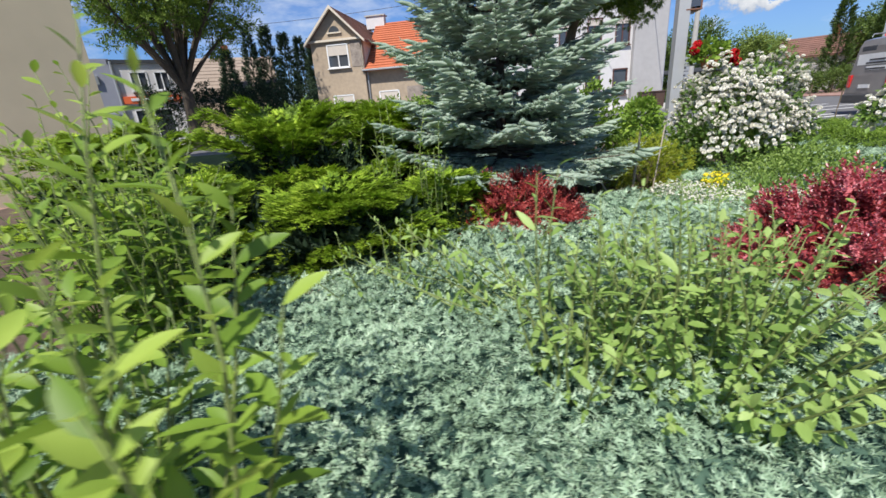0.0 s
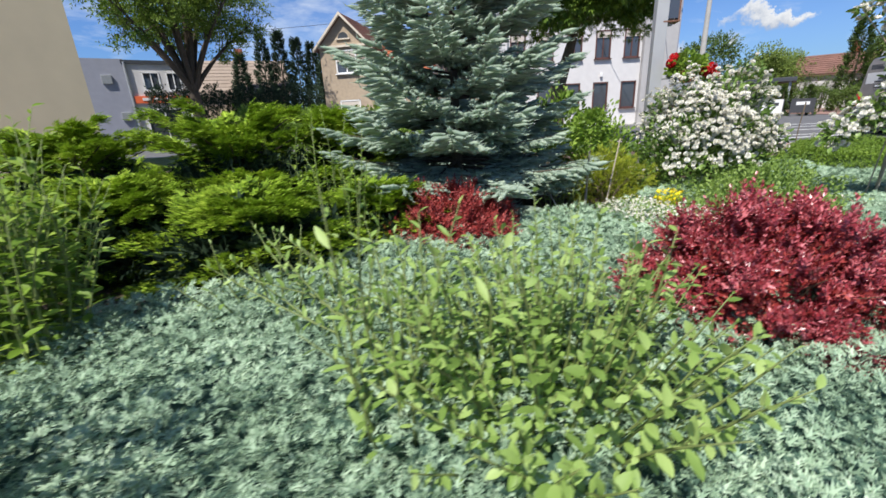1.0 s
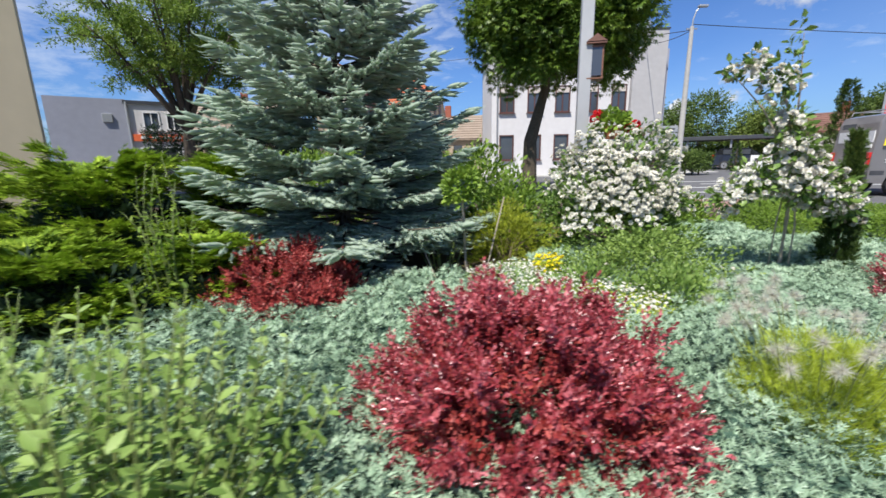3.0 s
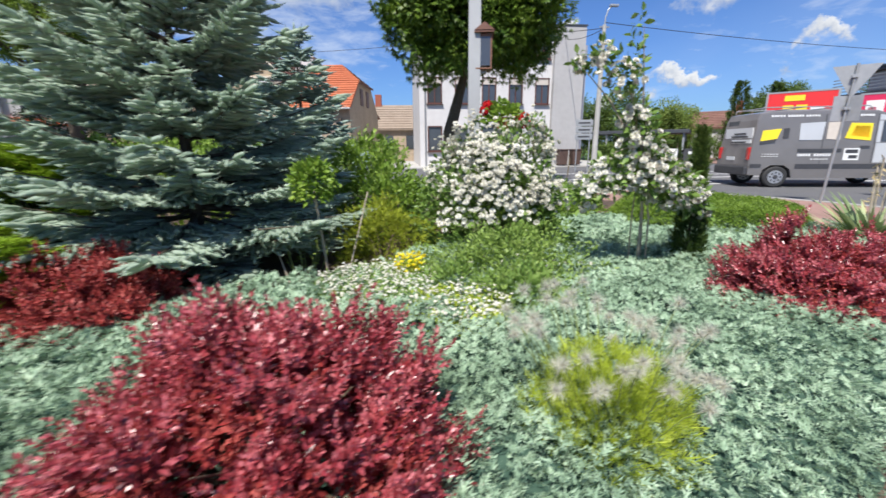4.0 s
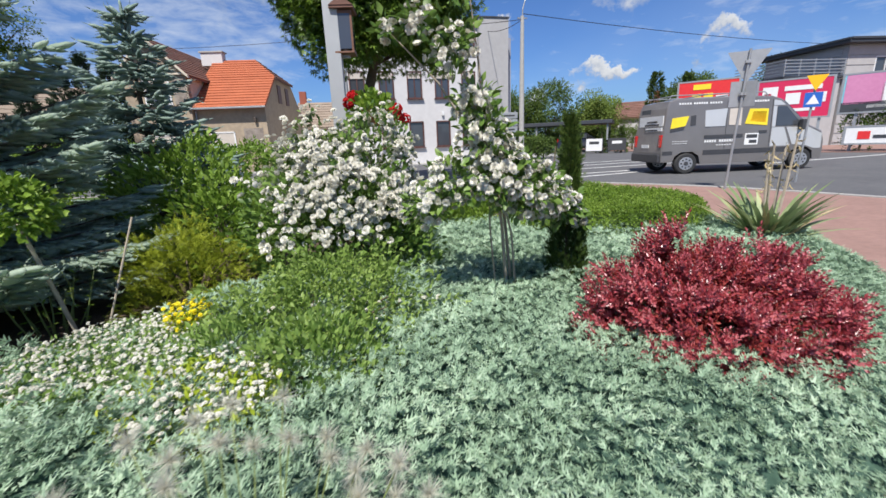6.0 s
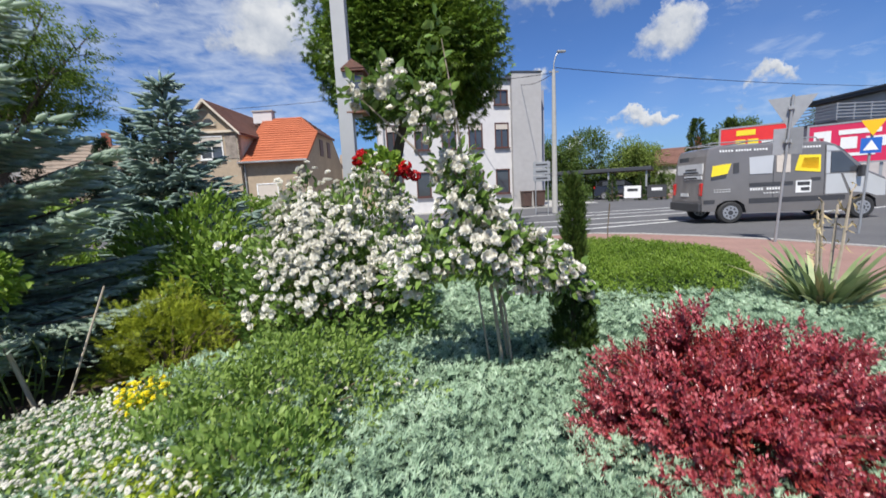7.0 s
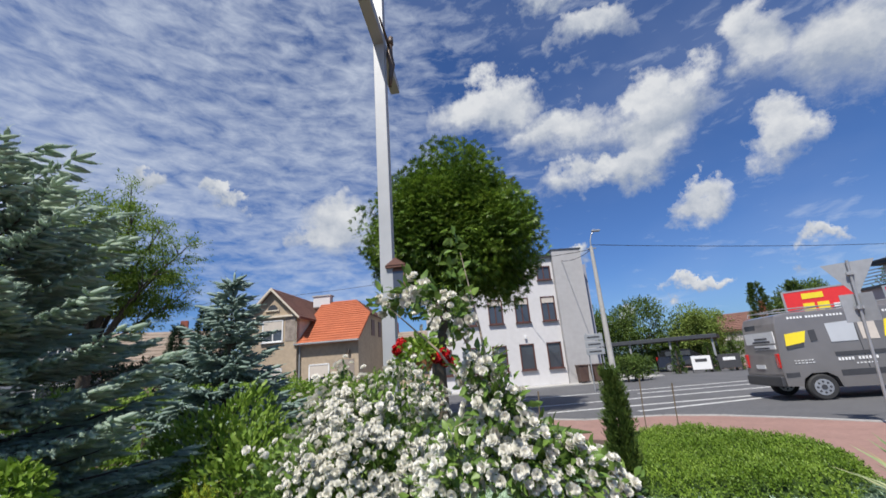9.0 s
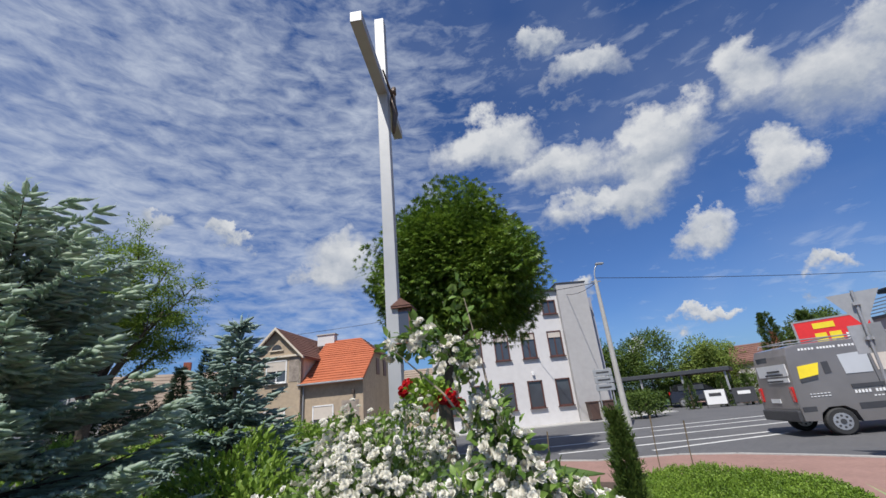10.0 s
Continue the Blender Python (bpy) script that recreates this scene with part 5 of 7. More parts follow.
def shrine_box():
    ob = thing("shrine_box", (0, 0, 0), "glazed brown wooden shrine box hung on the cross post", "shrine")
    ob.matrix_world = Matrix.Translation((3.76, 6.56, 0.98)) @ Matrix.Diagonal((0.75, 0.75, 0.66, 1)) @ pose(0, 0, 0, 0, 0, -10)
    z = 2.0
    for name, items, mat in (("body", [((0, 0.14, z + 0.32), (0.24, 0.02, 0.62)), ((0, 0, z), (0.28, 0.32, 0.03))], "wood_brown"), ("side_frame", [((-0.12, -0.14, z + 0.32), (0.03, 0.03, 0.62)), ((0.12, -0.14, z + 0.32), (0.03, 0.03, 0.62)), ((0.12, 0, z + 0.03), (0.03, 0.28, 0.05)), ((-0.12, 0, z + 0.03), (0.03, 0.28, 0.05)), ((0, -0.14, z + 0.6), (0.24, 0.03, 0.05))], "wood_brown"), ("roof", [((0, 0, z + 0.66), (0.34, 0.42, 0.04))], "roof_dark_red")):
        part(name, boxes(*items, bevel=0.004), mat, ob)
    bm = prism(bmesh.new(), [(-0.17, z + 0.68), (0.17, z + 0.68), (0, z + 0.82)], -0.22, 0.22, "y")
    part("gable_roof", bm, "roof_dark_red", ob)
    for x0, sx, y0, sy in ((0, 0.21, -0.15, 0.006), (-0.125, 0.006, 0, 0.27), (0.125, 0.006, 0, 0.27)):
        part("pane", boxes(((x0, y0, z + 0.32), (sx, sy, 0.54))), "pane", ob, "dark reflecting glass pane")
    bm = tube(bmesh.new(), [(0, 0.02, z + 0.03), (0, 0.02, z + 0.2), (0, 0.02, z + 0.36), (0, 0.02, z + 0.44)], [0.07, 0.05, 0.045, 0.02], 10)
    part("figurine", bm, "white_paint", ob, "plain pale figurine behind the glass")
    part("bracket", boxes(((-0.1, 0.0, z - 0.04), (0.3, 0.06, 0.05))), "metal_grey", ob)


shrine_box()


def flower_pot():
    ob = thing("hanging_flower_pot", (3.99, 6.34, 1.56), "hanging pot of bright red geraniums on the cross post", "flower pot")
    part("pot", tube(bmesh.new(), [(0, 0, -0.05), (0, 0, 0.1), (0, 0, 0.12)], [0.09, 0.13, 0.14], 14), "terracotta", ob)
    part("bracket", tube(bmesh.new(), [(0, 0.02, 0.02), (-0.3, 0.2, 0.02)], [0.012, 0.012], 6), "metal_grey", ob)
    p, out = dome_points(420, (-0.02, 0, 0.1), (0.24, 0.2, 0.2), fill=0.6, low=-0.25)
    np_mesh("leaves", *scatter(leaf_form(0.8), frames_along(out + rng.normal(0, 0.5, out.shape), flat=0.4), p, rng.uniform(0.05, 0.09, 420)), "f_leafy", ob)
    for c in ((-0.27, -0.05, 0.2), (-0.22, -0.02, 0.27), (0.16, -0.12, 0.08), (0.25, -0.1, 0.04), (0.34, -0.06, 0.02), (0.24, -0.14, 0.12)):
        u = unit(rng.normal(size=(46, 3)))
        np_mesh("flower_head", *scatter(flower_form(5, 0.2), facing(u + np.array([0, 0, 0.2])), np.array(c) + u * 0.055, rng.uniform(0.03, 0.045, 46)), "petal_red", ob, "round red geranium flower head")


flower_pot()
for a, b in (((2.12, 4.05, 0.2), (2.32, 4.28, 0.95)), ((1.75, 3.9, 0.2), (1.6, 4.1, 0.5))):
    tagged(part("stake", tube(bmesh.new(), [a, b], [0.0065, 0.0055], 6), "stake"), "thin leaning wooden plant stake in the soil", "stake", "plant stakes")
for i in range(16):
    x, y = rng.uniform(-0.9, 0.35), 0.0
    y = 2.42 + 0.62 * (x + 0.9) + rng.normal(0, 0.06)
    bm = bmesh.new()
    bmesh.ops.create_icosphere(bm, subdivisions=1, radius=1.0, matrix=pose(x, y, 0.255, 0, 0, rng.uniform(0, 180)) @ Matrix.Diagonal((rng.uniform(0.04, 0.11), rng.uniform(0.03, 0.06), rng.uniform(0.012, 0.022), 1)))
    tagged(part("bark_chip", bm, "chips"), "flat reddish bark chip on the soil", "bark chip", "bark chips on the soil")


# ---- buildings ----
def window_part(parent, x, z, w, h, frame, mullion=True, sill=True, blind=0.0, pane="pane"):
    """A window in a wall whose outer face is y = 0, facing -y: frame, panes set back, sill."""
    t = 0.07
    items = [((x, 0.02, z + t / 2), (w, 0.12, t)), ((x, 0.02, z + h - t / 2), (w, 0.12, t)), ((x - w / 2 + t / 2, 0.02, z + h / 2), (t, 0.12, h)), ((x + w / 2 - t / 2, 0.02, z + h / 2), (t, 0.12, h))]
    if mullion:
        items.append(((x, 0.03, z + h / 2), (0.06, 0.08, h - 2 * t)))
    win = part("window", boxes(*items), frame, parent)
    part("pane", boxes(((x, 0.05, z + h / 2), (w - 2 * t, 0.02, h - 2 * t))), pane, win)
    if blind:
        part("blind", boxes(((x, 0.0, z + h - t - blind * h / 2), (w - 2 * t, 0.03, blind * h))), "shutter", win, "pale roller blind, half down")
    if sill:
        part("sill", boxes(((x, -0.06, z - 0.03), (w + 0.12, 0.2, 0.05))), frame, win)
    return win


def wall_with_holes(length, height, thick, holes, x0=0.0):
    """A wall along x from x0, outer face y = 0, with rectangular openings (x, z, w, h) cut through."""
    xs = sorted({x0, x0 + length, *(v for x, z, w, h in holes for v in (x - w / 2, x + w / 2))})
    zs = sorted({0.0, height, *(v for x, z, w, h in holes for v in (z, z + h))})
    bm = bmesh.new()
    for a, b in zip(xs, xs[1:]):
        for c, d in zip(zs, zs[1:]):
            mx, mz = (a + b) / 2, (c + d) / 2
            if not any(abs(mx - x) < w / 2 and z < mz < z + h for x, z, w, h in holes):
                box(bm, (mx, thick / 2, mz), (b - a, thick, d - c))
    bmesh.ops.remove_doubles(bm, verts=bm.verts, dist=0.0005)
    return bm


def white_building():
    ob = thing("apartment_building", (4.2, 28.7, 0.0), "white plastered three-storey building with a grey stair tower", "building")
    holes = []
    for i in range(5):
        x = 8.1 - 1.78 * i
        holes += [(x, 1.05, 0.95, 1.62), (x, 4.05, 0.95, 1.62), (x, 6.8, 0.95, 0.95)]
    part("wall", wall_with_holes(8.75, 8.35, 0.3, holes), "white_wall", ob)
    part("inner_wall", boxes(((4.4, 1.2, 4.1), (8.6, 0.1, 8.2))), "curtain", ob)
    part("roof", boxes(((4.3, 4.9, 8.42), (9.0, 10.2, 0.14)), bevel=0.01), "dark_roof", ob)
    for x, z, w, h in holes:
        ground_floor = z < 2
        window_part(ob, x, z, w, h, "window_brown", mullion=not ground_floor, blind=0.22 if 3 < z < 5 else 0.0)
    part("side_wall", boxes(((0.15, 5.1, 4.15), (0.3, 9.5, 8.3)), ((8.6, 5.1, 4.15), (0.3, 9.5, 8.3)), ((4.4, 9.85, 4.15), (8.8, 0.3, 8.3))), "white_wall", ob)
    part("stair_tower", boxes(((9.77, 0.9, 4.37), (2.0, 2.4, 8.75)), bevel=0.01), "grey_wall", ob, "plain light grey stair tower")
    part("tower_cap", boxes(((9.77, 0.9, 8.79), (2.1, 2.5, 0.08))), "dark_roof", ob)
    part("rear_wing", boxes(((11.1, 4.4, 3.95), (0.7, 7.0, 7.9))), "shop_grey", ob, "darker grey rear wing")
    part("downpipe", tube(bmesh.new(), [(0.35, -0.06, 0.1), (0.35, -0.06, 8.2)], [0.05, 0.05], 8), "metal_grey", ob)
    part("wall_lamp", boxes(((6.3, -0.08, 3.1), (0.14, 0.14, 0.24)), bevel=0.02), "white_paint", ob)


white_building()


def tiled_slope(parent, mat, a, b, c, d, courses, thick=0.05):
    """Lays overlapping courses of tiles, each a part, on the slope a-b (eave) to d-c (top)."""
    a, b, c, d = (Vector(v) for v in (a, b, c, d))
    n = (b - a).cross(d - a).normalized()
    for i in range(courses):
        t0, t1 = i / courses, min(1.0, (i + 1.25) / courses)
        lo = [a.lerp(d, t0), b.lerp(c, t0)]
        hi = [b.lerp(c, t1), a.lerp(d, t1)]
        bm = bmesh.new()
        q = [lo[0] + n * thick, lo[1] + n * thick, hi[0] + n * 0.004, hi[1] + n * 0.004, lo[0] - n * 0.02, lo[1] - n * 0.02, hi[0] - n * 0.03, hi[1] - n * 0.03]
        v = [bm.verts.new(p) for p in q]
        for f in ((0, 1, 2, 3), (4, 5, 1, 0), (5, 4, 7, 6), (1, 5, 6, 2), (4, 0, 3, 7), (3, 2, 6, 7)):
            bm.faces.new([v[k] for k in f])
        part("tile_course", bm, mat, parent)


def roof_boarding(parent, name, mat, outline, label=""):
    """The boarding under the tiles, a thin solid slope."""
    bm = bmesh.new()
    top = [bm.verts.new(Vector(p) - Vector((0, 0, 0.03))) for p in outline]
    low = [bm.verts.new(Vector(p) - Vector((0, 0, 0.12))) for p in outline]
    bm.faces.new(top)
    bm.faces.new(low[::-1])
    for i in range(len(top)):
        j = (i + 1) % len(top)
        bm.faces.new((top[i], low[i], low[j], top[j]))
    return part(name, bm, mat, parent, label)


def red_roof_house():
    ob = thing("house", (-0.2, 28.3, 0.0), "old beige rendered house with an orange tiled roof", "house", turn=-9.7)
    ob.scale.x = 1.09
    holes = [(-2.35, 0.95, 1.25, 1.45)]
    part("front_wall", wall_with_holes(3.6, 3.8, 0.35, holes, -3.6), "house_wall", ob)
    holes2 = [(-5.1, 3.95, 1.3, 1.35), (-5.1, 0.95, 1.3, 1.4)]
    w = wall_with_holes(3.1, 5.6, 0.35, holes2, -6.7)
    prism(w, [(-6.7, 5.6), (-3.6, 5.6), (-5.15, 7.3)], 0.0, 0.35, "y")
    gable = part("gable_wall", w, "house_wall", ob)
    gable.location.y = -0.35
    part("side_wall", boxes(((-0.175, 4.35, 1.9), (0.35, 8.0, 3.8))), "house_wall", ob)
    bm = prism(bmesh.new(), [(0.0, 3.8), (8.4, 3.8), (6.1, 5.65), (2.3, 5.65)], -0.34, 0.0, "x")
    part("side_gable", bm, "house_wall", ob)
    for y in (3.2, 4.9):
        part("side_window", boxes(((0.01, y, 4.7), (0.06, 0.7, 1.1))), "window_brown", ob)
    part("back_wall", boxes(((-3.4, 8.4, 1.9), (6.6, 0.3, 3.8)), ((-6.55, 4.2, 2.75), (0.3, 8.4, 5.5))), "house_wall", ob)
    part("cheek_wall", boxes(((-3.7, 1.6, 4.6), (0.2, 3.9, 1.9))), "house_trim", ob, "pale side wall of the gable bay")
    r = roof_boarding(ob, "roof_front", "roof_tile", [(-3.75, -0.35, 3.72), (0.12, -0.35, 3.72), (0.12, 2.3, 5.68), (-1.4, 4.1, 7.0), (-3.75, 4.1, 7.0)], "bright orange-red clay tile slope")
    tiled_slope(r, "roof_tile", (-3.75, -0.35, 3.72), (0.12, -0.35, 3.72), (0.12, 2.3, 5.68), (-3.75, 2.3, 5.68), 11)
    tiled_slope(r, "roof_tile", (-3.75, 2.3, 5.68), (0.12, 2.3, 5.68), (-1.4, 4.1, 7.0), (-3.75, 4.1, 7.0), 8)
    # hip, back and gable slopes have a darker tile colour than the front
    r = roof_boarding(ob, "roof_hip", "roof_dark_red", [(0.15, 2.2, 5.6), (0.15, 6.2, 5.6), (-1.4, 4.1, 7.02)])
    tiled_slope(r, "roof_dark_red", (0.15, 2.2, 5.6), (0.15, 6.2, 5.6), (-1.4, 4.3, 7.02), (-1.4, 4.1, 7.02), 7)
    roof_boarding(ob, "roof_back", "roof_dark_red", [(0.12, 8.7, 3.7), (-3.75, 8.7, 3.7), (-3.75, 4.1, 7.0), (-1.4, 4.1, 7.0)])
    r = roof_boarding(ob, "gable_roof", "roof_dark_red", [(-3.35, -0.7, 5.42), (-3.35, 6.0, 5.42), (-5.15, 6.0, 7.42), (-5.15, -0.7, 7.42)], "dark brown-red tile slope of the gable")
    tiled_slope(r, "roof_dark_red", (-3.35, -0.7, 5.42), (-3.35, 6.0, 5.42), (-5.15, 6.0, 7.42), (-5.15, -0.7, 7.42), 12)
    roof_boarding(ob, "gable_roof", "roof_dark_red", [(-6.95, 6.0, 5.42), (-6.95, -0.7, 5.42), (-5.15, -0.7, 7.42), (-5.15, 6.0, 7.42)])
    for s in (-1, 1):
        bm = prism(bmesh.new(), [(-5.15, 7.44), (-5.15 + s * 1.82, 5.42), (-5.15 + s * 1.82, 5.27), (-5.15, 7.26)], -0.72, -0.55, "y")
        part("bargeboard", bm, "house_trim", ob)
    part("cornice", boxes(((-5.15, -0.43, 5.55), (3.2, 0.14, 0.12))), "house_trim", ob)
    bm = bmesh.new()
    prism(bm, [(-5.15 + 0.32 * math.cos(a), 6.0 + 0.36 * math.sin(a)) for a in np.linspace(0, math.pi, 9)], -0.37, -0.36, "y")
    part("attic_window", bm, "pane", ob, "dark half-round attic window")
    part("attic_sill", boxes(((-5.15, -0.4, 5.96), (0.85, 0.12, 0.07))), "house_trim", ob)
    win = window_part(ob, -2.35, 0.95, 1.25, 1.45, "white_paint", blind=0.5)
    for z, b in ((3.95, 0.42), (0.95, 0.3)):
        win = window_part(gable, -5.1, z, 1.3, 1.38, "white_paint", blind=b)
    part("pebble_panel", boxes(((-0.75, -0.012, 1.9), (1.0, 0.02, 1.3))), "pebble", ob)
    part("pebble_panel", boxes(((-4.0, -0.362, 4.7), (0.62, 0.02, 1.5))), "pebble", ob)
    part("gutter", boxes(((-1.8, -0.42, 3.68), (3.9, 0.13, 0.1)), bevel=0.02), "metal_grey", ob)
    part("downpipe", tube(bmesh.new(), [(-3.52, -0.1, 0.1), (-3.52, -0.1, 3.65)], [0.05, 0.05], 8), "metal_grey", ob)
    ch = part("chimney", boxes(((-3.75, 4.1, 7.05), (1.2, 0.6, 0.8)), bevel=0.02), "white_wall", ob, "pale plastered chimney")
    part("chimney_cap", boxes(((-3.75, 4.1, 7.48), (1.34, 0.74, 0.08))), "concrete", ch)
    part("wall_lamp", boxes(((-0.55, -0.1, 3.0), (0.14, 0.16, 0.26)), bevel=0.03), "bronze", ob)


red_roof_house()


def gabled_house(name, loc, turn, w, d, eave, ridge, wall, roof, label, windows=(), chimney=None):
    ob = thing(name, loc, label, "house", turn=turn)
    part("wall", prism(bmesh.new(), [(0, 0), (0, eave), (d / 2, ridge - 0.1), (d, eave), (d, 0)], -w / 2, w / 2, "x"), wall, ob)
    for slope in ([(-w / 2 - 0.2, -0.3, eave - 0.1), (w / 2 + 0.2, -0.3, eave - 0.1), (w / 2 + 0.2, d / 2, ridge), (-w / 2 - 0.2, d / 2, ridge)], [(w / 2 + 0.2, d + 0.3, eave - 0.1), (-w / 2 - 0.2, d + 0.3, eave - 0.1), (-w / 2 - 0.2, d / 2, ridge), (w / 2 + 0.2, d / 2, ridge)]):
        r = roof_boarding(ob, "roof", roof, slope)
        tiled_slope(r, roof, *slope, 10)
    for x, z, ww, h in windows:
        part("window", boxes(((x, -0.02, z + h / 2), (ww, 0.06, h))), "pane", ob)
    if chimney:
        part("chimney", boxes(((chimney, d / 2, ridge + 0.3), (0.6, 0.6, 1.3)), bevel=0.02), "brick_red", ob)
    return ob


gabled_house("house", (2.9, 41.0, 0), -3, 4.6, 6, 3.1, 5.4, "house_wall", "roof_brown", "small house with a faded brown roof", [(1.1, 1.2, 0.8, 1.2), (-0.9, 1.2, 0.8, 1.2)], -2.0)
gabled_house("house", (36.5, 41.5, 0), -40, 6.0, 7, 3.2, 5.0, "white_wall", "roof_dark_red", "distant house with a dark red roof", [(1.5, 1.2, 1.0, 1.2)], 1.0)
gabled_house("house", (-17.5, 37.0, 0), 22, 9.0, 8, 3.6, 6.6, "house_wall", "roof_brown", "brown-roofed house with a brick chimney behind dark conifers", [], 0.9)


def beige_building():
    ob = thing("beige_building", (-6.74, 9.15, 0), "tall beige rendered blank house wall", "building", turn=224.6)
    # local x runs along the wall to the outside
    part("wall", boxes(((4.5, -4.0, 4.0), (9.0, 8.0, 8.0))), "beige_wall", ob)
    part("cornice", boxes(((4.5, -4.0, 8.05), (9.3, 8.3, 0.2)), bevel=0.02), "house_trim", ob)


beige_building()


def shop_row():
    ob = thing("shop_building", (-18.6, 26.7, 0), "low white shop with an orange band beside a grey hall", "building", turn=37)
    part("hall_wall", boxes(((-1.9, 3.0, 2.5), (3.8, 6.0, 5.3))), "shop_grey", ob, "plain grey-blue hall wall")
    part("shop_wall", wall_with_holes(3.4, 4.9, 0.3, [(1.2, 3.35, 0.9, 1.1), (2.4, 3.35, 0.8, 1.1), (1.5, 0.3, 2.0, 2.0)]), "white_wall", ob)
    part("inner_wall", boxes(((1.7, 0.9, 2.4), (3.3, 0.1, 4.8))), "curtain", ob)
    part("roof", boxes(((1.7, 2.5, 5.0), (3.7, 5.2, 0.2))), "dark_roof", ob)
    window_part(ob, 1.2, 3.35, 0.9, 1.1, "white_paint")
    window_part(ob, 2.4, 3.35, 0.8, 1.1, "white_paint")
    window_part(ob, 1.5, 0.3, 2.0, 2.0, "white_paint")
    part("sign_band", boxes(((1.75, -0.06, 2.85), (3.3, 0.1, 0.42)), bevel=0.01), "orange_band", ob, "orange band over the shop window")
    for x in (0.7, 1.3, 1.9, 2.5):
        part("letter_bar", boxes(((x, -0.125, 2.87), (0.4, 0.02, 0.16))), "sticker_white", ob)
    part("drainpipe", tube(bmesh.new(), [(0.0, -0.1, 0), (0.0, -0.1, 5.0)], [0.07, 0.07], 8), "metal_grey", ob)
    part("vent", boxes(((-1.0, -0.06, 4.0), (0.5, 0.12, 0.5)), bevel=0.02), "metal_grey", ob)
    part("vent", boxes(((-0.5, -0.06, 1.9), (0.5, 0.12, 0.5)), bevel=0.02), "metal_grey", ob)


shop_row()


def fence():
    ob = thing("fence", (-8.3, 8.6, 0), "low white fence with dark metal rails", "fence", turn=38)
    for i in range(2):
        part("post", boxes(((i * 1.3, 0, 0.75), (0.16, 0.16, 1.5)), bevel=0.015), "white_paint", ob)
    for i in range(10):
        part("picket", boxes(((0.1 + i * 0.12, 0, 0.8), (0.02, 0.02, 0.9))), "plastic_dark", ob)
    for z in (0.4, 1.2):
        part("rail", boxes(((0.65, 0, z), (1.3, 0.03, 0.04))), "plastic_dark", ob)


fence()


def grey_building():
    ob = thing("grey_building", (36.75, 23.33, 0), "grey panelled building with a dark flat roof", "building", turn=-8)
    part("wall", wall_with_holes(16, 6.45, 0.3, [(2.95, 4.2, 1.7, 1.5), (7.5, 4.2, 1.7, 1.5)]), "grey_wall", ob)
    for z in np.arange(0.5, 6.3, 0.62):
        gap = 3.85 < z < 5.95
        spans = ((1.05, 2.1), (5.2, 2.8), (12.2, 7.7)) if gap else ((8.0, 16.0),)
        for x, w in spans:
            part("cladding_board", boxes(((x, -0.02, z), (w - 0.02, 0.05, 0.56)), bevel=0.008), "grey_wall", ob)
        part("cladding_board", boxes(((-0.02, 3.3, z), (0.05, 5.9, 0.56)), bevel=0.008), "grey_wall", ob)
    part("inner_wall", boxes(((8, 1.0, 3.1), (15.6, 0.1, 6.2))), "curtain", ob)
    part("side_wall", boxes(((0.15, 3.3, 3.22), (0.3, 6.0, 6.45))), "grey_wall", ob)
    part("roof", boxes(((8.0, 3.1, 6.56), (17.2, 7.4, 0.2)), bevel=0.02), "dark_roof", ob)
    part("roof_edge", boxes(((8.0, -0.62, 6.72), (17.2, 0.1, 0.12)), ((-0.62, 3.1, 6.72), (0.1, 7.3, 0.12))), "dark_roof", ob)
    for x in (2.95, 7.5):
        window_part(ob, x, 4.2, 1.7, 1.5, "white_paint")
    part("lower_wing", boxes(((-2.3, 2.2, 2.2), (4.2, 4.4, 4.4))), "grey_wall", ob)
    part("wing_roof", boxes(((-2.3, 2.2, 4.48), (4.5, 4.8, 0.16))), "dark_roof", ob)
    for z in (4.75, 4.95, 5.15, 5.35, 5.55):
        part("balcony_rail", boxes(((-2.3, -0.05, z), (4.4, 0.05, 0.06))), "metal_grey", ob)
        part("balcony_rail", boxes(((-4.45, 2.0, z), (0.05, 4.1, 0.06))), "metal_grey", ob)
    for i in range(5):
        part("balcony_post", boxes(((-4.45 + i * 1.08, -0.05, 5.06), (0.06, 0.06, 1.1))), "metal_grey", ob)


grey_building()


# ---- signs, poles, billboards ----
def billboard(a, b, lo, hi, mat, label, bars, legs=True):
    a, b = Vector((*a, 0)), Vector((*b, 0))
    L = (b - a).length
    ob = thing("billboard", tuple((a + b) / 2), label, "billboard", "billboards", turn=math.degrees(math.atan2(b.y - a.y, b.x - a.x)))
    part("poster", boxes(((0, 0, (lo + hi) / 2), (L, 0.05, hi - lo))), mat, ob)
    part("frame", boxes(((0, 0.02, hi + 0.04), (L + 0.2, 0.12, 0.08)), ((0, 0.02, lo - 0.04), (L + 0.2, 0.12, 0.08)), ((-L / 2 - 0.05, 0.02, (lo + hi) / 2), (0.1, 0.12, hi - lo)), ((L / 2 + 0.05, 0.02, (lo + hi) / 2), (0.1, 0.12, hi - lo))), "metal_grey", ob)
    for x, z, w, h, m in bars:
        part("print_bar", boxes(((x * L, -0.035, lo + z * (hi - lo)), (w * L, 0.012, h * (hi - lo)))), m, ob)
    if legs:
        for s in (-0.4, 0.4):
            part("leg", boxes(((s * L, 0.1, lo / 2), (0.12, 0.12, lo))), "metal_grey", ob)


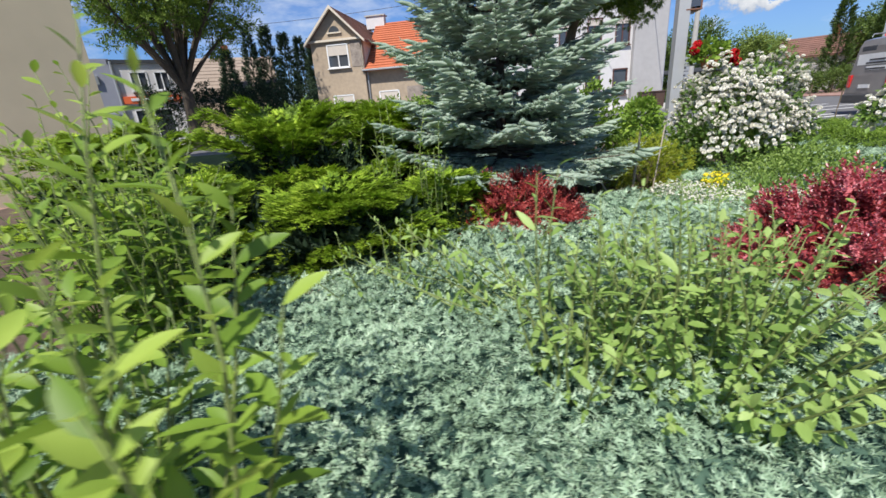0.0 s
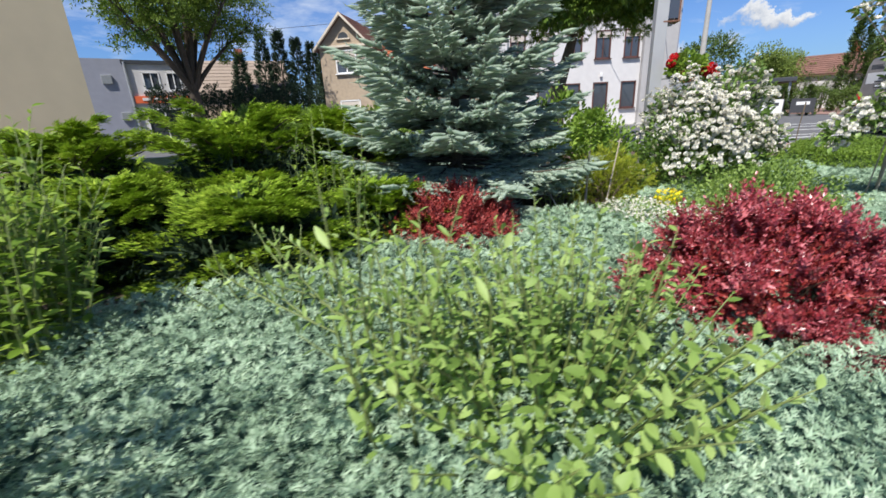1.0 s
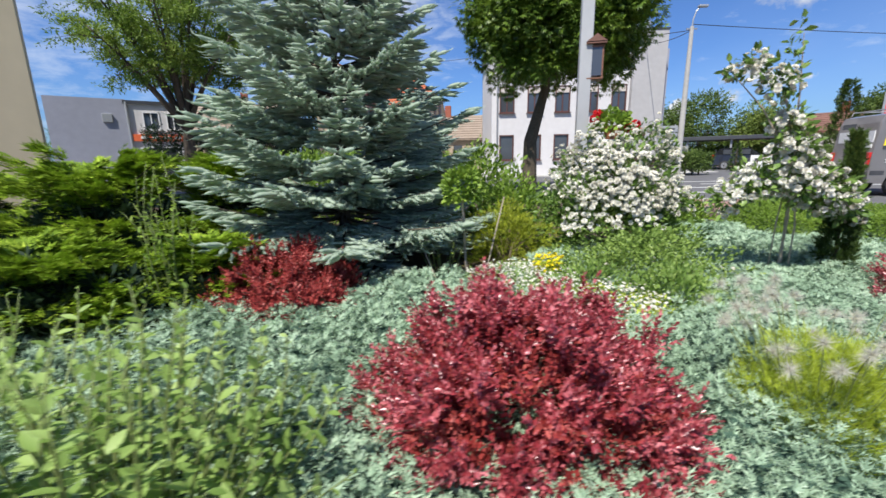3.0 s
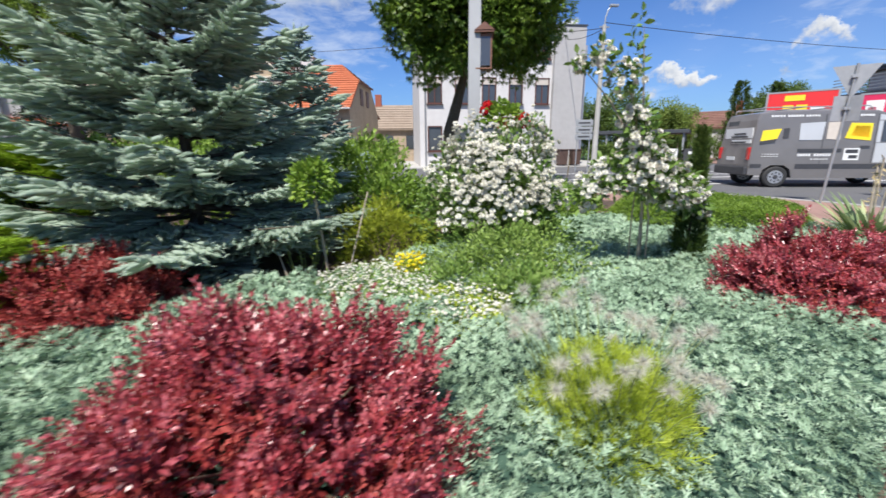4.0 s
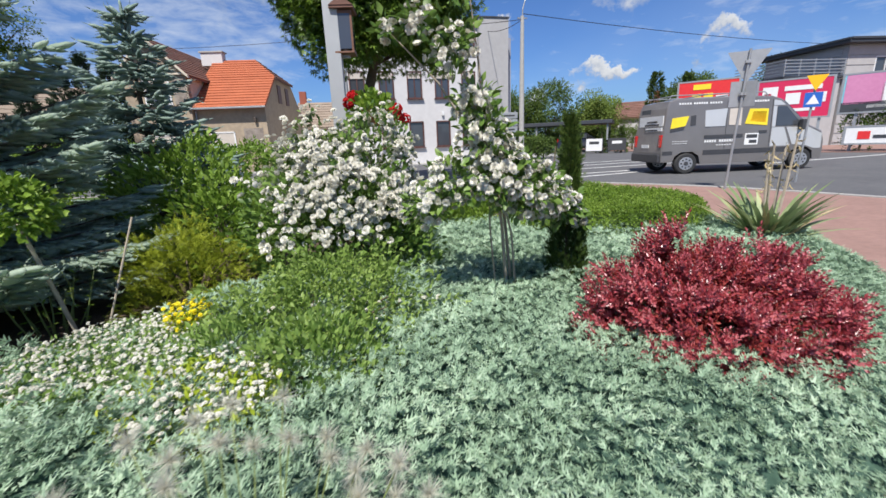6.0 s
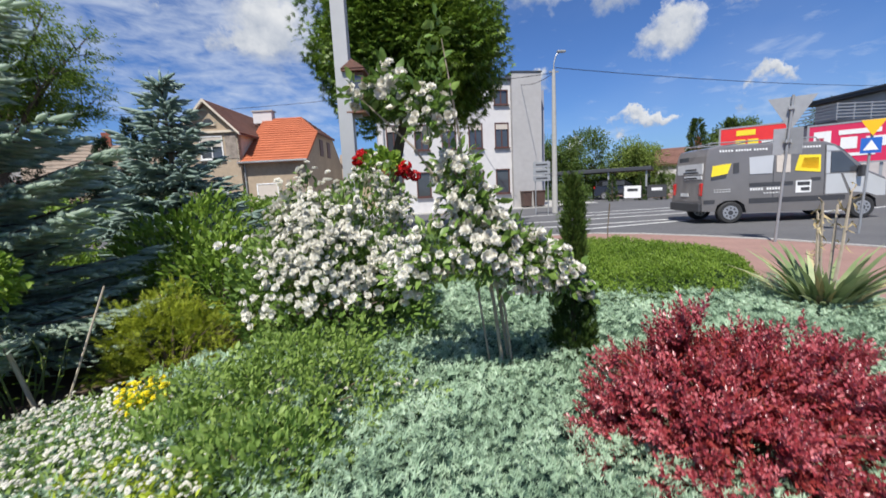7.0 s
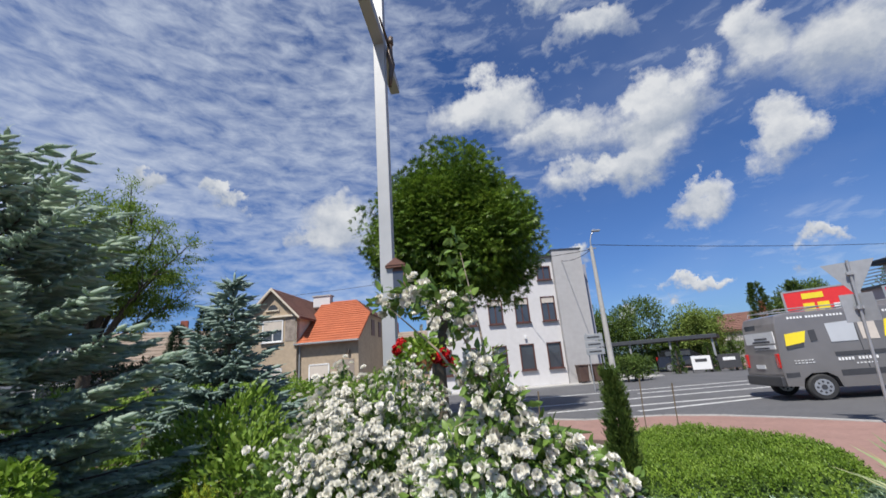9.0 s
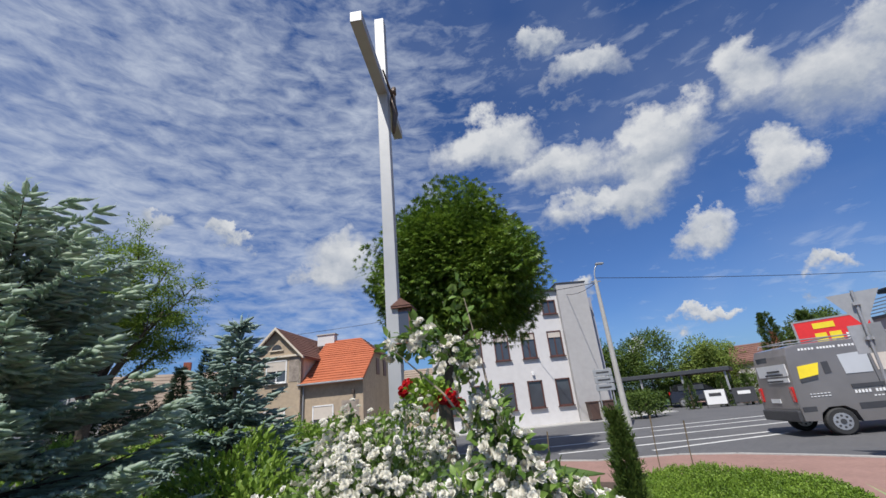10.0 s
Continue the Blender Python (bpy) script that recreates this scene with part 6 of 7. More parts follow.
W, Y = "sticker_white", "sticker_yellow"
billboard((23.76, 23.31), (25.75, 21.2), 2.5, 4.1, "poster_red", "red advertising billboard with yellow print", [(-0.1, 0.82, 0.3, 0.18, Y), (-0.18, 0.42, 0.16, 0.34, Y), (0.02, 0.42, 0.16, 0.34, Y), (0.25, 0.4, 0.2, 0.2, W)])
billboard((26.4, 20.5), (28.2, 18.1), 1.85, 3.75, "poster_crimson", "crimson advertising billboard with white print", [(-0.33, 0.55, 0.22, 0.6, W), (-0.36, 0.5, 0.1, 0.36, "poster_crimson"), (0.12, 0.78, 0.5, 0.12, W), (0.0, 0.5, 0.2, 0.3, W), (0.32, 0.5, 0.24, 0.26, W), (0.12, 0.2, 0.4, 0.08, W)])
billboard((28.45, 17.75), (31.6, 12.4), 1.95, 3.7, "poster_blue", "large light blue and pink billboard", [(-0.38, 0.6, 0.22, 0.78, "poster_pink"), (-0.25, 0.45, 0.06, 0.5, W), (0.0, 0.13, 1.0, 0.26, "dark_roof"), (-0.2, 0.13, 0.3, 0.08, W), (0.1, 0.65, 0.25, 0.3, W)])
billboard((28.3, 17.2), (29.4, 15.3), 0.45, 1.2, "sticker_white", "low white advertising banner on the fence", [(-0.2, 0.5, 0.2, 0.5, "poster_red"), (0.2, 0.4, 0.5, 0.2, "dark_roof")], False)
billboard((29.45, 15.2), (31.2, 12.2), 0.45, 1.25, "poster_crimson", "low crimson advertising banner on the fence", [(0.0, 0.5, 0.6, 0.3, W)], False)


def plate_sign(name, loc, lean, label, plates, height):
    ob = thing(name, loc, label, "road sign")
    part("pole", tube(bmesh.new(), [(0, 0, -0.1), (lean[0] * height, lean[1] * height, height)], [0.025, 0.025], 10), "metal_grey", ob)
    for nm, outline, z, turn, mat, edge in plates:
        m = pose(lean[0] * z, lean[1] * z, z, 0, 0, turn)
        p = part(nm, prism(bmesh.new(), outline, 0.04, 0.055, "y", m), mat, ob)
        if edge:
            inner = [(u * 0.72, v * 0.72) for u, v in outline]
            part(nm + "_face", prism(bmesh.new(), inner, 0.032, 0.0395, "y", m), edge, p)
        if nm == "blue_plate":
            part("crossing_mark", prism(bmesh.new(), [(-0.12, -0.10), (0.12, -0.10), (0.0, 0.12)], 0.0555, 0.060, "y", m), "white_paint", p, "white triangle")
        part("clamp", prism(bmesh.new(), [(-0.05, -0.03), (0.05, -0.03), (0.05, 0.03), (-0.05, 0.03)], -0.045, 0.038, "y", m), "metal_grey", p)


def tri(s):
    return [(-s / 2, s * 0.29), (0, -s * 0.577), (s / 2, s * 0.29)]


def square(w, h):
    return [(-w / 2, -h / 2), (w / 2, -h / 2), (w / 2, h / 2), (-w / 2, h / 2)]


plate_sign("road_sign", (11.77, 8.80, 0.05), (0.035, -0.035), "grey backs of a triangular sign and plates on a pole", [("triangle_plate", tri(0.74), 2.60, -45, "metal_grey", None), ("square_plate", square(0.44, 0.50), 1.98, -62, "metal_grey", None), ("square_plate", square(0.44, 0.50), 1.98, -28, "metal_grey", None)], 2.84)
plate_sign("road_sign", (14.55, 9.35, 0.0), (0.03, -0.02), "yellow give-way sign above a blue crossing sign", [("triangle_plate", tri(0.40), 2.36, 132, "sign_yellow", None), ("blue_plate", square(0.33, 0.33), 1.93, 132, "sign_blue", None)], 2.48)


def street_lamp():
    x, y = 12.98, 22.0
    ob = thing("street_lamp", (x, y, 0), "tapered concrete street lamp with a curved arm", "street lamp")
    part("pole", tube(bmesh.new(), [(0, 0, 0), (0, 0, 3.5), (0, 0, 7.1)], [0.15, 0.12, 0.085], 12), "concrete", ob)
    arm = part("arm", tube(bmesh.new(), [(0, 0, 6.9), (0.02, 0, 7.4), (0.12, -0.02, 7.75), (0.25, -0.04, 7.9)], [0.035, 0.032, 0.03, 0.028], 8), "metal_grey", ob)
    bm = bmesh.new()
    box(bm, (0.38, -0.06, 7.94), (0.42, 0.2, 0.1), bevel=0.03)
    part("lamp_head", bm, "metal_grey", arm)
    bm = boxes(((0, 0, 7.0), (0.5, 0.06, 0.06)))
    part("bracket", bm, "metal_grey", ob)
    return x, y


lx, ly = street_lamp()


def cable(a, b, sag):
    a, b = Vector(a), Vector(b)
    pts = [a.lerp(b, t) - Vector((0, 0, sag * 4 * t * (1 - t))) for t in np.linspace(0, 1, 25)]
    tagged(part("overhead_cable", tube(bmesh.new(), pts, [0.017] * 25, 5), "wire"), "thin black overhead cable between the poles", "cable", "overhead cables")


cable((lx, ly, 7.2), (57.8, 30.8, 8.3), 0.5)
cable((lx, ly, 6.95), (6.0, 32.0, 9.3), 0.3)
cable((lx, ly, 6.95), (13.6, 28.5, 8.0), 0.2)
cable((6.0, 34.0, 8.9), (-30.0, 42.0, 9.5), 0.7)


def info_board():
    ob = thing("direction_board", (11.95, 21.2, 0), "white direction board of three panels on posts", "road sign", turn=-18)
    for i in range(3):
        b = part("panel", boxes(((0, 0, 1.78 + 0.33 * i), (0.82, 0.04, 0.29)), bevel=0.008), "metal_grey", ob)
        part("print_bar", boxes(((0, -0.025, 1.78 + 0.33 * i), (0.55, 0.008, 0.07))), "plastic_dark", b)
    for s in (-0.3, 0.3):
        part("post", tube(bmesh.new(), [(s, 0.06, 0), (s, 0.06, 2.65)], [0.03, 0.03], 8), "metal_grey", ob)


info_board()
for x in (13.6, 14.5):
    ob = thing("wheelie_bin", (x, 27.85, 0.06), "brown plastic wheelie bin by the building", "bin", "wheelie bins")
    part("body", prism(bmesh.new(), [(-0.24, 0.08), (0.24, 0.08), (0.3, 1.0), (-0.3, 1.0)], -0.3, 0.3, "y"), "bin_brown", ob)
    part("lid", boxes(((0, 0, 1.04), (0.64, 0.68, 0.08)), bevel=0.02), "bin_brown", ob)
    for s in (-0.2, 0.2):
        part("wheel", tube(bmesh.new(), [(s - 0.03, 0.25, 0.1), (s + 0.03, 0.25, 0.1)], [0.1, 0.1], 12), "rubber", ob)


# ---- vehicles ----
def wheel(parent, x, y, r, w, rim):
    ty = part("wheel", tube(bmesh.new(), [(x, y - w / 2, r), (x, y - w / 2 + 0.03, r), (x, y + w / 2 - 0.03, r), (x, y + w / 2, r)], [r * 0.9, r, r, r * 0.9], 24), "rubber", parent, smooth=False)
    part("rim", tube(bmesh.new(), [(x, y - w / 2 - 0.006, r), (x, y - w / 2 + 0.02, r)], [r * 0.62, r * 0.66], 20), rim, ty)
    part("hub", tube(bmesh.new(), [(x, y - w / 2 - 0.02, r), (x, y, r)], [r * 0.2, r * 0.25], 10), "plastic_dark", ty)
    for k in range(8):
        a = k * math.pi / 4
        part("rim_hole", tube(bmesh.new(), [(x + r * 0.42 * math.cos(a), y - w / 2 - 0.009, r + r * 0.42 * math.sin(a)), (x + r * 0.42 * math.cos(a), y, r + r * 0.42 * math.sin(a))], [r * 0.09, r * 0.09], 8), "plastic_dark", ty)


def van():
    """Local: x ahead, the near side at y = -1, rear axle at x = 0."""
    ob = thing("van", (14.62, 13.56, 0.0), "grey panel van with advertising print, standing at the junction", "van", turn=-12.5)
    ob.scale = (1.03, 0.935, 0.935)
    side = [(-0.93, 0.42), (-0.95, 0.75), (-0.9, 1.3), (-0.8, 2.2), (-0.7, 2.42), (-0.4, 2.48), (1.6, 2.5), (2.55, 2.47), (2.85, 2.36), (3.72, 1.52), (4.35, 1.28), (4.48, 1.05), (4.52, 0.6), (4.45, 0.38), (4.05, 0.34), (3.98, 0.62), (3.78, 0.76), (3.5, 0.76), (3.28, 0.62), (3.2, 0.32), (0.45, 0.32), (0.38, 0.6), (0.18, 0.74), (-0.18, 0.74), (-0.38, 0.6), (-0.44, 0.4)]
    bm = prism(bmesh.new(), side, -0.98, 0.98, "y")
    for v in bm.verts:
        if v.co.z > 1.2:
            v.co.y *= 1 - 0.075 * (v.co.z - 1.2) / 1.3
    es = [e for e in bm.edges if abs(e.verts[0].co.y - e.verts[1].co.y) < 0.2 and min(e.verts[0].co.z, e.verts[1].co.z) > 0.9]
    bmesh.ops.bevel(bm, geom=es, offset=0.07, segments=3, profile=0.6, affect="EDGES")
    body = part("body", bm, "van_paint", ob)
    for x in (0.0, 3.64):
        for s in (-1, 1):
            wheel(ob, x, s * 0.88, 0.35, 0.22, "steel_rim")

    def panel(name, pts, mat, label="", y=-0.985, parent=None):
        def inset(z):
            return 0.98 * (1 - (0.075 * (z - 1.2) / 1.3 if z > 1.2 else 0)) + 0.006
        b = bmesh.new()
        f = [b.verts.new((x, -inset(z), z)) for x, z in pts]
        g = [b.verts.new((x, -inset(z) + 0.012, z)) for x, z in pts]
        n = len(pts)
        b.faces.new(f)
        b.faces.new(g[::-1])
        for i in range(n):
            b.faces.new((f[i], g[i], g[(i + 1) % n], f[(i + 1) % n]))
        bmesh.ops.recalc_face_normals(b, faces=b.faces)
        return part(name, b, mat, parent or body, label)

    panel("side_window", [(2.72, 1.5), (3.55, 1.5), (3.0, 2.12), (2.72, 2.12)], "pane")
    panel("front_wing", [(3.3, 0.86), (3.75, 0.8), (4.02, 0.7), (4.4, 0.7), (4.36, 1.18), (3.75, 1.42), (3.05, 1.44)], "van_silver", "pale silver front wing")
    panel("front_door", [(2.6, 0.82), (3.22, 0.82), (2.98, 1.44), (2.6, 1.44)], "van_silver", "pale silver lower front door")
    panel("door_pillar", [(2.59, 1.46), (2.70, 1.46), (2.70, 2.14), (2.59, 2.14)], "van_silver")
    panel("roof_corner", [(2.59, 2.16), (2.96, 2.16), (2.80, 2.30), (2.59, 2.34)], "van_silver")
    panel("rub_strip", [(0.5, 0.62), (3.15, 0.62), (3.15, 0.78), (0.5, 0.78)], "plastic_dark")
    panel("rub_strip", [(-0.88, 0.66), (-0.46, 0.66), (-0.46, 0.78), (-0.88, 0.78)], "plastic_dark")
    panel("door_seam", [(1.15, 0.8), (1.17, 0.8), (1.17, 2.36), (1.15, 2.36)], "plastic_dark")
    panel("door_seam", [(2.55, 0.8), (2.57, 0.8), (2.57, 2.36), (2.55, 2.36)], "plastic_dark")
    panel("door_handle", [(2.2, 1.28), (2.45, 1.28), (2.45, 1.36), (2.2, 1.36)], "plastic_dark")
    panel("print_yellow", [(-0.62, 1.52), (-0.12, 1.60), (-0.02, 1.92), (-0.56, 1.86)], "sticker_yellow", "yellow printed machine picture")
    panel("print_tracks", [(-0.62, 1.42), (-0.16, 1.48), (-0.14, 1.585), (-0.62, 1.505)], "plastic_dark")
    panel("print_frame", [(0.04, 1.6), (0.2, 1.62), (0.2, 1.94), (0.04, 1.92)], "plastic_dark")
    panel("print_white", [(0.5, 1.55), (1.12, 1.55), (1.16, 2.12), (0.48, 2.08)], "van_silver", "pale printed container picture")
    panel("print_white", [(1.24, 1.58), (1.62, 1.55), (1.62, 2.12), (1.24, 2.1)], "shutter", "pale printed machine picture")
    panel("print_yellow", [(1.74, 1.60), (2.44, 1.52), (2.44, 2.06), (1.86, 2.08)], "sticker_yellow", "yellow printed frame picture")
    panel("print_yellow_inner", [(1.9, 1.68), (2.38, 1.62), (2.38, 1.98), (1.98, 1.99)], "sign_yellow", parent=None)
    panel("print_box", [(1.78, 0.90), (2.2, 0.90), (2.2, 1.28), (1.78, 1.28)], "sticker_white")
    panel("print_box_inner", [(1.82, 1.12), (2.16, 1.12), (2.16, 1.24), (1.82, 1.24)], "plastic_dark")
    panel("print_box_inner", [(1.92, 0.95), (2.16, 0.95), (2.16, 1.06), (1.92, 1.06)], "plastic_dark")
    panel("trim_strip", [(0.5, 1.17), (1.7, 1.17), (1.7, 1.27), (0.5, 1.27)], "plastic_dark")
    for x0, x1, z0, z1 in ((-0.35, 0.05, 2.29, 2.35), (0.1, 0.55, 2.29, 2.35), (0.6, 1.0, 2.29, 2.35), (1.9, 2.45, 2.29, 2.35), (0.52, 0.9, 1.03, 1.11), (0.98, 1.45, 1.03, 1.11), (0.9, 1.4, 0.92, 0.95), (-0.5, 0.0, 1.02, 1.04), (-0.5, 0.0, 1.09, 1.11)):
        count = max(1, int((x1 - x0) / 0.075))
        for k in range(count):
            a = x0 + k * (x1 - x0) / count
            panel("letter_bar", [(a, z0), (a + 0.05, z0), (a + 0.05, z1), (a, z1)], "sticker_white")
    lamp = boxes(((-0.9, -0.86, 1.12), (0.14, 0.16, 0.42)), bevel=0.03)
    part("tail_lamp", lamp, "tail_red", body, "red tail lamp")
    part("tail_lamp", boxes(((-0.9, 0.86, 1.12), (0.14, 0.16, 0.42)), bevel=0.03), "tail_red", body, "red tail lamp")
    part("bumper", boxes(((-0.98, 0, 0.55), (0.16, 1.9, 0.3)), bevel=0.05), "plastic_dark", body)
    part("front_bumper", boxes(((4.5, 0, 0.52), (0.16, 1.84, 0.34)), bevel=0.06), "plastic_dark", body)
    part("rear_label", boxes(((-0.862, -0.05, 1.80), (0.03, 1.6, 0.34))), "sticker_white", body, "white printed label on the rear door")
    part("rear_label", boxes(((-0.895, -0.3, 1.52), (0.03, 1.1, 0.12))), "sticker_white", body, "white printed label on the rear door")
    for z, w in ((1.78, 0.4), (1.68, 0.55), (1.5, 0.5)):
        part("letter_bar", boxes(((-0.885 - (1.78 - z) * 0.08, -0.15, z), (0.02, w * 1.7, 0.05))), "plastic_dark", body)
    part("number_plate", boxes(((-0.955, 0.1, 0.95), (0.02, 0.5, 0.12))), "sticker_white", body)
    part("rear_window", boxes(((-0.80, 0.42, 2.12), (0.03, 0.62, 0.2))), "pane", body)
    part("windscreen", prism(bmesh.new(), [(2.95, 2.3), (3.72, 1.56), (3.75, 1.58), (2.98, 2.32)], -0.82, 0.82, "y"), "pane", body)
    part("mirror", boxes(((3.45, -1.1, 1.5), (0.12, 0.18, 0.36)), bevel=0.04), "plastic_dark", body)
    for y in (-0.72, 0.72):
        part("roof_bar", tube(bmesh.new(), [(-0.6, y, 2.5), (-0.55, y, 2.6), (2.4, y, 2.62), (2.5, y, 2.5)], [0.018] * 4, 6), "metal_grey", body)
    for x in (-0.4, 0.6, 1.6):
        part("cross_bar", tube(bmesh.new(), [(x, -0.72, 2.6), (x, 0.72, 2.6)], [0.018] * 2, 6), "metal_grey", body)


    # a short rear overhang
    for ch in ob.children_recursive:
        for v in ch.data.vertices:
            if v.co.x < -0.45:
                v.co.x = -0.45 + (v.co.x + 0.45) * 0.75
            elif v.co.x > 3.98:
                v.co.x = 3.98 + (v.co.x - 3.98) * 0.6


van()


def parked_suv():
    ob = thing("parked_car", (23.4, 34.6, 0.0), "black estate car parked before the carport", "car", turn=-35)
    side = [(-1.0, 0.35), (-1.02, 0.9), (-0.85, 1.15), (-0.6, 1.62), (0.4, 1.7), (1.3, 1.62), (2.1, 1.08), (3.1, 0.95), (3.3, 0.7), (3.3, 0.35)]
    bm = prism(bmesh.new(), side, -0.88, 0.88, "y")
    for v in bm.verts:
        if v.co.z > 1.05:
            v.co.y *= 0.82
    part("body", bm, "car_black", ob)
    part("rear_window", boxes(((-0.86, 0, 1.38), (0.06, 1.2, 0.36))), "pane", ob)
    part("side_window", boxes(((0.5, -0.76, 1.35), (1.7, 0.06, 0.34))), "pane", ob)
    for s in (-1, 1):
        part("tail_lamp", boxes(((-1.0, s * 0.72, 1.0), (0.08, 0.2, 0.3)), bevel=0.02), "tail_red", ob)
        for x in (-0.2, 2.4):
            wheel(ob, x, s * 0.78, 0.33, 0.2, "steel_rim")
    part("number_plate", boxes(((-1.04, 0, 0.7), (0.02, 0.5, 0.12))), "sticker_white", ob)


parked_suv()


def carport():
    ob = thing("carport", (23.6, 37.2, 0), "low carport with a wide dark flat roof", "carport", turn=-38)
    part("roof", boxes(((0, 0, 2.45), (9.5, 5.0, 0.3)), bevel=0.03), "dark_roof", ob)
    for x in (-4.4, -1.5, 1.5, 4.4):
        for y in (-2.2, 2.2):
            part("post", boxes(((x, y, 1.15), (0.14, 0.14, 2.3))), "metal_grey", ob)


carport()
for (x, y), t, mat, lab in (((22.6, 29.9), -35, "sticker_white", "white notice board on the ground by the hedge"), ((24.0, 29.1), -30, "plastic_dark", "dark printed notice board on the ground by the hedge")):
    ob = thing("notice_board", (x, y, 0), lab, "board", "notice boards", turn=t)
    part("panel", boxes(((0, 0, 0.65), (1.15, 0.05, 0.9))), mat, ob)
    part("frame", boxes(((-0.6, 0, 0.55), (0.06, 0.08, 1.1)), ((0.6, 0, 0.55), (0.06, 0.08, 1.1))), "plastic_dark", ob)
    part("print_bar", boxes(((0, -0.03, 0.8), (0.7, 0.01, 0.2))), "plastic_dark" if mat == "sticker_white" else "sticker_white", ob)


# ---- far trees ----
def broad_tree(name, base, crown_c, r, n, leaf, mat, label, trunk=0.3, bend=(0.3, 0.0), fill=0.5, limbs=9, form=None, low=-0.85, lobes=26):
    """A tree: a bent, tapered trunk with limbs, and a crown built of lobes of many leaves, uneven, with gaps."""
    ob = thing(name, base, label, "tree")
    b, c = Vector(base), Vector(crown_c)
    top = c - b
    bm = bmesh.new()
    tube(bm, [(0, 0, -0.1), (bend[0], bend[1], top.z * 0.3), tuple(top * 0.6 + Vector((0, 0, 0))), tuple(top + Vector((0, 0, r[2] * 0.3)))], [trunk, trunk * 0.8, trunk * 0.5, trunk * 0.12], 10)
    for k in range(limbs):
        a = k * 2.4
        e = top + Vector((r[0] * 0.75 * math.cos(a), r[1] * 0.75 * math.sin(a), r[2] * (0.65 * math.sin(k * 1.7))))
        s = top * 0.62
        tube(bm, [tuple(s), tuple((s + e) / 2 + Vector((0, 0, 0.12 * r[2]))), tuple(e)], [trunk * 0.3, trunk * 0.17, trunk * 0.05], 6)
    part("trunk", bm, "bark", ob)
    q = unit(rng.normal(size=(lobes, 3)))
    q[:, 2] = np.where(q[:, 2] < low, -q[:, 2], q[:, 2])
    cores = q * np.array(r) * rng.uniform(0.42, 0.82, (lobes, 1))
    size = np.array(r).mean() * rng.uniform(0.24, 0.40, lobes) * (1.0 if lobes < 100 else 0.82)
    per = n // lobes
    P, D = [], []
    for co, s in zip(cores, size):
        u = unit(rng.normal(size=(per, 3)))
        P.append(np.array(top) + co + u * (s * (1 - fill * rng.random(per) ** 2))[:, None])
        D.append(u + 0.5 * unit(co[None]) + rng.normal(0, 0.4, (per, 3)) + np.array([0, 0, -0.15]))
    P, D = np.concatenate(P), np.concatenate(D)
    np_mesh("crown", *scatter(form or leaf_form(0.5), frames_along(D, flat=0.55), P, rng.uniform(*leaf, len(P))), mat, ob)
    return ob


def airy_tree(name, base, height, spread, mat, label):
    """An open tree: forked limbs that rise and spread, thin branches, and loose tufts of small leaves with much sky between."""
    r = np.random.default_rng(19)
    ob = thing(name, base, label, "tree")
    bm = bmesh.new()
    fork = np.array([0.1, 0.0, height * 0.24])
    tube(bm, [(0, 0, -0.1), (0.1, 0, height * 0.15), tuple(fork)], [0.36, 0.3, 0.26], 10)
    P, D = [], []
    for i in range(17):
        a, up = i * 2.4, 1.0 - 1.25 * (i + 0.5) / 17
        wide = math.sqrt(1 - up * up) * r.uniform(0.85, 1.1)
        end = np.array([spread * wide * math.cos(a), spread * wide * math.sin(a), height * (0.62 + 0.37 * up)])
        knee = fork + (end - fork) * np.array([0.35, 0.35, 0.55])
        ts = np.linspace(0, 1, 6)[:, None]
        limb = (1 - ts) ** 2 * fork + 2 * ts * (1 - ts) * knee + ts ** 2 * end
        tube(bm, [tuple(p) for p in limb], np.linspace(0.15, 0.02, 6), 6)
        for k in range(13):
            t = 0.42 + 0.58 * (k + r.random()) / 13
            p = (1 - t) ** 2 * fork + 2 * t * (1 - t) * knee + t * t * end
            d = unit(unit(end - fork) * 0.6 + r.normal(0, 0.75, 3) * np.array([1, 1, 0.6]) + np.array([0, 0, 0.12]))
            L = r.uniform(0.8, 1.9) * (1.15 - 0.4 * t)
            tip = p + d * L
            tube(bm, [tuple(p), tuple((p + tip) / 2 + np.array([0, 0, 0.1])), tuple(tip)], [0.035, 0.02, 0.006], 5)
            n = 42
            u = r.uniform(0.25, 1.08, (n, 1))
            P.append(p + d * L * u + r.normal(0, 0.26, (n, 3)) * np.array([1, 1, 0.5]))
            D.append(d + r.normal(0, 0.7, (n, 3)) - np.array([0, 0, 0.1]))
    P, D = np.concatenate(P), np.concatenate(D)
    np_mesh("crown", *scatter(shoot(6, 75, 0.5, 0.4, 0.1, seed=9), frames_along(D, flat=0.4), P, r.uniform(0.26, 0.44, len(P))), mat, ob)
    part("trunk", bm, "bark", ob)
    return ob


def palmate():
    """A horse-chestnut leaf: five leaflets from one point."""
    pairs = []
    for a in (-70, -35, 0, 35, 70):
        t = np.array([[math.cos(radians(a)), math.sin(radians(a)), 0], [-math.sin(radians(a)), math.cos(radians(a)), 0], [0, 0, 1.0]]).T
        v, f = np.array([(-0.13, 0.45, 0.02), (0.0, 0.0, 0.0), (0.13, 0.55, 0.02), (0.0, 1.0, -0.18)]), np.array([(0, 1, 2), (0, 2, 3)])
        pairs.append((v @ t.T * (1 - 0.25 * abs(a) / 70), f))
    return merged(*pairs)


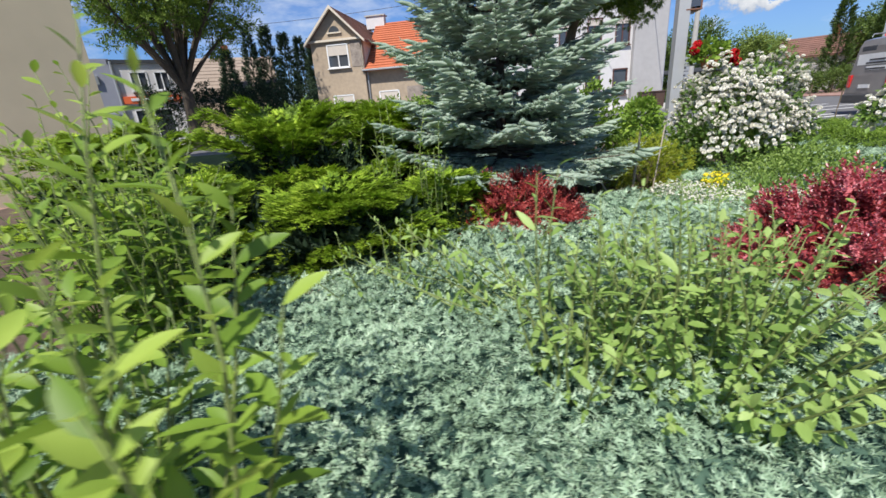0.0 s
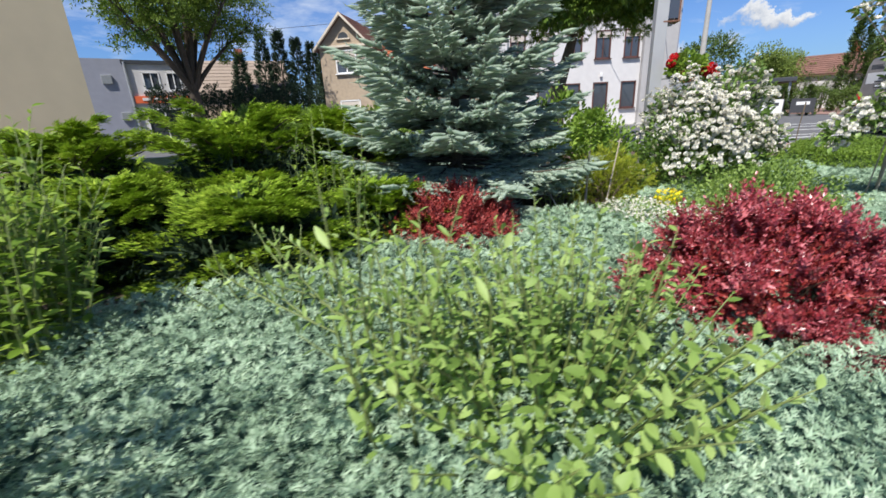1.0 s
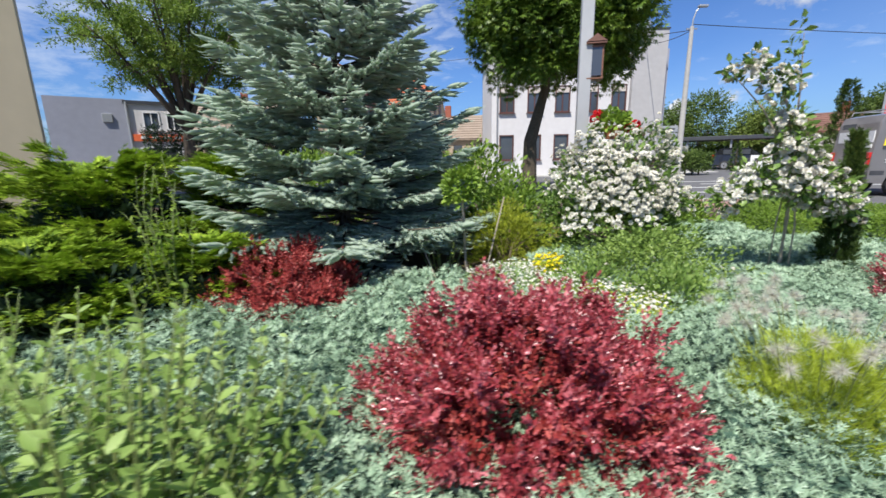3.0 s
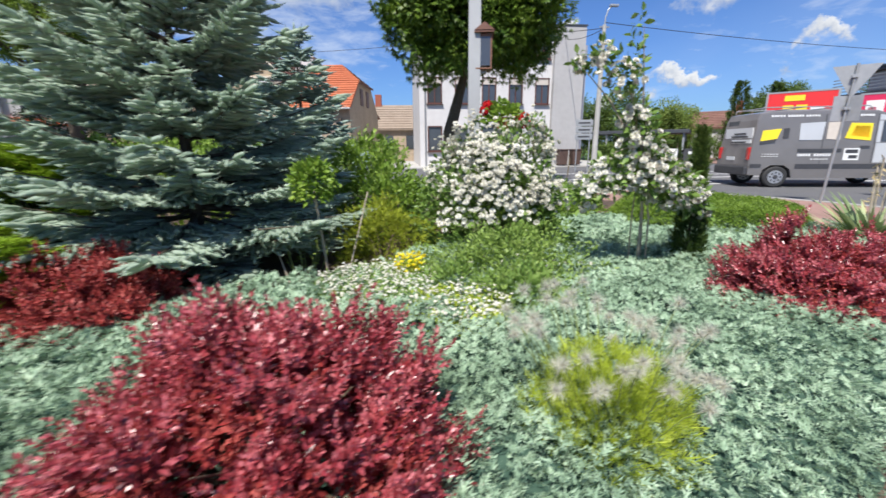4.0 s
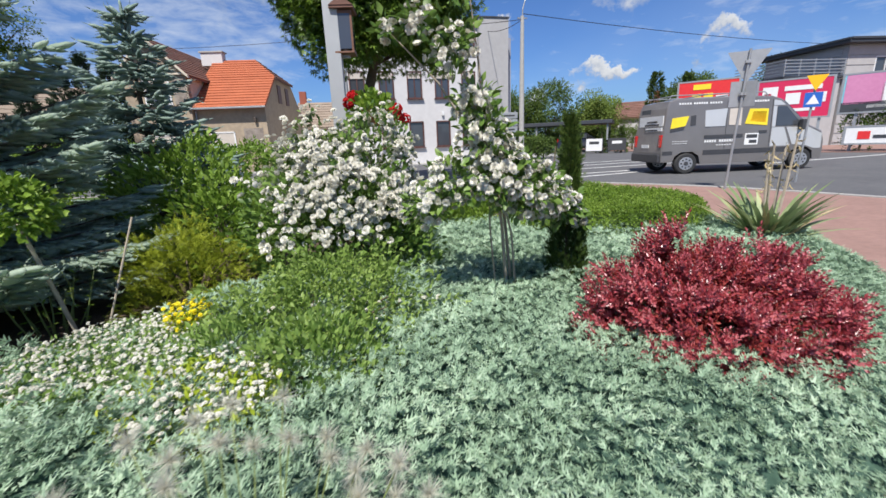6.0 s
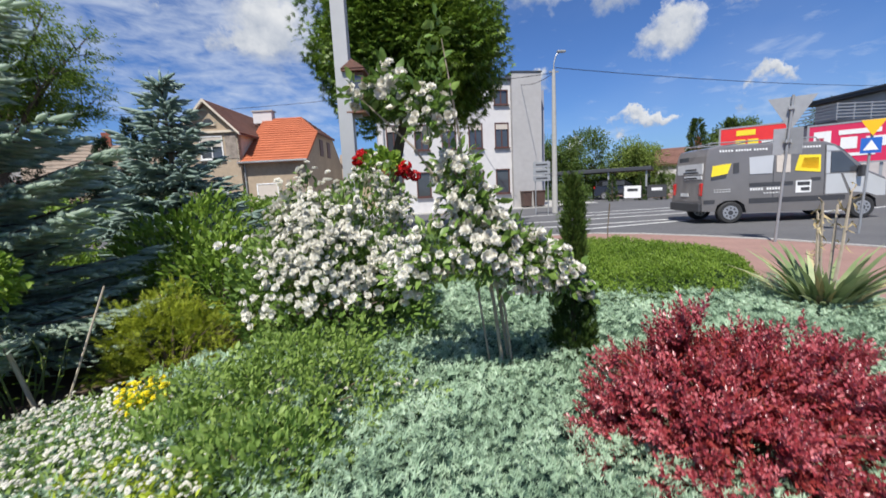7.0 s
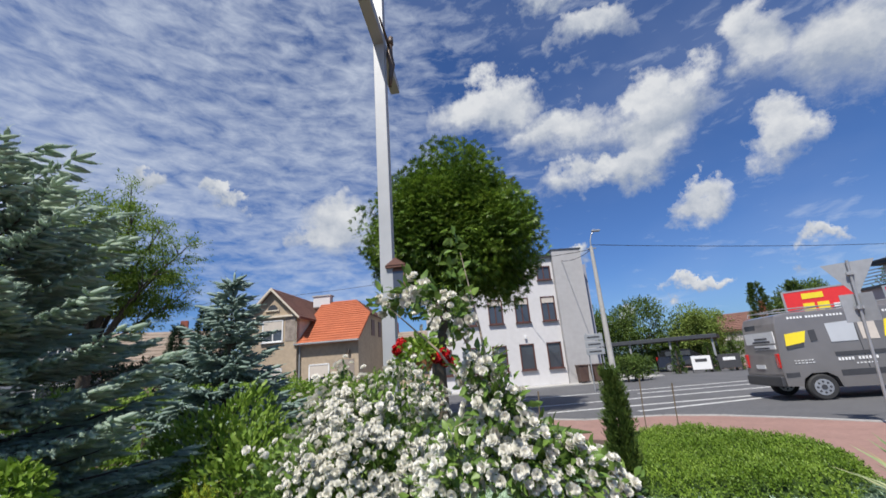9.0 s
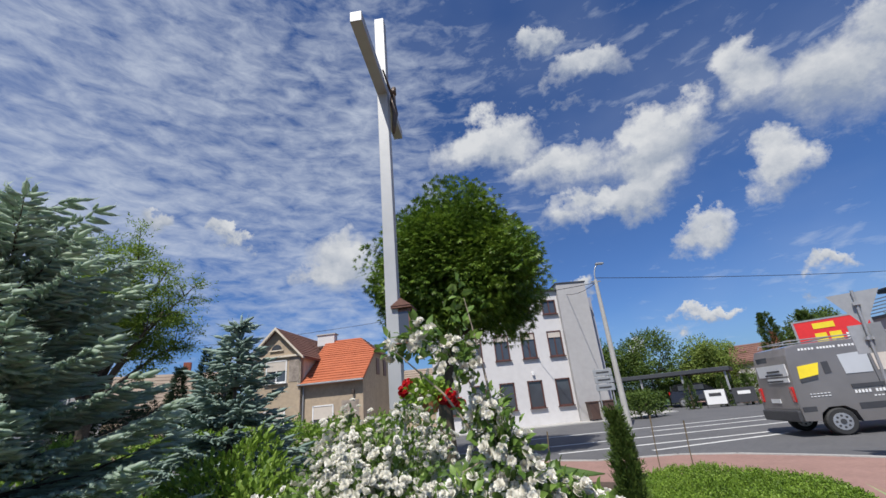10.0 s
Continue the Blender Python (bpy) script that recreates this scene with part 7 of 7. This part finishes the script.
broad_tree("chestnut_tree", (4.4, 15.1, 0.07), (5.2, 15.2, 5.86), (3.3, 3.1, 3.12), 36000, (0.12, 0.21), "f_chestnut", "dense round-crowned chestnut tree with a leaning trunk", 0.27, (0.0, 0.0), form=palmate(), lobes=150)
airy_tree("ash_tree", (-12.9, 23.4, 0.0), 12.0, 4.2, "f_ash", "tall airy broadleaf tree with dark forked limbs and feathery leaves")
for x, y, z, r, mat, lab in ((22.0, 46.0, 3.4, 3.4, "f_far_tree", "rounded green tree behind the carport"), (27.2, 45.6, 3.8, 3.6, "f_far_tree", "broad green tree behind the carport"), (31.5, 44.0, 2.6, 3.2, "f_willow", "pale green willow behind the carport"), (35.0, 46.5, 2.8, 3.0, "f_willow", "pale green weeping willow in the distance"), (39.0, 38.0, 4.6, 2.6, "f_far_tree", "loose green tree behind the billboards"), (48, 36, 4, 4, "f_far_tree", "green tree behind the grey building"), (17.5, 50, 3.0, 3.2, "f_far_tree", "green tree behind the white building")):
    broad_tree("far_tree", (x, y, 0), (x, y, z), (r, r * 0.8, r), 2600, (0.36, 0.58), mat, lab, 0.22, form=shoot(5, 75, 0.55, 0.5, 0.1, seed=4), lobes=22)


def columnar(name, x, y, h, r, mat, label, n=1000, size=(0.3, 0.52), blunt=0.5):
    ob = thing(name, (x, y, 0), label, "tree")
    z = rng.random(n) * h
    rad = r * (1 - z / h) ** blunt * rng.uniform(0.55, 1.12, n)
    a = rng.uniform(0, 2 * math.pi, n)
    p = np.stack([rad * np.cos(a), rad * np.sin(a), z], 1)
    d = np.stack([np.cos(a), np.sin(a), 0.7 * np.ones(n)], 1) + rng.normal(0, 0.25, (n, 3))
    np_mesh("crown", *scatter(flat_spray(4, 91, 0.25, 0.5), frames_along(d), p, rng.uniform(*size, n)), mat, ob)
    part("trunk", tube(bmesh.new(), [(0, 0, -0.1), (0, 0, h * 0.9)], [0.1, 0.02], 6), "bark", ob)


for x, y, h, r in ((31.1, 33.8, 6.3, 0.95), (33.0, 32.4, 6.0, 0.9)):
    columnar("cypress", x, y, h, r, "f_thuja", "tall dark columnar cypress")
for x, y in ((21.4, 30.6), (23.3, 30.0), (24.6, 29.4)):
    columnar("cypress", x, y, 1.9, 0.42, "f_thuja", "small clipped conical thuja by the notice boards", 500, (0.12, 0.22), 0.7)
for i, (x, y, h) in enumerate(((-14.6, 37.5, 7.9), (-13.4, 38.2, 8.3), (-12.1, 38.6, 7.6), (-10.9, 38.9, 7.3), (-16.4, 37.0, 6.4), (-5.6, 36.0, 6.6), (-7.5, 37.0, 6.2), (-9.6, 38.0, 6.9))):
    columnar("dark_spruce", x, y, h, 1.0, "f_dark_conifer", "slender dark conifer in a distant row", 800, (0.38, 0.62), 0.75)


def tall_hedge(a, b, h, w, n, mat, label):
    a, b = np.array(a, float), np.array(b, float)
    d = unit(b - a)
    s = np.array([-d[1], d[0]])
    ob = thing("tall_hedge", (*a, 0), label, "hedge")
    t, u, z = rng.random(n), rng.uniform(-1, 1, n), h * np.sqrt(rng.random(n))
    z *= 1 + 0.1 * np.sin(t * 40)
    p = np.concatenate([(b - a)[None] * t[:, None] + s[None] * (w * u)[:, None], z[:, None]], 1)
    out = np.concatenate([s[None] * u[:, None] * 1.5, 0.4 * np.ones((n, 1))], 1) + rng.normal(0, 0.5, (n, 3))
    np_mesh("foliage", *scatter(shoot(6, 65, 0.55, 0.5, 0.1, seed=33), frames_along(out), p, rng.uniform(0.2, 0.36, n)), mat, ob)
    L = np.linalg.norm(b - a)
    for i in range(max(3, int(L / 1.5))):
        q = (b - a) * (i + 0.5) / max(3, int(L / 1.5))
        part("trunk", tube(bmesh.new(), [(*q, -0.1), (*q, h * 0.5), (*(q + s * 0.1), h * 0.85)], [0.06, 0.04, 0.01], 6), "bark", ob)
    return ob


tall_hedge((-16, 24.5), (-7.2, 27.5), 3.1, 0.8, 3200, "f_dark_conifer", "dark tall conifer hedge beside the old house")
tall_hedge((17.2, 40.5), (30.5, 31.8), 1.7, 0.6, 3600, "f_far_tree", "green hedge along the car park")
tall_hedge((15.3, 26.0), (17.2, 27.2), 1.25, 0.5, 900, "f_far_tree", "green hedge beside the building")
tall_hedge((29.0, 17.9), (32.4, 12.2), 1.9, 0.4, 1500, "f_far_tree", "green hedge behind the banners")
tall_hedge((-6.0, 13.5), (2.6, 16.5), 1.4, 0.8, 2600, "f_shrub", "loose green shrubs before the old house")
tall_hedge((34, 43), (46, 36), 3.2, 1.2, 2500, "f_far_tree", "wild green bushes in the distance")
tall_hedge((-40, 34), (-20, 40), 4.0, 1.5, 2500, "f_far_tree", "green bushes behind the shop")
